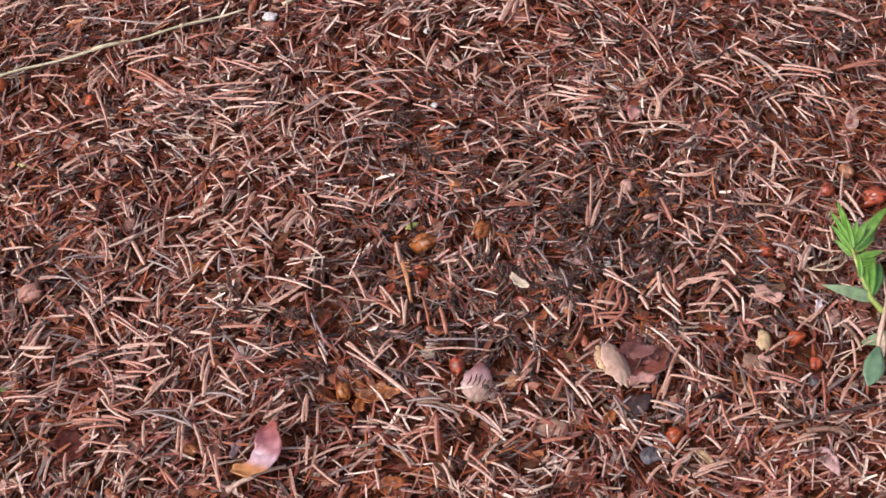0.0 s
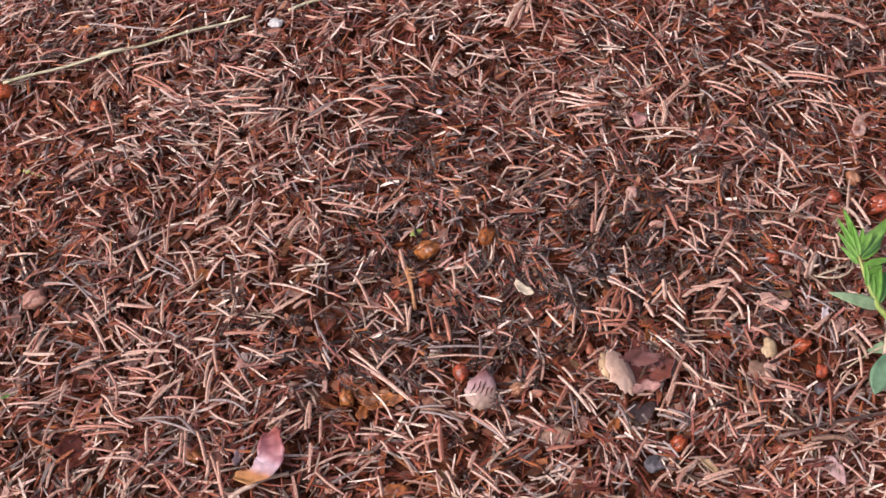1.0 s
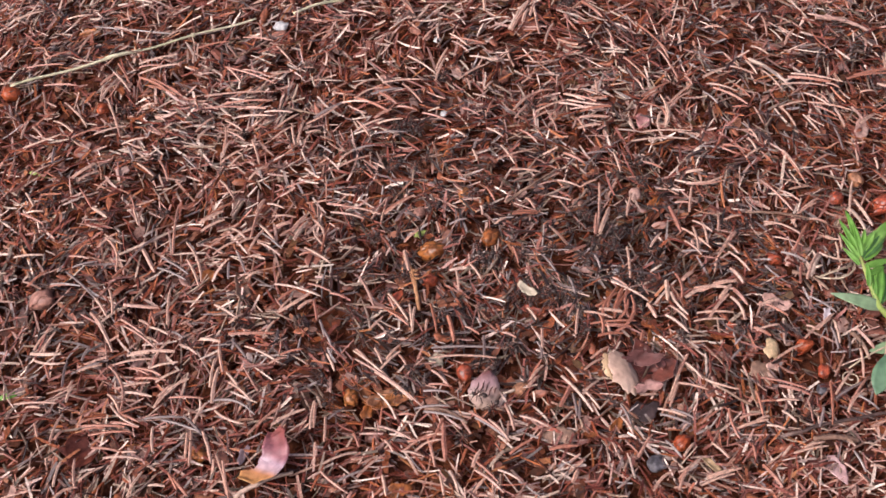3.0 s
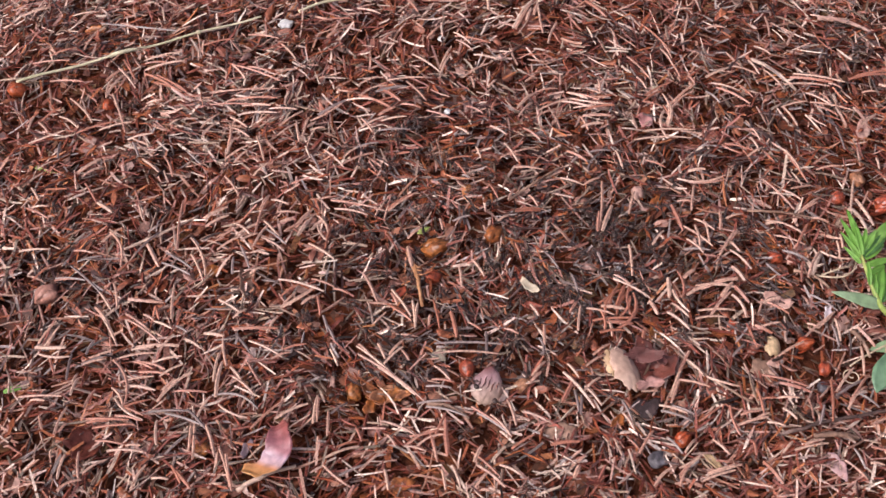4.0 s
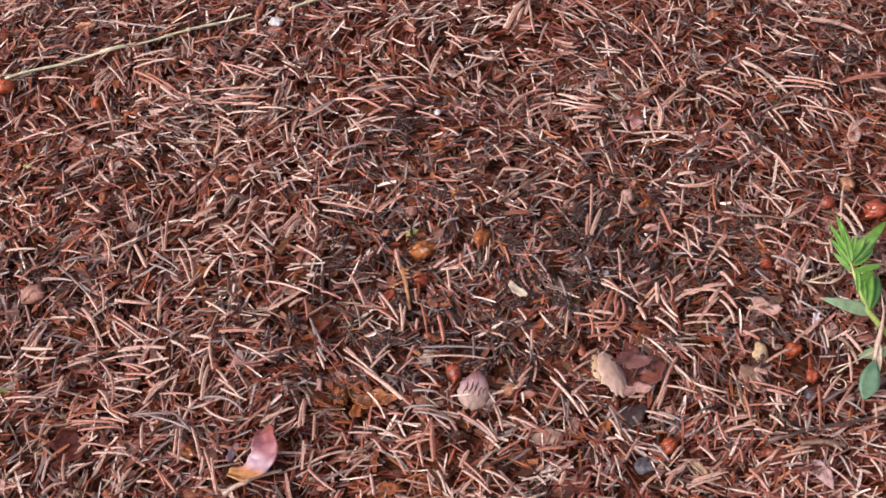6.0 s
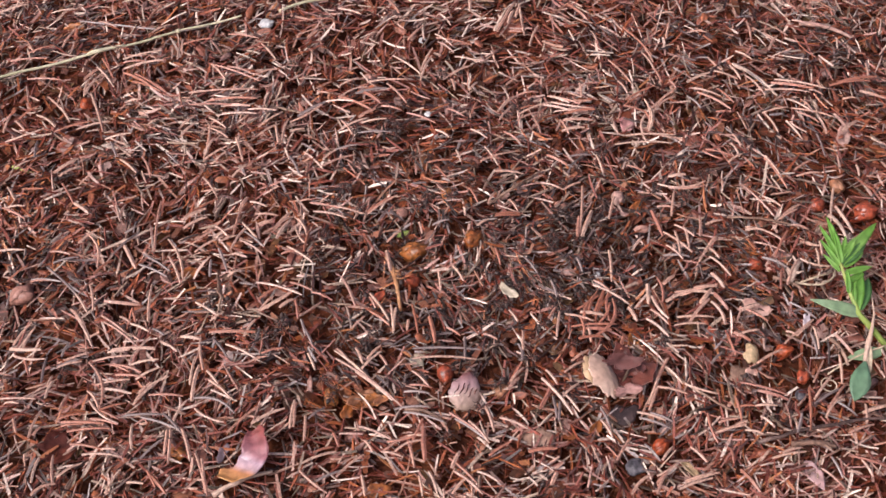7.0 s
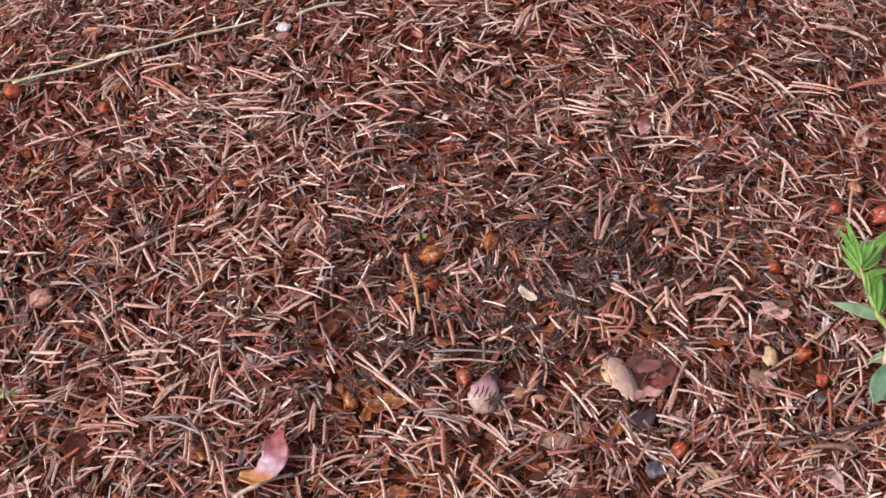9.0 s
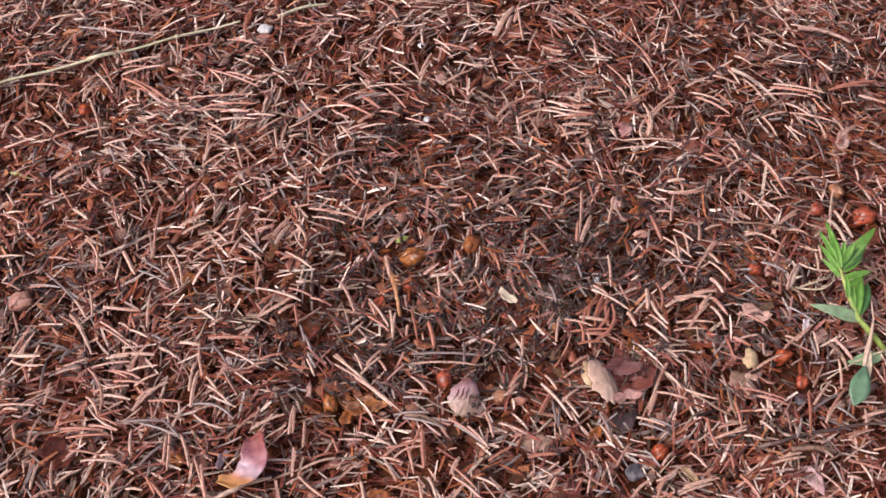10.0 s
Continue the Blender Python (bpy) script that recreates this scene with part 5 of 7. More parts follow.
    needle(-0.1775, -0.1348, -0.1670, -0.1294, "pale", 0.1, width=0.0014)
    needle(-0.1559, -0.0980, -0.1423, -0.1015, "rust")
    needle(-0.1784, -0.0813, -0.1770, -0.0748, "pale")
    needle(-0.1501, -0.0682, -0.1414, -0.0724, "rust")
    needle(-0.1480, -0.0738, -0.1327, -0.0762, "rust")
    needle(-0.2179, 0.1599, -0.2146, 0.1694, "rust")
    needle(-0.1608, 0.1586, -0.1511, 0.1650, "pale")
    needle(-0.2391, 0.1384, -0.2180, 0.1392, "rust")
    needle(-0.2304, 0.1440, -0.2165, 0.1494, "rust")
    needle(-0.1942, 0.1220, -0.1858, 0.1301, "pale", 0.015, width=0.0018)
    needle(-0.1923, 0.1093, -0.1917, 0.1221, "pale")
    needle(-0.2266, 0.1237, -0.2069, 0.1217, "rust")
    needle(-0.1736, 0.1344, -0.1608, 0.1346, "rust")
    needle(-0.1661, 0.1258, -0.1472, 0.1079, "rust")
    needle(-0.1430, 0.1431, -0.1424, 0.1325, "pale")
    needle(-0.1412, 0.1466, -0.1238, 0.1508, "rust")
    needle(-0.1224, 0.1263, -0.1134, 0.1149, "pale")
    needle(-0.1224, 0.1263, -0.0944, 0.1128, "rust")
    needle(-0.0991, 0.0930, -0.0834, 0.0905, "pale")
    needle(-0.2256, 0.0933, -0.2161, 0.1020, "rust")
    needle(-0.2051, 0.1023, -0.1964, 0.0888, "pale")
    needle(-0.0350, 0.1095, -0.0132, 0.1108, "pale")
    needle(-0.0407, 0.1000, -0.0238, 0.1028, "grey", 0.015, width=0.0018)
    needle(-0.0500, 0.0993, -0.0309, 0.0846, "rust", 0.015, width=0.0018)
    needle(0.0132, 0.1297, 0.0273, 0.1254, "pale")
    needle(0.0022, 0.1461, 0.0117, 0.1381, "pale")
    needle(-0.0131, 0.1413, -0.0043, 0.1523, "pale")
    needle(0.0374, 0.1507, 0.0478, 0.1741, "pale", 0.015, width=0.0018)
    needle(0.0481, 0.1628, 0.0510, 0.1719, "pale", 0.015, width=0.0018)
    needle(0.0521, 0.1564, 0.0504, 0.1741, "pale")
    needle(0.0790, 0.1748, 0.0896, 0.1620, "rust", 0.015, width=0.0022)
    needle(0.0217, 0.1796, 0.0222, 0.1674, "pale", 0.015, width=0.0018)
    needle(-0.0241, 0.1754, -0.0183, 0.1636, "pale", 0.015, width=0.0018)
    needle(0.0479, 0.0859, 0.0651, 0.0947, "pale")
    needle(0.0651, 0.0947, 0.0844, 0.0882, "pale", -0.06, width=0.0014)
    needle(0.0662, 0.0869, 0.0843, 0.0862, "pale")
    needle(-0.0535, 0.1710, -0.0402, 0.1660, "pale")
    needle(-0.0754, 0.1592, -0.0562, 0.1619, "rust")
    needle(0.0116, 0.1127, 0.0131, 0.1032, "pale")
    needle(0.0208, 0.1034, 0.0255, 0.1104, "pale")
    needle(0.0220, 0.0833, 0.0252, 0.0936, "rust")
    needle(0.0043, -0.0205, 0.0054, -0.0329, "pale")
    needle(-0.0286, -0.0366, -0.0257, -0.0430, "pale")
    needle(-0.0284, -0.0444, -0.0187, -0.0528, "rust")
    needle(0.0001, -0.0486, 0.0028, -0.0626, "rust", 0.015, width=0.002)
    needle(-0.0099, -0.0503, -0.0106, -0.0564, "pale")
    needle(0.0167, -0.0584, 0.0166, -0.0713, "grey")
    needle(0.0435, -0.0645, 0.0436, -0.0711, "grey")
    needle(-0.0291, -0.0698, -0.0226, -0.0628, "pale")
    needle(-0.0232, -0.0679, -0.0196, -0.0738, "pale")
    needle(-0.0346, -0.0633, -0.0309, -0.0721, "pale")
    needle(0.0256, -0.0563, 0.0322, -0.0594, "pale")
    needle(0.0590, -0.0268, 0.0613, -0.0367, "grey")
    needle(0.0649, -0.0462, 0.0784, -0.0488, "pale")
    needle(0.0799, -0.0253, 0.0879, -0.0311, "pale")
    needle(0.0602, -0.0589, 0.0623, -0.0448, "pale")
    needle(0.0811, -0.0495, 0.0869, -0.0376, "rust", -0.1, width=0.0014)
    needle(0.0755, -0.0516, 0.0763, -0.0609, "pale")
    needle(0.0723, -0.0126, 0.0746, -0.0209, "grey")
    needle(0.1200, 0.1389, 0.1236, 0.1270, "pale")
    needle(0.1231, 0.1221, 0.1266, 0.1109, "pale")
    needle(0.1330, 0.1473, 0.1372, 0.1642, "pale")
    needle(0.1669, 0.1286, 0.1720, 0.1183, "pale")
    needle(0.1573, 0.1232, 0.1704, 0.1182, "pale")
    needle(0.1410, 0.1126, 0.1548, 0.1217, "pale", 0.015, width=0.0018)
    needle(0.1436, 0.1082, 0.1585, 0.1023, "pale")
    needle(0.1396, 0.1009, 0.1462, 0.0919, "grey")
    needle(0.1046, 0.0915, 0.1161, 0.1000, "rust")
    needle(0.1153, 0.0892, 0.1178, 0.0820, "rust")
    needle(0.1762, 0.1253, 0.1840, 0.1139, "grey")
    needle(0.2078, 0.1085, 0.2150, 0.1049, "pale")
    needle(0.2092, 0.1703, 0.2214, 0.1645, "pale")
    needle(0.2019, 0.1010, 0.2067, 0.0931, "pale")
    needle(0.2247, 0.1149, 0.2491, 0.1231, "rust", 0.015, width=0.002)
    needle(0.2258, 0.1028, 0.2341, 0.1046, "pale")
    needle(0.1470, 0.1525, 0.1566, 0.1519, "pale")
    needle(0.1297, 0.1701, 0.1404, 0.1720, "pale")
    needle(0.0907, 0.1532, 0.0935, 0.1463, "pale")
    needle(0.1716, 0.1398, 0.1807, 0.1345, "pale")


lay_needles()
M_FAR_LOOKS = {
    "pale": material("far_pale_needle", [(0.375, 0.18, 0.127), (0.54, 0.35, 0.26), (0.492, 0.265, 0.19)], 0.42, 900, 0.5, 0.25, "island", 0.5, 0, 0.3),
    "rust": material("far_rust_needle", [(0.26, 0.09, 0.05), (0.40, 0.16, 0.10), (0.32, 0.13, 0.09)], 0.42, 900, 0.4, 0.25, "island", 0.5, 0, 0.3),
    "grey": material("far_grey_needle", [(0.16, 0.11, 0.10), (0.28, 0.21, 0.19)], 0.42, 900, 0.4, 0.25, "island", 0.5, 0, 0.3),
    "bleached": material("far_bleached_needle", [(0.36, 0.185, 0.135), (0.54, 0.35, 0.265), (0.44, 0.245, 0.18)], 0.42, 900, 0.5, 0.25, "island", 0.5, 0, 0.3),
}
FAR_LABELS = {"pale": "pale tan loose needles on the nest's far side", "rust": "rust-red loose needles on the nest's far side", "grey": "weathered grey loose needles on the nest's far side", "bleached": "faded pinkish straw loose needles on the nest's far side"}
for look_of, heaped in FAR_NEEDLES.items():
    tagged(part("loose_needles", heaped, M_FAR_LOOKS[look_of], smooth=False), FAR_LABELS[look_of], "needles", kind="stuff")


# ---- twigs, stalk, stones ----


def twig(x0, y0, x1, y1, width, mat, label, bend=0.05, knots=2, lift=0.008, name="twig", seed=1, sides=8):
    """A thin uneven stick with swollen nodes and a stub, lying on the litter."""
    r = random.Random(seed)
    a, b = Vector((x0, y0, float(ground_z(x0, y0)) + lift)), Vector((x1, y1, float(ground_z(x1, y1)) + lift))
    mid, way = (a + b) / 2, b - a
    side = Vector((-way.y, way.x, 0))
    n = 14
    marks = [r.uniform(0.15, 0.85) for _ in range(knots)]
    pts, radii = [], []
    for k in range(n):
        s = k / (n - 1)
        p = a.lerp(b, s) - mid + side * (bend * 4 * s * (1 - s) + r.uniform(-0.006, 0.006)) + Vector((0, 0, 0.002 * math.sin(s * 3.14)))
        swell = 1 + sum(0.35 * math.exp(-((s - q) / 0.03) ** 2) for q in marks)
        pts.append(p)
        radii.append(width / 2 * swell * (1.0 - 0.35 * s) * r.uniform(0.92, 1.08))
    ob = tagged(new(name), label, "twig")
    ob.matrix_basis = Matrix.Translation(mid)
    part("stem", tube(bmesh.new(), pts, radii, sides), mat, ob)
    for q in marks:
        i = int(q * (n - 1))
        out = side.normalized() * r.choice((-1, 1)) * width * 1.3 + Vector((0, 0, width * 0.6)) + way.normalized() * width
        part("stub", tube(bmesh.new(), [pts[i], pts[i] + out * 0.6, pts[i] + out], [width * 0.3, width * 0.24, width * 0.12], 6), mat, ob)
    return ob


twig(-0.0214, -0.0072, -0.0139, -0.0429, 0.0024, M_ORANGE_TWIG, "orange-tan jointed twig among dark litter", 0.03, 3, seed=3)
twig(-0.1653, -0.0013, -0.1300, 0.0203, 0.0016, M_TWIG_PALE, "pale peeled curved stick on the needles", -0.06, 1, seed=4)
twig(0.1500, -0.1105, 0.2180, -0.0935, 0.0020, M_TWIG_DARK, "dark grey-brown twig half sunk in needles", 0.02, 2, lift=0.0095, seed=5)
twig(0.1647, -0.1114, 0.1859, -0.1102, 0.0030, M_TWIG, "short pale brown stick beside a dark twig", 0.02, 1, lift=0.0095, seed=6)
twig(0.1060, -0.0656, 0.1402, -0.0930, 0.0017, M_TWIG, "bent grey-brown twig near a curled bark flake", -0.07, 2, seed=7)
twig(-0.0110, -0.0958, 0.0082, -0.1037, 0.0022, M_TWIG, "short grey twig below a pinkish bark chip", 0.08, 1, seed=8)
twig(-0.1403, -0.0940, -0.1160, -0.1033, 0.0016, M_TWIG, "thin dark twig across the needles", 0.03, 1, seed=9)
twig(0.1516, 0.0187, 0.1937, 0.0134, 0.0014, M_TWIG, "long thin tan twig on the litter", 0.02, 1, seed=10)
twig(0.1696, -0.0188, 0.1857, -0.0291, 0.0020, M_TWIG, "small grey twig beside a green seedling", 0.05, 1, seed=11)
twig(0.0295, 0.0229, 0.0569, 0.0468, 0.0018, M_TWIG, "thin grey twig over dark litter", -0.03, 1, seed=12)
twig(0.0363, 0.1548, 0.0485, 0.1782, 0.0022, M_TWIG_PALE, "short pale stick leaning on needles", 0.03, 1, seed=13)
twig(0.2141, 0.1706, 0.2439, 0.1611, 0.0028, M_BARK, "pinkish stick lying on far needles", 0.03, 1, seed=14)
twig(0.1698, 0.1327, 0.1911, 0.1076, 0.0022, M_TWIG_PALE, "thin tan stick on far needles", 0.02, 1, seed=15)
twig(0.1804, -0.0209, 0.2031, -0.0090, 0.0011, M_ROOT, "thin tan curved stem beside the seedling", -0.28, 1, seed=17)
twig(0.1833, -0.0205, 0.2015, -0.0113, 0.0011, M_ROOT, "thin tan stem running to the seedling", -0.05, 1, seed=18)
twig(-0.0953, -0.1373, -0.0696, -0.1264, 0.0026, M_TWIG_PALE, "pale twig under a pink leaf", 0.03, 1, seed=16)
twig(0.2050, 0.0230, 0.2120, 0.0080, 0.0022, M_TWIG_PALE, "pinkish tan stick behind the seedling", 0.03, 1, lift=0.0095, seed=31)
twig(0.1770, -0.0230, 0.1850, -0.0080, 0.0030, M_TWIG_PALE, "cream jointed twig end beside the seedling", 0.02, 4, lift=0.0095, seed=32)
twig(0.2130, -0.0080, 0.2290, -0.0170, 0.0016, M_TWIG, "grey-brown twig passing behind the seedling", 0.02, 1, lift=0.0095, seed=33)
twig(0.1920, -0.0540, 0.1990, -0.0670, 0.0022, M_TWIG, "brown stick leaning below the seedling", 0.03, 1, lift=0.0095, seed=34)


def grass_stalk(a, b):
    """A long dry stalk with two joints and a leaf sheath, resting on the needle tips."""
    ob = tagged(new("grass_stalk"), "straw-green dry grass stalk lying across the needles", "grass stalk")
    a, b = Vector(a), Vector(b)
    ob.matrix_basis = Matrix.Translation((a + b) / 2)
    mid, way = (a + b) / 2, b - a
    side = Vector((-way.y, way.x, 0))

    def at(s):
        return a.lerp(b, s) - mid + side * (0.001 * math.sin(3.14 * s) + 0.0003 * math.sin(s * 31)) + Vector((0, 0, 0.0006 * math.sin(s * 19)))

    steps = [k / 48 for k in range(49)]
    part("stem", tube(bmesh.new(), [at(s) for s in steps], [0.00082 * (1 - 0.3 * s) for s in steps], 8), M_STALK, ob)
    for q in (0.38, 0.74):
        part("joint", tube(bmesh.new(), [at(q + d) for d in (-0.008, -0.003, 0.003, 0.008)], [0.0008, 0.0012, 0.0012, 0.0007], 8), M_STALK, ob)
    part("sheath", tube(bmesh.new(), [at(0.38 + 0.03 * k) + Vector((0, 0, 0.0004)) for k in range(6)], [0.0012, 0.0012, 0.00115, 0.0010, 0.0008, 0.0004], 8), M_STALK, ob)


grass_stalk((-0.2458, 0.1238, -0.0012), (-0.1102, 0.1714, 0.0021))
twig(-0.0885, 0.1731, -0.0598, 0.1840, 0.0020, M_STALK, "straw-green broken stalk end on the needles", 0.02, 1, name="stalk_end", seed=19)


def stone(x, y, w, d, h, mat, label, rz=0, seed=1):
    bm = ovoid(w / 2, d / 2, h / 2, 0.22, seed, 3)
    for v in bm.verts:
        v.co.z = max(v.co.z, -h * 0.35)
        v.co += v.co.normalized() * (w * (0.08 * noise.noise(v.co * (4 / w)) + 0.04 * noise.noise(v.co * (9 / w))))
    tagged(part("pebble", bm, mat, place=resting(x, y, 0.005 + h * 0.2, 0, 0, rz)), label, "pebble")


stone(-0.0956, 0.1656, 0.0088, 0.0062, 0.0046, M_STONE, "small white pebble on the needles", 15, 1)
stone(-0.0015, 0.0874, 0.0040, 0.004, 0.003, M_STONE, "tiny cream-white grain on the needles", 0, 8)
stone(-0.0050, 0.1465, 0.0042, 0.004, 0.003, M_STONE, "tiny white pebble on the needles", 0, 2)
stone(0.1123, 0.1054, 0.0045, 0.004, 0.003, M_CREAM, "tiny cream pebble at a needle's end", 30, 3)
stone(0.0826, -0.0178, 0.0034, 0.003, 0.0025, M_STONE, "tiny white grain in dark litter", 0, 4)
stone(0.0935, -0.1209, 0.0095, 0.0080, 0.0042, M_SLATE, "blue-grey pebble sunk in needles", 20, 5)
stone(0.1739, -0.0831, 0.005, 0.006, 0.004, M_SLATE, "small blue-grey pebble near a seedling", 10, 6)
stone(0.0769, -0.0662, 0.0055, 0.0055, 0.0045, M_CREAM, "cream grain beside a curled bark flake", 0, 7)

# ---- bud scales, seeds, flakes ----


def bud(x, y, size, mat, label, rz=0, tilt=20, seed=1, long=1.15):
    """A cast conifer bud: an uneven core wrapped in overlapping papery scales, some lifted, half sunk in the litter."""
    r = random.Random(seed)
    ob = tagged(new("bud"), label, "bud", "cast buds on the nest")
    ob.matrix_basis = resting(x, y, 0.0052 + size * 0.14, tilt, r.uniform(-25, 25), rz)
    part("core", ovoid(size * 0.46 * long, size * 0.42, size * 0.38, 0.5, seed, 2), mat, ob)
    for k in range(7):
        a = 360 / 7 * k + r.uniform(-20, 20)
        m = pose(0, 0, 0, a, 0, 0) @ pose(size * r.uniform(-0.2, 0.12), 0, size * r.uniform(0.34, 0.42), r.uniform(-12, 12), r.uniform(-22, 24), r.uniform(-15, 15))
        part("scale", plate(size * r.uniform(0.4, 0.62), size * r.uniform(0.6, 1.0), size * 0.06, -0.3, -0.22, 0.22, seed + k, 0.4, 7, 5), mat, ob, place=m)
    return ob


bud(-0.0078, -0.0042, 0.0112, M_AMBER, "glossy amber round bud on dark litter", 5, 10, 1, 1.3)
bud(-0.0090, -0.0228, 0.0085, M_RUST, "dull rust-red bud below an amber one", 30, 20, 2)
bud(0.0213, 0.0007, 0.0100, M_AMBER, "orange bud with open scales on dark litter", 60, 40, 3)
bud(-0.2017, -0.0250, 0.0125, M_BROWN, "dull brown round bud on the needles", 20, 10, 4)
bud(-0.1917, 0.1074, 0.0090, M_FLAME, "orange-red bud under a thin needle", 100, 10, 5)
bud(-0.2463, 0.1217, 0.0100, M_FLAME, "orange-red bud beside a grass stalk", 0, 20, 6)
bud(0.0078, -0.0759, 0.0085, M_RUST, "bright rust-red bud touching a bark chip", 70, 10, 7)
bud(0.1056, -0.1104, 0.0086, M_FLAME, "orange-red bud beside a grey pebble", 40, 30, 8)
bud(0.2137, 0.0457, 0.0090, M_ORANGE, "pinkish orange bud behind a green seedling", 100, 10, 9)
bud(0.2012, 0.0323, 0.0085, M_RUST, "rust-red bud behind a green seedling", 40, 15, 10)
bud(0.2262, 0.0293, 0.0125, M_RUST, "large rust-red bud behind a green seedling", 10, 15, 11)
bud(0.1766, -0.0731, 0.0070, M_RUST, "small orange-red bud near a blue-grey pebble", 70, 10, 12)
bud(0.1690, -0.0603, 0.0080, M_FLAME, "orange bud beside an ochre scale", 20, 20, 13)
bud(0.0087, 0.0289, 0.0075, M_AMBER, "dark amber bud in dark litter", 100, 30, 14)
bud(-0.0144, 0.0194, 0.0068, M_BROWN, "small pinkish brown bud in dark litter", 60, 20, 15)
bud(-0.1138, -0.1150, 0.0075, M_AMBER, "amber bud wedged between needles", 10, 25, 16)
bud(0.0338, -0.0846, 0.0078, M_ORANGE, "pale orange bud beside a pinkish bark chip", 40, 20, 17)
bud(-0.0453, -0.0871, 0.0085, M_AMBER, "orange bud lying in a cluster of scales", 95, 30, 19)
bud(0.0671, 0.0254, 0.0070, M_BROWN, "brown bud in dark litter", 30, 20, 20)
bud(0.0969, 0.0331, 0.0075, M_BARK, "pinkish bud among dark litter", 80, 30, 21)
bud(0.1624, -0.0089, 0.0075, M_RUST, "rust-brown bud among needles", 10, 20, 22)


def flake(x, y, w, h, mat, label, rz=0, rx=0, ry=0, curl=0.1, cup=0.0, ragged=0.2, seed=1, tip=0.0, thick=0.0009, name="flake", category="bark flake", lift=0.0058):
    ob = part(name, plate(w, h, thick, curl, cup, ragged, seed, tip), mat, place=resting(x, y, lift, rx, ry, rz))
    return tagged(ob, label, category)


flake(0.1535, -0.0630, 0.0088, 0.0112, M_OCHRE, "cream ochre papery scale on the needles", 75, 24, 0, -0.22, -0.12, 0.2, 1, 0.15, 0.0018, name="scale", category="scale", lift=0.0095)
flake(0.1540, -0.0700, 0.006, 0.010, M_BARK, "pink papery scale on the needles", 30, 20, 0, 0.2, 0, 0.2, 2, 0.4, name="scale", category="scale")
flake(0.1473, -0.0743, 0.0105, 0.012, M_TWIG, "dull grey-brown bark flake on the needles", 20, 10, 5, 0.05, 0, 0.25, 3)
flake(0.0387, -0.0338, 0.0054, 0.0112, M_CREAM, "cream winged seed on dark litter", -38, 14, 10, 0.3, 0.12, 0.3, 4, 0.35, name="seed", category="seed", lift=0.0118)
flake(-0.0052, -0.0687, 0.0085, 0.009, M_CREAM, "pale greenish cream scale on the litter", 60, 15, 0, 0.1, 0, 0.2, 5, 0.6, name="scale", category="scale")
flake(-0.0134, 0.0078, 0.004, 0.0075, M_STEM, "pale green leaf scrap on dark litter", 30, 15, 0, 0.1, 0, 0.2, 6, 0.5, name="leaf_scrap", category="leaf")
flake(-0.0766, 0.0085, 0.0045, 0.010, M_CREAM, "pale flat seed among needles", 35, 10, 0, 0.1, 0, 0.15, 7, 0.4, name="seed", category="seed")
flake(-0.0250, -0.0885, 0.0072, 0.0110, M_AMBER, "orange papery scale in a cluster", 15, 30, 0, 0.3, 0.1, 0.2, 8, 0.3, name="scale", category="scale")
flake(-0.0355, -0.0903, 0.0064, 0.0110, M_AMBER, "amber papery scale in a cluster", 150, 20, 10, 0.3, 0, 0.2, 9, 0.4, name="scale", category="scale")
flake(-0.0474, -0.0790, 0.0068, 0.0165, M_RUST, "rust-orange papery scale standing on edge", 80, 40, 0, 0.3, 0, 0.2, 10, 0.5, name="scale", category="scale")
flake(-0.0403, -0.0833, 0.0070, 0.0125, M_ORANGE, "light orange papery scale in a cluster", 100, 30, 0, 0.3, 0.1, 0.25, 64, 0.3, name="scale", category="scale")
flake(-0.0329, -0.0906, 0.0070, 0.0110, M_ORANGE, "pale orange cupped scale in a cluster", 20, 10, 15, 0.35, 0.15, 0.25, 65, 0.2, name="scale", category="scale")
flake(-0.0377, -0.0940, 0.0060, 0.0100, M_AMBER, "amber papery scale below a cluster", 60, 20, 0, 0.3, 0, 0.25, 66, 0.3, name="scale", category="scale")
flake(-0.0285, -0.0858, 0.0060, 0.0120, M_ORANGE, "light orange folded scale in a cluster", 160, 25, 10, 0.35, 0.1, 0.25, 67, 0.3, name="scale", category="scale")
flake(-0.0219, -0.0884, 0.0055, 0.0095, M_ORANGE, "pale orange scale beside a needle", 30, 15, 0, 0.3, 0.1, 0.25, 68, 0.4, name="scale", category="scale")
flake(-0.1637, 0.1242, 0.0064, 0.0153, M_AMBER, "orange papery scale under the grass stalk", -25, 15, 0, 0.3, 0, 0.2, 11, 0.5, name="scale", category="scale")
flake(-0.2084, 0.1722, 0.0068, 0.0127, M_AMBER, "orange-brown scale behind the grass stalk", 0, 15, 0, 0.3, 0, 0.2, 12, 0.4, name="scale", category="scale")
flake(-0.1947, 0.0764, 0.010, 0.014, M_BARK_DARK, "dark red-brown bark flake among needles", 20, 10, 0, 0.15, 0, 0.25, 13)
flake(-0.1011, -0.0246, 0.010, 0.018, M_TWIG, "dark grey-brown bark flake on edge", 100, 35, 0, 0.15, 0, 0.25, 14)
flake(-0.1186, -0.0159, 0.0068, 0.0093, M_AMBER, "orange-brown scale among pale needles", 40, 20, 0, 0.25, 0, 0.2, 15, 0.3, name="scale", category="scale")
flake(0.0466, 0.1607, 0.012, 0.013, M_BARK_DARK, "rust-brown bark flake under a pale stick", 10, 10, 0, 0.15, 0, 0.2, 16)
flake(0.0049, 0.1246, 0.008, 0.013, M_BARK, "pinkish bark flake among needles", 100, 15, 0, 0.15, 0, 0.2, 17, 0.4)
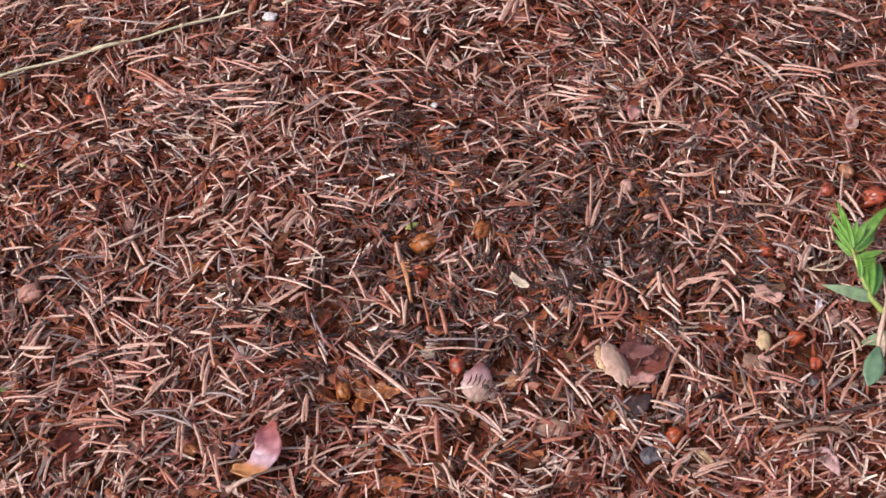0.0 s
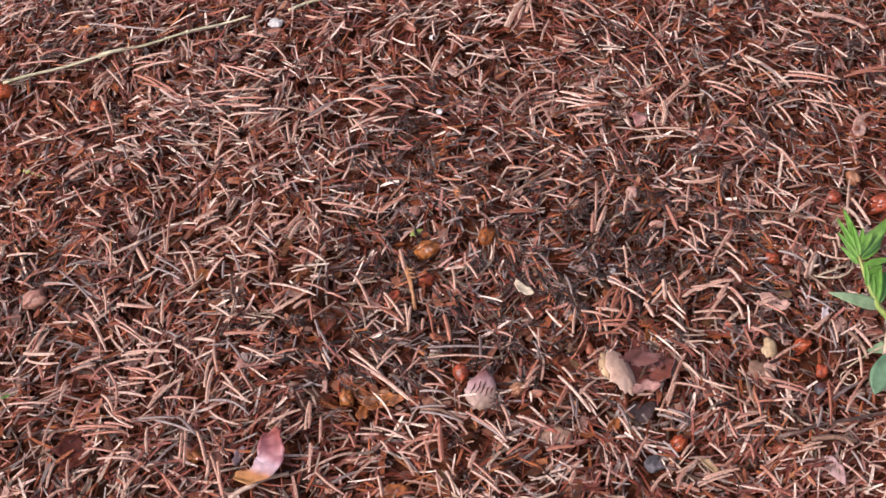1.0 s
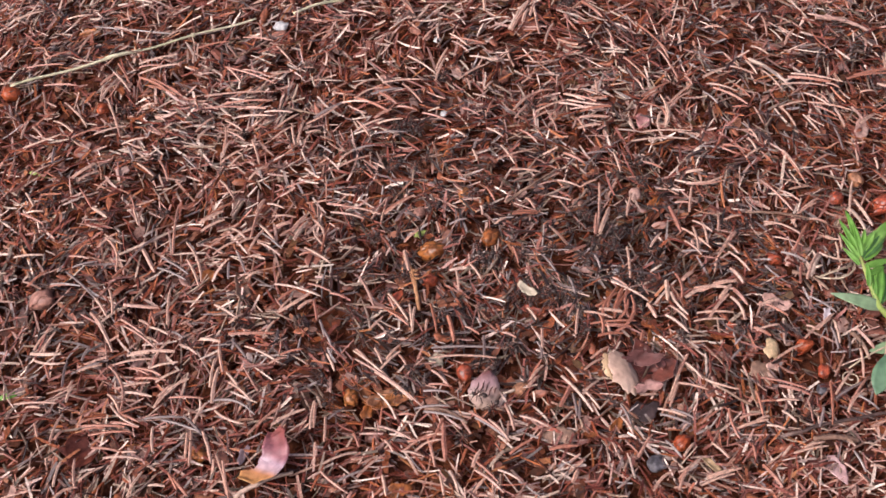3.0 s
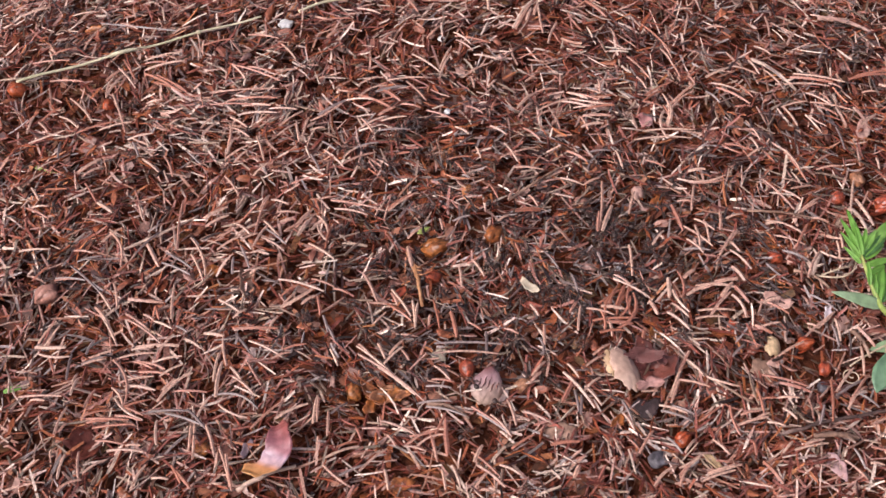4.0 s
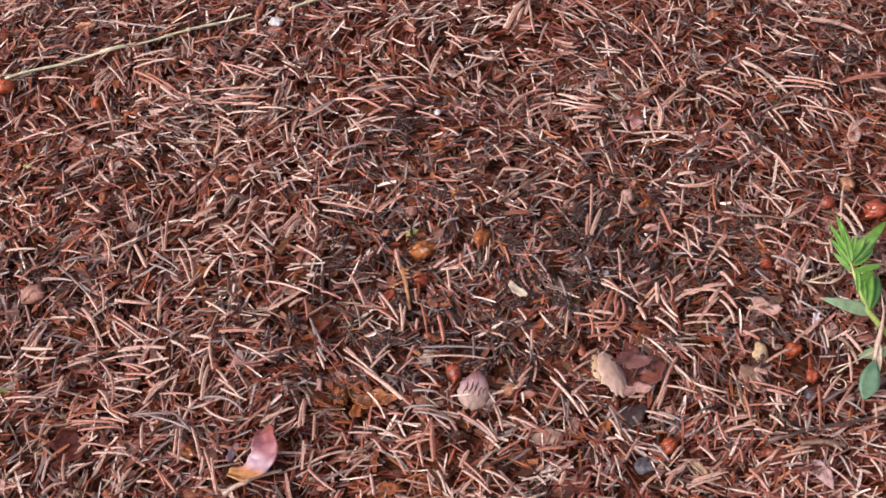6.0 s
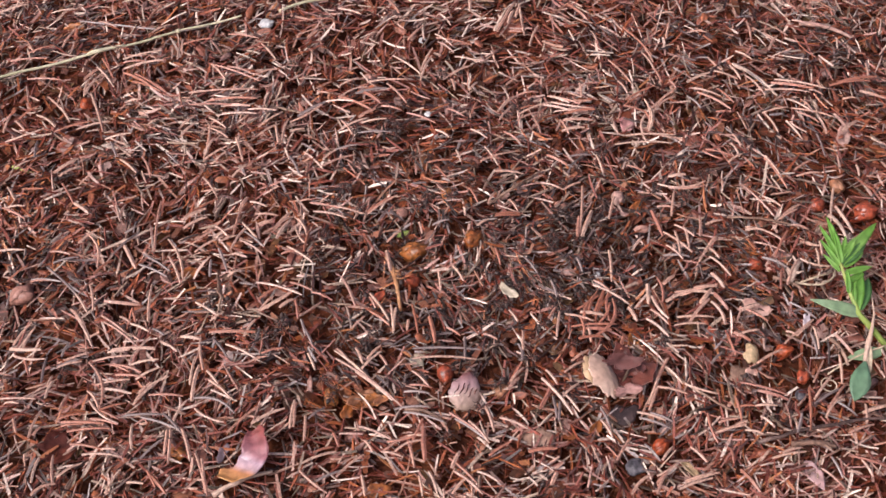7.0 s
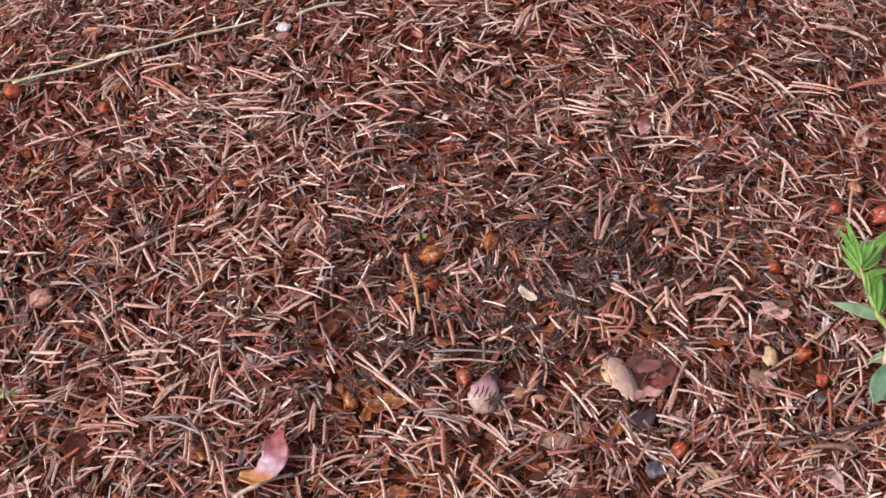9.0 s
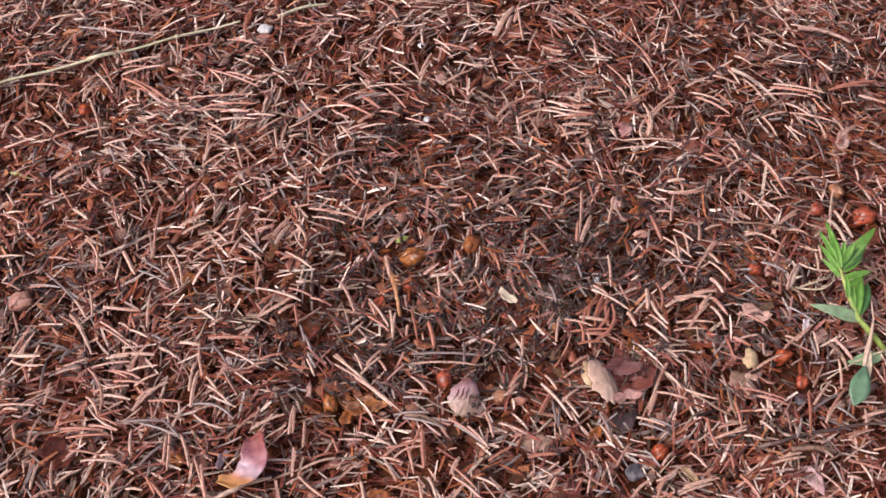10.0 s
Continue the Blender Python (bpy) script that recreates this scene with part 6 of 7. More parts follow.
flake(0.0565, 0.1027, 0.006, 0.010, M_BARK, "pinkish scale at a needle's end", 20, 15, 0, 0.15, 0, 0.2, 18, 0.4, name="scale", category="scale")
flake(0.1004, -0.0232, 0.009, 0.013, M_BARK_DARK, "brown bark flake among dark litter", 70, 20, 0, 0.2, 0, 0.2, 19, 0.2)
flake(0.1577, -0.0386, 0.008, 0.016, M_BARK, "pinkish orange bark flake on needles", -8, 15, 0, 0.25, 0.1, 0.32, 20, 0.3)
flake(0.0448, -0.1052, 0.0051, 0.0136, M_RUST, "orange pointed scale on the needles", -25, 25, 0, 0.25, 0, 0.2, 21, 0.7, name="scale", category="scale")
flake(0.0500, -0.1093, 0.009, 0.015, M_TWIG, "dark bark flake under an orange scale", -5, 10, 0, 0.1, 0, 0.25, 22)
flake(0.1536, -0.1150, 0.0059, 0.0136, M_RUST, "orange-brown scale near a pale stick", 50, 20, 0, 0.3, 0, 0.2, 23, 0.5, name="scale", category="scale")
flake(0.1748, -0.1231, 0.0080, 0.0150, M_DUSTY, "greyish pink bark flake near a twig", -70, 25, 0, 0.25, 0.1, 0.22, 29, 0.4)
flake(0.1217, -0.0810, 0.008, 0.013, M_BARK_DARK, "brown bark flake beside a bent twig", 80, 15, 0, 0.15, 0, 0.2, 25)
flake(0.1746, -0.0062, 0.010, 0.016, M_BARK, "tan curled scale beside the seedling", 40, 25, 0, 0.3, 0, 0.3, 26, 0.3, name="scale", category="scale")
flake(0.0973, -0.0540, 0.0068, 0.0119, M_AMBER, "orange-brown scale above a curled bark flake", 70, 25, 0, 0.3, 0, 0.2, 27, 0.3, name="scale", category="scale")
flake(0.2234, 0.0808, 0.009, 0.020, M_BARK, "pinkish bark strip on far needles", 55, 20, 0, 0.2, 0, 0.2, 28, 0.3)
flake(-0.0665, -0.0089, 0.008, 0.011, M_BARK_DARK, "rust-brown bark flake among needles", 50, 15, 0, 0.2, 0, 0.2, 29, 0.2)
flake(-0.0251, -0.0331, 0.0051, 0.0110, M_RUST, "rust-red scale on edge", 50, 30, 0, 0.2, 0, 0.2, 30, 0.5, name="scale", category="scale")
flake(-0.0889, -0.0504, 0.0059, 0.0102, M_RUST, "rust-red scale among needles", 30, 20, 0, 0.2, 0, 0.2, 31, 0.3, name="scale", category="scale")
flake(-0.0227, -0.1331, 0.0085, 0.0119, M_AMBER, "orange papery scale at the lower slope", 20, 20, 0, 0.3, 0, 0.2, 32, 0.3, name="scale", category="scale")
flake(0.0766, -0.1017, 0.0059, 0.0110, M_AMBER, "amber scale among needles", 60, 25, 0, 0.3, 0, 0.2, 33, 0.4, name="scale", category="scale")
flake(0.1176, -0.1214, 0.006, 0.011, M_OCHRE, "ochre scale near a grey pebble", 130, 25, 0, 0.3, 0, 0.2, 34, 0.4, name="scale", category="scale")
flake(0.0420, -0.0416, 0.0059, 0.0136, M_RUST, "rust-orange scale beside a cream seed", -20, 15, 0, 0.2, 0, 0.2, 35, 0.3, name="scale", category="scale")
flake(-0.0010, 0.0543, 0.0065, 0.0085, M_AMBER, "orange scale among dark litter", 20, 15, 0, 0.2, 0, 0.25, 38, 0.2, name="scale", category="scale")
flake(0.2058, -0.0391, 0.0055, 0.0135, M_BARK_DARK, "rust-brown rounded bark flake under the seedling", 10, 25, 0, -0.3, -0.1, 0.15, 39, 0.2)
flake(0.2055, -0.0508, 0.0058, 0.0120, M_BARK_DARK, "red-brown rounded bark flake below the seedling", 0, 25, 0, -0.3, -0.1, 0.15, 40, 0.2)
flake(0.1899, -0.0480, 0.0085, 0.0095, M_BARK, "pinkish brown bark flake beside the seedling", 60, 20, 0, -0.15, 0, 0.2, 41, 0.2)
flake(0.1820, -0.0437, 0.0035, 0.0065, M_CREAM, "cream scrap near the seedling", 80, 10, 0, 0.1, 0, 0.2, 42, 0.3, name="seed", category="seed")
flake(0.1810, -0.0460, 0.0045, 0.0075, M_PALE_LILAC, "whitish lilac scrap near the seedling", 60, 15, 0, 0.2, 0.1, 0.35, 61, 0.2, name="leaf_scrap", category="leaf", lift=0.0105)
flake(0.1109, 0.1035, 0.0075, 0.0100, M_BARK, "pinkish tan bark flake among needles", 30, 15, 0, -0.1, 0, 0.2, 43, 0.2)
flake(0.1062, 0.0283, 0.0060, 0.0085, M_AMBER, "orange-tan scale among dark litter", 40, 20, 0, 0.2, 0, 0.25, 44, 0.2, name="scale", category="scale")
flake(0.0860, 0.0122, 0.0055, 0.0105, M_RUST, "rust-red scale standing among dark litter", 85, 35, 0, 0.2, 0, 0.25, 45, 0.3, name="scale", category="scale")
flake(0.1251, 0.0017, 0.0060, 0.0075, M_BARK, "pinkish bark scrap between pale needles", 50, 15, 0, 0.1, 0, 0.2, 46, 0.2)
flake(0.1359, -0.0511, 0.0060, 0.0075, M_RUST, "rust-red scale under pale needles", 20, 20, 0, 0.2, 0, 0.25, 47, 0.3, name="scale", category="scale")
flake(0.0837, 0.0913, 0.0065, 0.0130, M_BARK, "tan papery scale under a pale needle", 5, 12, 0, 0.1, 0, 0.2, 48, 0.4, name="scale", category="scale")
flake(0.1390, 0.0745, 0.0095, 0.0120, M_BARK_DARK, "pinkish red bark flake on far needles", 70, 15, 0, 0.15, 0, 0.25, 49, 0.2)
flake(0.1053, 0.0833, 0.0090, 0.0100, M_PINK, "dull pink scale under a curved needle", 70, 15, 0, 0.15, 0, 0.2, 50, 0.2, name="scale", category="scale")
flake(-0.2070, -0.0772, 0.004, 0.015, M_GREEN, "small green blade tip among needles", 20, 20, 0, 0.2, 0, 0.1, 36, 0.7, name="leaf_scrap", category="leaf")
flake(-0.2182, 0.0596, 0.003, 0.014, M_STEM, "small green blade among needles", -20, 20, 0, 0.2, 0, 0.1, 37, 0.7, name="leaf_scrap", category="leaf")


def bark_chip(x, y):
    """A thick domed bark chip; a few dark streaks stand in for needle shadows."""
    ob = tagged(new("bark_chip"), "pinkish domed bark chip with drawn-on needle shadows", "bark chip")
    ob.matrix_basis = resting(x, y, 0.0084, 26, -20, 62)
    part("body", plate(0.0152, 0.0172, 0.0026, -0.13, -0.10, 0.15, 43, 0.15, 27, 25, 0.00035), M_CHIP_BODY, ob)
    # thin dark tubes in place of shadows that needles cast on the chip
    for k, (u, v, ln) in enumerate(((-0.0010, 0.0042, 0.0058), (0.0006, 0.0022, 0.0068), (0.0012, 0.0002, 0.0062), (0.0004, -0.0020, 0.0052), (0.0022, -0.0040, 0.0036))):
        drop = lambda p, q: 0.00135 - 0.15 * 4 * q * q / 0.0165 - 0.12 * 4 * p * p / 0.0185
        line = [(u + ln * (j / 4 - 0.5), v + 0.0003 * math.sin(j * 2 + k)) for j in range(5)]
        part("crack", tube(bmesh.new(), [(p, q, drop(p, q)) for p, q in line], [0.0001, 0.0003, 0.00042, 0.0003, 0.0001], 5), M_BARK_SHADE, ob, "dark streak drawn as a needle's shadow")


def curled_bark(x, y):
    """A bark flake torn open: a smooth cream flap curls up beside a red-brown hollow, with a folded mauve inner skin and a pink lip below."""
    ob = tagged(new("curled_bark"), "curled bark flake, cream flap beside a red-brown hollow", "bark flake")
    ob.matrix_basis = resting(x, y, 0.010)
    # red-brown inside, coloured darker for the shade within the cup
    part("hollow", plate(0.0200, 0.0185, 0.0010, 0.16, 0.16, 0.3, 51, 0.0, 27, 25, 0.0008), M_BARK_SHADE, ob, "glossy red-brown hollow with its shade in the colour", place=pose(0.0070, 0.0020, -0.0030, 10, -10, 20))
    part("flap", plate(0.0185, 0.0200, 0.0012, -0.14, -0.10, 0.2, 57, 0.15, 27, 25, 0.00035), M_RIM, ob, "smooth cream flap", place=pose(-0.0040, -0.0020, 0.0020, 34, -8, 105))
    part("inner_skin", plate(0.0085, 0.0165, 0.0008, 0.2, 0.1, 0.4, 58, 0.3, 21, 17, 0.0006), M_MAUVE, ob, "folded mauve inner skin", place=pose(0.0010, 0.0020, 0.0060, 30, 10, 12))
    part("lobe", plate(0.0075, 0.0135, 0.0010, -0.3, -0.1, 0.14, 59, 0.2, 11, 9), M_LOBE, ob, "ochre cream lobe", place=pose(-0.0120, 0.0010, 0.0020, 20, -10, 98))
    part("lip", plate(0.0058, 0.0120, 0.0012, -0.22, 0.16, 0.35, 53, 0.25, 23, 13, 0.0006), M_CHIP, ob, "pale pink torn lip", place=pose(0.0050, -0.0100, 0.0000, 36, -4, 4))
    part("shard", plate(0.0060, 0.0120, 0.0010, 0.2, 0.1, 0.35, 54, 0.3, 15, 11, 0.0005), M_TORN, ob, "rust-red torn edge", place=pose(0.0120, 0.0010, 0.0010, 10, 30, 80))


def pink_leaf(x, y):
    """One dry leaf bent like a comma: a pink raised end, a belly with sky sheen painted pale, and an amber base."""
    ob = tagged(new("dry_leaf"), "dry bent leaf, pink to amber, its sheen painted pale lilac between", "leaf")
    ob.matrix_basis = resting(x, y, 0.0100, 0, 0, 0)
    turns = [Vector(p) for p in ((0.0010, 0.0139, 0.0030), (0.0018, 0.0110, 0.0040), (0.0023, 0.0065, 0.0042), (0.0023, 0.0016, 0.0040), (0.0015, -0.0026, 0.0034), (-0.0020, -0.0063, 0.0024), (-0.0070, -0.0084, 0.0014), (-0.0130, -0.0073, 0.0018))]
    half = (0.0026, 0.0046, 0.0056, 0.0062, 0.0064, 0.0055, 0.0042, 0.0022)
    n = 29
    spine, widths = [], []
    for i in range(n):
        u = i / (n - 1) * 7
        k = min(int(u), 6)
        f = u - k
        spine.append(turns[k].lerp(turns[k + 1], f * f * (3 - 2 * f) * 0.4 + f * 0.6))
        widths.append(half[k] + (half[k + 1] - half[k]) * f)
    bm, sheets = bmesh.new(), []
    steps = [q / 5 - 1 for q in range(11)]
    for lift in (0.0002, -0.0002):
        rows = []
        for i, (p, w) in enumerate(zip(spine, widths)):
            way = (spine[min(i + 2, n - 1)] - spine[max(i - 2, 0)]).normalized()
            side = way.cross(Vector((0, 0, 1))).normalized()
            row = []
            for q in steps:
                crimp = 1 + 0.22 * noise.noise(Vector((i * 0.28, q * 1.5, 3.1))) + abs(q) ** 3 * 0.22 * noise.noise(Vector((i * 0.8, q * 2.0, 9.1)))
                cup = (0.0024 if i < 12 else 0.0006) * q * q + 0.0012 * noise.noise(Vector((i * 0.25, q * 1.6, 7.7))) + 0.0005 * noise.noise(Vector((i * 0.7, q * 4.0, 1.7)))
                row.append(bm.verts.new(p + side * (w * q * crimp) + Vector((0, 0, cup - 0.0014 * q + lift))))
            rows.append(row)
        sheets.append(rows)
    hi, lo = sheets
    for i in range(n - 1):
        for j in range(10):
            bm.faces.new((hi[i][j], hi[i][j + 1], hi[i + 1][j + 1], hi[i + 1][j]))
            bm.faces.new((lo[i][j], lo[i + 1][j], lo[i + 1][j + 1], lo[i][j + 1]))
        bm.faces.new((hi[i][0], hi[i + 1][0], lo[i + 1][0], lo[i][0]))
        bm.faces.new((hi[i][10], lo[i][10], lo[i + 1][10], hi[i + 1][10]))
    for k in (0, n - 1):
        bm.faces.new(hi[k] + lo[k][::-1])
    part("blade", bm, M_COMMA_LEAF, ob)


def toned(name, lean_x, lean_y, low, high, stops):
    """A surface whose tone changes along its thing, as the stops say, in the thing's own space."""
    m = material(name, [(0.5, 0.5, 0.5), (0.5, 0.5, 0.5)], 0.34, 300, 0.3, 0.3, "noise", 0.55, 0.15)
    nodes, links = m.node_tree.nodes, m.node_tree.links
    where = next(n for n in nodes if n.bl_idname == "ShaderNodeTexCoord")
    ramp = next(n for n in nodes if n.bl_idname == "ShaderNodeValToRGB")
    split, along, span = nodes.new("ShaderNodeSeparateXYZ"), nodes.new("ShaderNodeMath"), nodes.new("ShaderNodeMapRange")
    links.new(where.outputs["Object"], split.inputs["Vector"])
    along.operation = "MULTIPLY_ADD"
    links.new(split.outputs["X"], along.inputs[0])
    along.inputs[1].default_value = lean_x
    across = nodes.new("ShaderNodeMath")
    across.operation = "MULTIPLY"
    across.inputs[1].default_value = lean_y
    links.new(split.outputs["Y"], across.inputs[0])
    links.new(across.outputs[0], along.inputs[2])
    span.inputs["From Min"].default_value, span.inputs["From Max"].default_value = low, high
    links.new(along.outputs[0], span.inputs["Value"])
    links.new(span.outputs["Result"], ramp.inputs["Fac"])
    while len(ramp.color_ramp.elements) < len(stops):
        ramp.color_ramp.elements.new(0.5)
    for el, (at, col) in zip(ramp.color_ramp.elements, stops):
        el.position, el.color = at, (*col, 1)
    return m


# the pale lilac stops paint the sky's sheen on the belly
M_COMMA_LEAF = toned("pink_to_amber_leaf", 0.5, 1.0, -0.0138, 0.0144, ((0.0, (0.56, 0.27, 0.09)), (0.17, (0.58, 0.25, 0.10)), (0.28, (0.52, 0.34, 0.35)), (0.42, (0.50, 0.34, 0.39)), (0.55, (0.38, 0.16, 0.18)), (1.0, (0.28, 0.075, 0.062))))
# the chip's lit cream side and shaded maroon end are put into its tone
M_CHIP_BODY = toned("lit_to_shaded_bark", 0.8, 0.6, -0.0085, 0.0085, ((0.0, (0.54, 0.38, 0.30)), (0.45, (0.53, 0.36, 0.30)), (0.62, (0.40, 0.25, 0.245)), (0.8, (0.40, 0.23, 0.23)), (1.0, (0.22, 0.075, 0.065))))
# red-brown bark with shade in its colour: the cup's inside, the chip's streaks
M_BARK_SHADE = material("shaded_red_brown_bark", [(0.042, 0.0108, 0.0084), (0.09, 0.0216, 0.0144), (0.156, 0.045, 0.0288)], 0.4, 300, 0.5, 0.5, "noise", 0.5)
M_RIM = material("cream_tan_bark", [(0.46, 0.28, 0.20), (0.60, 0.41, 0.31), (0.70, 0.52, 0.41)], 0.45, 240, 0.25, 0.3, "noise", 0.45)
M_MAUVE = material("mauve_inner_bark", [(0.070, 0.022, 0.019), (0.125, 0.048, 0.040), (0.20, 0.095, 0.080)], 0.5, 260, 0.4, 0.4, "noise", 0.4)
M_LOBE = material("ochre_cream_bark", [(0.44, 0.28, 0.15), (0.58, 0.42, 0.26)], 0.5, 260, 0.3, 0.3, "noise", 0.4)
M_TORN = material("torn_red_bark", [(0.128, 0.04, 0.032), (0.24, 0.088, 0.068), (0.352, 0.176, 0.144)], 0.5, 350, 0.5, 0.5, "noise", 0.4)
M_CHIP = material("pink_tan_bark", [(0.22, 0.09, 0.075), (0.37, 0.20, 0.17), (0.50, 0.32, 0.28)], 0.55, 420, 0.4, 0.5, "noise", 0.4)
bark_chip(0.0169, -0.0867)
curled_bark(0.0870, -0.0750)
pink_leaf(-0.0797, -0.1222)
# colour of a shaded hole between needles, worn by a sunk sheet
M_POCKET = material("dark_maroon_pocket", [(0.03, 0.009, 0.008), (0.075, 0.02, 0.014), (0.14, 0.04, 0.024)], 0.6, 330, 0.5, 0.5, "noise", 0.1)
M_DUSK = material("dusky_bark", [(0.027, 0.0156, 0.0156), (0.072, 0.045, 0.0432)], 0.6, 400, 0.5, 0.5, "noise", 0.3)
# dark sheet added for the shade in a pocket of the litter
flake(-0.1680, -0.1100, 0.0140, 0.0200, M_POCKET, "dark maroon sheet standing in for a shaded pocket in the needles", 20, 8, 0, 0.2, 0.15, 0.3, 73, 0.1, lift=0.0050)
flake(0.0902, -0.0946, 0.0100, 0.0150, M_DUSK, "dusky dark bark flake below a curled one", 20, 12, 0, 0.1, 0, 0.25, 72, 0.1)
flake(-0.0932, -0.1155, 0.0050, 0.0100, M_LILAC, "pale lilac leaf scrap beside a bent leaf", 70, 25, 0, 0.2, 0.1, 0.25, 71, 0.3, name="leaf_scrap", category="leaf")

# ---- seedling ----


def blade(bm, a, b, width, sag=0.1, fold=0.25, full=0.8):
    """A lance-shaped leaf from a to b with a folded midrib and thickness; a larger full moves its widest place towards the tip."""
    a, b = Vector(a), Vector(b)
    way = b - a
    side = way.cross(Vector((0, -0.5, 1))).normalized()
    up = side.cross(way).normalized()
    n, rows = 9, []
    for top in (0.00018, -0.00018):
        line = []
        for i in range(n):
            s = i / (n - 1)
            w = width / 2 * math.sin(math.pi * min(1, 0.06 + s * 0.94) ** full) ** 0.85 + 0.0002
            c = a + way * s + up * (sag * way.length * (s - s * s) * 2 - 0.25 * sag * way.length * s * s)
            line.append([bm.verts.new(c + side * (w * q) + up * (w * fold * abs(q) + top)) for q in (-1, -0.5, 0, 0.5, 1)])
        rows.append(line)
    hi, lo = rows
    for i in range(n - 1):
        for j in range(4):
            bm.faces.new((hi[i][j], hi[i + 1][j], hi[i + 1][j + 1], hi[i][j + 1]))
            bm.faces.new((lo[i][j], lo[i][j + 1], lo[i + 1][j + 1], lo[i + 1][j]))
        bm.faces.new((hi[i][0], lo[i][0], lo[i + 1][0], hi[i + 1][0]))
        bm.faces.new((hi[i][4], hi[i + 1][4], lo[i + 1][4], lo[i][4]))
    return bm


def seedling():
    root = Vector((0.2241, -0.0584, -0.0102))
    ob = tagged(new("seedling"), "young green seedling with narrow leaves growing from the nest", "seedling")
    ob.matrix_basis = Matrix.Translation(root)
    stem = [Vector(p) - root for p in ((0.2241, -0.0584, -0.0102), (0.218, -0.0536, -0.004), (0.2117, -0.0485, 0.0015), (0.2064, -0.0436, 0.005), (0.2025, -0.0335, 0.01), (0.2001, -0.0235, 0.014), (0.1982, -0.0132, 0.0172))]
    part("stem", tube(bmesh.new(), stem, [0.0015, 0.0015, 0.0015, 0.0014, 0.0010, 0.0008, 0.0004], 8), M_STEM, ob)
    side_stem = [Vector(p) - root for p in ((0.2138, -0.0256, 0.0075), (0.2142, -0.034, 0.006), (0.2139, -0.0433, 0.0045), (0.2116, -0.0512, 0.003), (0.2092, -0.0576, 0.0014), (0.206, -0.0672, -0.001))]
    part("side_stem", tube(bmesh.new(), side_stem, [0.0003, 0.0004, 0.0005, 0.0009, 0.0014, 0.0008], 8), M_PETIOLE, ob, "pale pinkish cream side stem")
    crown = (
        ((0.1996, -0.0191, 0.015), (0.1917, -0.0013, 0.02), 0.0030, M_GREEN, 0.05, 0.40, 0.70),
        ((0.2001, -0.0171, 0.0155), (0.1958, 0.004, 0.0205), 0.0034, M_GREEN, 0.05, 0.40, 0.70),
        ((0.199, -0.0215, 0.0145), (0.191, -0.0086, 0.0185), 0.0026, M_GREEN, 0.05, 0.30, 0.70),
        ((0.1986, -0.0246, 0.014), (0.1916, -0.0161, 0.0165), 0.0022, M_GREEN, 0.10, 0.30, 0.70),
        ((0.2003, -0.0193, 0.0152), (0.2211, 0.0032, 0.0165), 0.0052, M_GREEN, 0.05, 0.30, 0.90),
        ((0.2004, -0.0184, 0.0158), (0.2084, -0.0073, 0.0185), 0.0036, M_GREEN, 0.10, 0.45, 0.80),
        ((0.1997, -0.0206, 0.0156), (0.1981, -0.0042, 0.02), 0.0028, M_GREEN, 0.10, 0.50, 0.70),
        ((0.2006, -0.0212, 0.015), (0.2153, -0.006, 0.015), 0.0046, M_LEAF_SHADE, 0.10, 0.35, 0.80),
        ((0.2005, -0.0173, 0.0158), (0.2034, -0.0069, 0.019), 0.0026, M_GREEN, 0.10, 0.50, 0.70),
        ((0.2011, -0.0222, 0.0145), (0.2122, -0.0129, 0.014), 0.0034, M_GREEN, 0.10, 0.40, 0.80),
    )
    middle = (
        ((0.2007, -0.0256, 0.0135), (0.2154, -0.0204, 0.012), 0.0032, M_GREEN, 0.10, 0.30, 0.80),
        ((0.2018, -0.0349, 0.0105), (0.202, -0.024, 0.015), 0.0024, M_GREEN, 0.10, 0.50, 0.70),
        ((0.2054, -0.042, 0.006), (0.21, -0.0197, 0.012), 0.0046, M_GREEN, 0.10, 0.45, 0.70),
        ((0.2074, -0.0417, 0.0055), (0.214, -0.0243, 0.008), 0.0052, M_LEAF_SHADE, 0.10, 0.40, 1.00),
        ((0.2044, -0.0394, 0.0075), (0.2052, -0.0265, 0.012), 0.0024, M_GREEN, 0.10, 0.40, 0.70),
        ((0.2019, -0.0294, 0.0122), (0.2114, -0.0238, 0.011), 0.0028, M_GREEN, 0.10, 0.40, 0.80),
        ((0.2064, -0.0433, 0.005), (0.1832, -0.0384, 0.01), 0.0060, M_SAGE, 0.08, 0.20, 0.60),
    )
    low = (
        ((0.2062, -0.0673, -0.0004), (0.1977, -0.0877, -0.002), 0.0096, M_DEEP, 0.10, 0.15, 1.35),
        ((0.2181, -0.0589, -0.004), (0.1992, -0.0633, -0.003), 0.0058, M_SAGE, 0.10, 0.20, 1.00),
        ((0.2092, -0.0557, 0.0015), (0.2086, -0.0713, -0.004), 0.0026, M_ROOT, 0.05, 0.30, 1.00),
    )
    labels = {M_DEEP: "bluish green blunt lower leaf", M_SAGE: "pale sage-green leaf", M_LEAF_SHADE: "green leaf in a darker, shaded tone", M_ROOT: "dry cream leaf stalk"}
    for a, b, w, mat, sag, fold, full in crown + middle + low:
        part("leaf", blade(bmesh.new(), Vector(a) - root, Vector(b) - root, w, sag, fold, full), mat, ob, labels.get(mat, ""))


seedling()


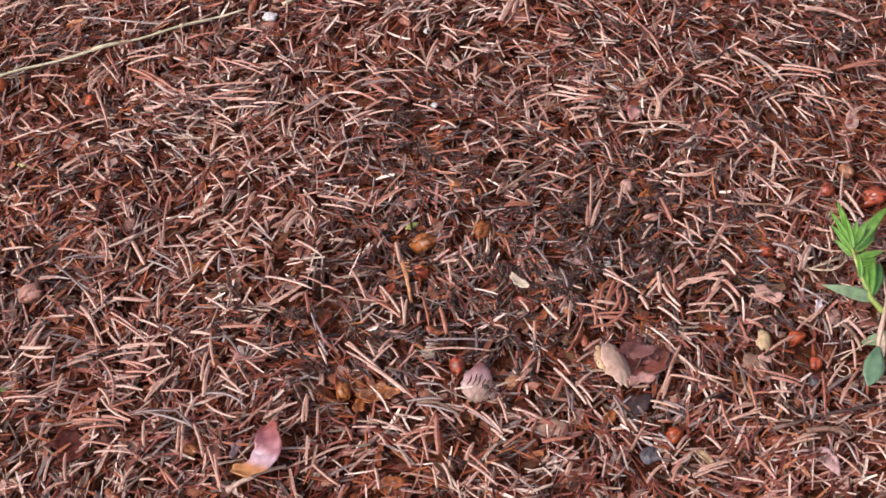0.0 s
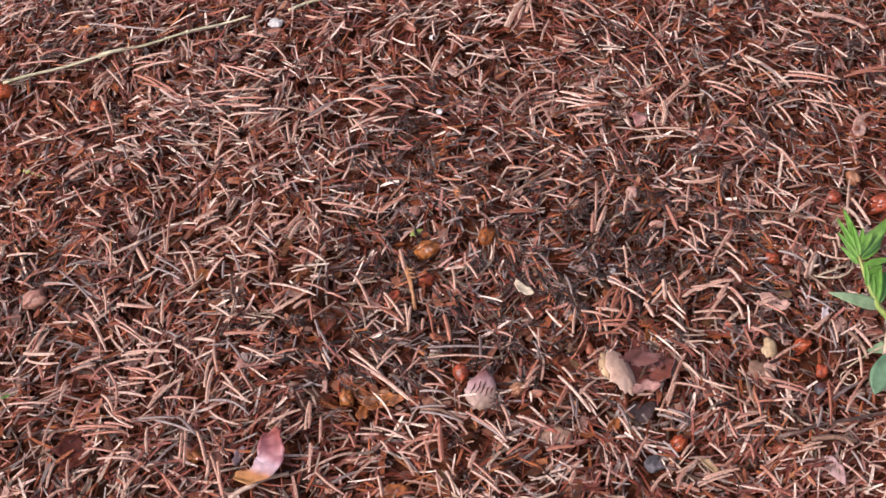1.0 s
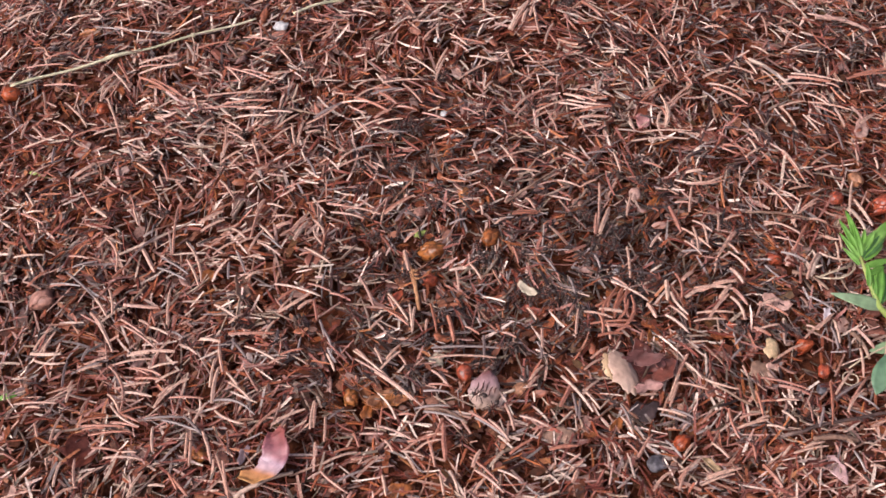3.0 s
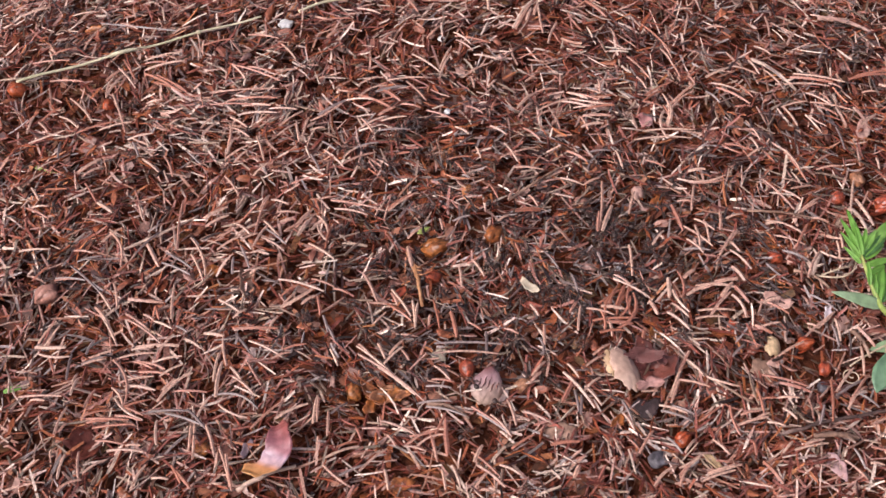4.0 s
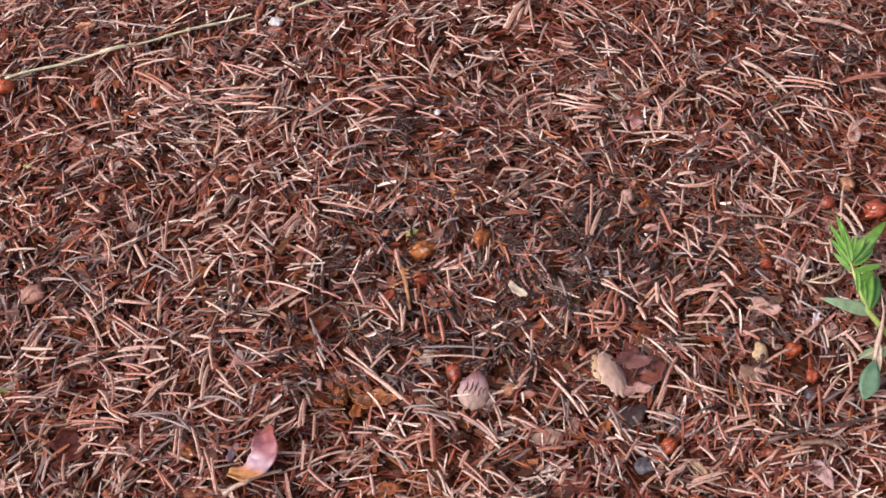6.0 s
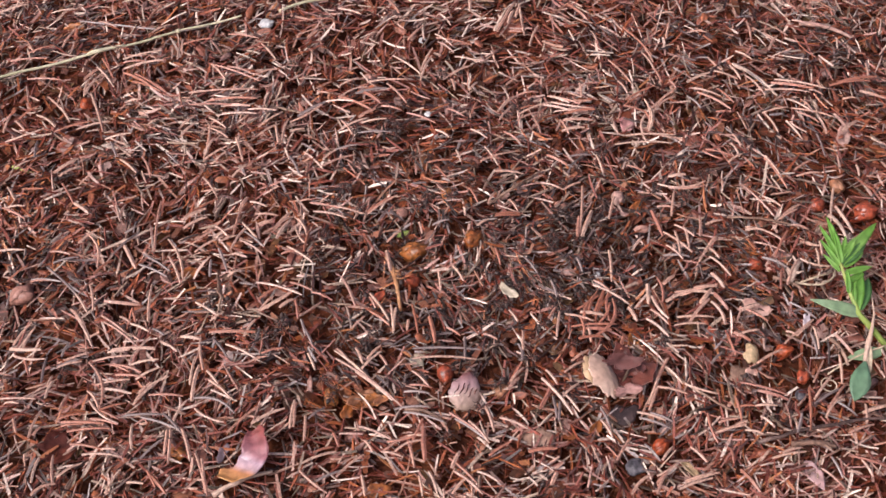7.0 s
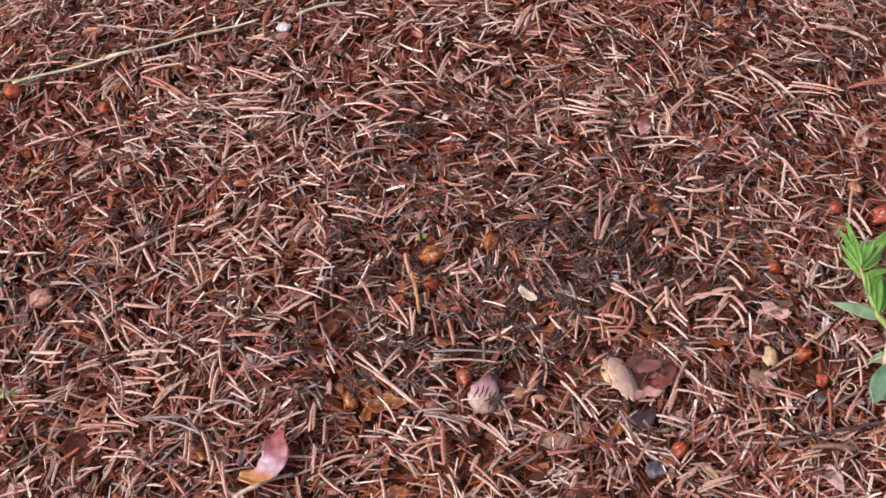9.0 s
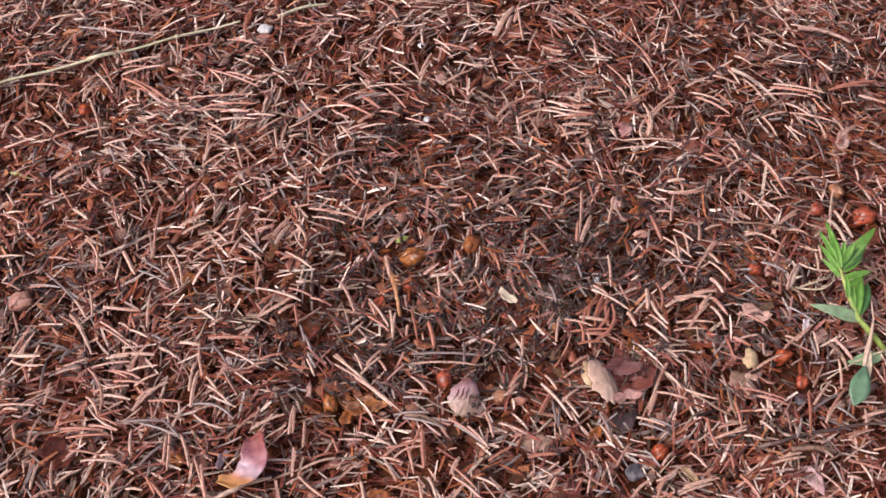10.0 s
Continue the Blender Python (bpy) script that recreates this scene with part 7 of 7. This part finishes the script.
def tendril():
    """A dry root hair that ends in a small coil."""
    a, b = Vector((0.2184, -0.0576, -0.0013)), Vector((0.1885, -0.0718, -0.0039))
    c = Vector((0.1886, -0.0779, -0.0047))
    ob = tagged(new("dry_tendril"), "thin cream tendril ending in a small coil", "tendril")
    ob.matrix_basis = Matrix.Translation(b)
    part("strand", tube(bmesh.new(), [a.lerp(b, k / 8) - b + Vector((0, 0.0016 * math.sin(k * 0.4), 0)) for k in range(9)], [0.00045] * 9, 6), M_ROOT, ob)
    coil = [c - b + Vector((math.cos(k * 0.5 + 1.6), math.sin(k * 0.5 + 1.6), 0)) * (0.0046 - 0.00018 * k) + Vector((0, 0, 0.0001 * k)) for k in range(20)]
    part("coil", tube(bmesh.new(), coil, [0.00032] * 20, 6), M_ROOT, ob)


tendril()

# ---- bark scraps that can be told apart ----
M_SCRAPS = material("bark_scrap_piece", [(0.12, 0.038, 0.024), (0.24, 0.070, 0.036), (0.31, 0.100, 0.042), (0.15, 0.075, 0.065), (0.40, 0.22, 0.17), (0.29, 0.080, 0.036)], 0.5, 600, 0.6, 0.4, "object", 0.5, 0, 0.35)


def lay_scraps():
    r = random.Random(33)
    shapes = []
    for k in range(12):
        ob = part("bark_scrap", plate(r.uniform(0.003, 0.0065), r.uniform(0.006, 0.012), 0.0006, r.uniform(-0.3, 0.3), r.uniform(-0.15, 0.15), 0.25, 70 + k, r.uniform(0.1, 0.7), 4, 3), M_SCRAPS, GROUND)
        shapes.append(ob.data)
        ob.matrix_basis = resting(r.uniform(-0.2, 0.2), r.uniform(-0.13, 0.2), 0.006, r.gauss(0, 22), r.gauss(0, 18), r.uniform(0, 360))
    for k in range(288):
        ob = new("bark_scrap", shapes[k % 12])
        ob.parent = GROUND
        ob.matrix_basis = resting(r.uniform(-0.27, 0.27), r.uniform(-0.17, 0.25), r.uniform(0.003, 0.0075), r.gauss(0, 22), r.gauss(0, 18), r.uniform(0, 360))


lay_scraps()

# ---- ants ----
ANT_SIZE = 1.02
ANT_STEP = 0.0016  # height of an ant's waist over its feet


def build_ant():
    """One wood ant, facing +x, its feet at z = 0."""
    ob = tagged(new("ant"), "black and red-brown wood ant walking on the nest", "ant", "ants on the nest")
    z = ANT_STEP
    head = part("head", ovoid(0.00085, 0.00078, 0.00062, 0.08, 1, 2, (0.0024, 0, z + 0.0001)), M_ANT_DARK, ob)
    for s in (-1, 1):
        part("mandible", tube(bmesh.new(), [(0.0030, s * 0.0004, z - 0.0001), (0.0036, s * 0.00035, z - 0.0002), (0.0038, s * 0.00006, z - 0.0003)], [0.00018, 0.00015, 0.00005], 6), M_ANT_RED, head)
        part("antenna", tube(bmesh.new(), [(0.0029, s * 0.0003, z + 0.0003), (0.0034, s * 0.0012, z + 0.0009), (0.0047, s * 0.0016, z + 0.0003)], [0.00011, 0.00011, 0.00014], 5), M_ANT_DARK, head)
    bm = ovoid(0.00095, 0.00062, 0.00062, 0.05, 2, 2, (0.0010, 0, z + 0.0002))
    ovoid(0.00075, 0.0005, 0.00052, 0.05, 3, 2, (-0.0002, 0, z + 0.0001), bm)
    ovoid(0.00028, 0.00032, 0.00045, 0.05, 4, 1, (-0.0011, 0, z + 0.0001), bm)
    part("thorax", bm, M_ANT_RED, ob)
    part("gaster", ovoid(0.0015, 0.0011, 0.00105, 0.05, 5, 2, (-0.0026, 0, z + 0.0003)), M_ANT_DARK, ob)
    for i, (x, ahead) in enumerate(((0.0013, 0.0016), (0.0006, -0.0002), (-0.0001, -0.0022))):
        for s in (-1, 1):
            pts = [(0, 0, 0), (ahead * 0.5, s * 0.0014, 0.0009), (ahead * 0.85, s * 0.0023, -0.0004), (ahead * 1.15, s * 0.0029, -z + 0.0001)]
            part("leg", tube(bmesh.new(), pts, [0.0002, 0.00024, 0.00018, 0.00009], 5), M_ANT_DARK, ob, place=pose(x, s * 0.0004, z))
    for o in ob.children_recursive:
        o.data.transform(Matrix.Scale(ANT_SIZE, 4))
        o.location *= ANT_SIZE
    return ob


HUBS = (
    (0.0514, -0.0111, 0.032, 15),
    (0.0784, -0.0081, 0.030, 8),
    (0.0920, -0.0161, 0.035, 8),
    (-0.0178, 0.0147, 0.045, 14),
    (-0.0382, -0.0522, 0.035, 10),
    (0.0322, -0.0555, 0.045, 12),
    (0.1150, 0.0162, 0.045, 12),
    (0.0202, 0.0675, 0.06, 12),
    (-0.0552, 0.0716, 0.07, 8),
    (0.0924, 0.1113, 0.08, 8),
    (-0.1189, -0.0397, 0.07, 6),
    (0.1130, -0.0601, 0.06, 8),
    (-0.1622, 0.0745, 0.06, 4),
    (-0.0205, -0.1146, 0.08, 6),
)


def ant_ways():
    """For each ant its hub, start and a seeded wander: rows of seconds, x, y, heading."""
    r = random.Random(21)
    ways = []
    for cx, cy, reach, count in HUBS:
        for _ in range(count):
            a, d = r.uniform(0, 6.283), reach * math.sqrt(r.random())
            x, y, head = cx + d * math.cos(a), cy + d * math.sin(a), r.uniform(-3.14, 3.14)
            pace = r.choice((0.0, 0.0008, 0.003, 0.006, 0.010))
            rows = []
            for k in range(21):
                rows.append((k * 0.5, x, y, head))
                turn = r.gauss(0, 0.45 if pace > 0.002 else 0.25)
                if math.hypot(x - cx, y - cy) > reach:
                    home = math.atan2(cy - y, cx - x) - head
                    turn = 0.9 * math.sin(home) if math.cos(home) > 0 else math.copysign(0.9, math.sin(home))
                head += max(-1.2, min(1.2, turn))
                go = pace * 0.5 * r.uniform(0.4, 1.3)
                x, y = x + go * math.cos(head), y + go * math.sin(head)
            ways.append((pace, rows))
    return ways


def ant_pose(x, y, head):
    e = 0.003
    cx, cy = math.cos(head), math.sin(head)
    rise = float(ground_z(x + e * cx, y + e * cy) - ground_z(x - e * cx, y - e * cy)) / (2 * e)
    return pose(x, y, float(ground_z(x, y)) + 0.0085, 0, -math.degrees(math.atan(rise)), math.degrees(head))


WAYS = ant_ways()
first_ant = build_ant()
ANTS = [first_ant] + [copy_thing(first_ant, Matrix()) for _ in WAYS[1:]]


def motions():
    """The ants wander over the nest; those that walk swing their legs."""
    for n, (ant, (pace, rows)) in enumerate(zip(ANTS, WAYS)):
        walk(ant, [(t, ant_pose(x, y, head)) for t, x, y, head in rows])
        if pace < 0.002:
            continue
        beat = 0.4 if pace < 0.008 else 0.3
        for i, leg in enumerate(c for c in ant.children if c.name.startswith("leg")):
            home, phase = leg.matrix_basis.copy(), 1 if (i // 2 + i) % 2 else -1
            count = round(10 / beat)
            walk(leg, [(10 * k / count, home @ pose(0, 0, 0, 0, 0, phase * (16 if k % 2 else -16))) for k in range(count + 1)])


motions()
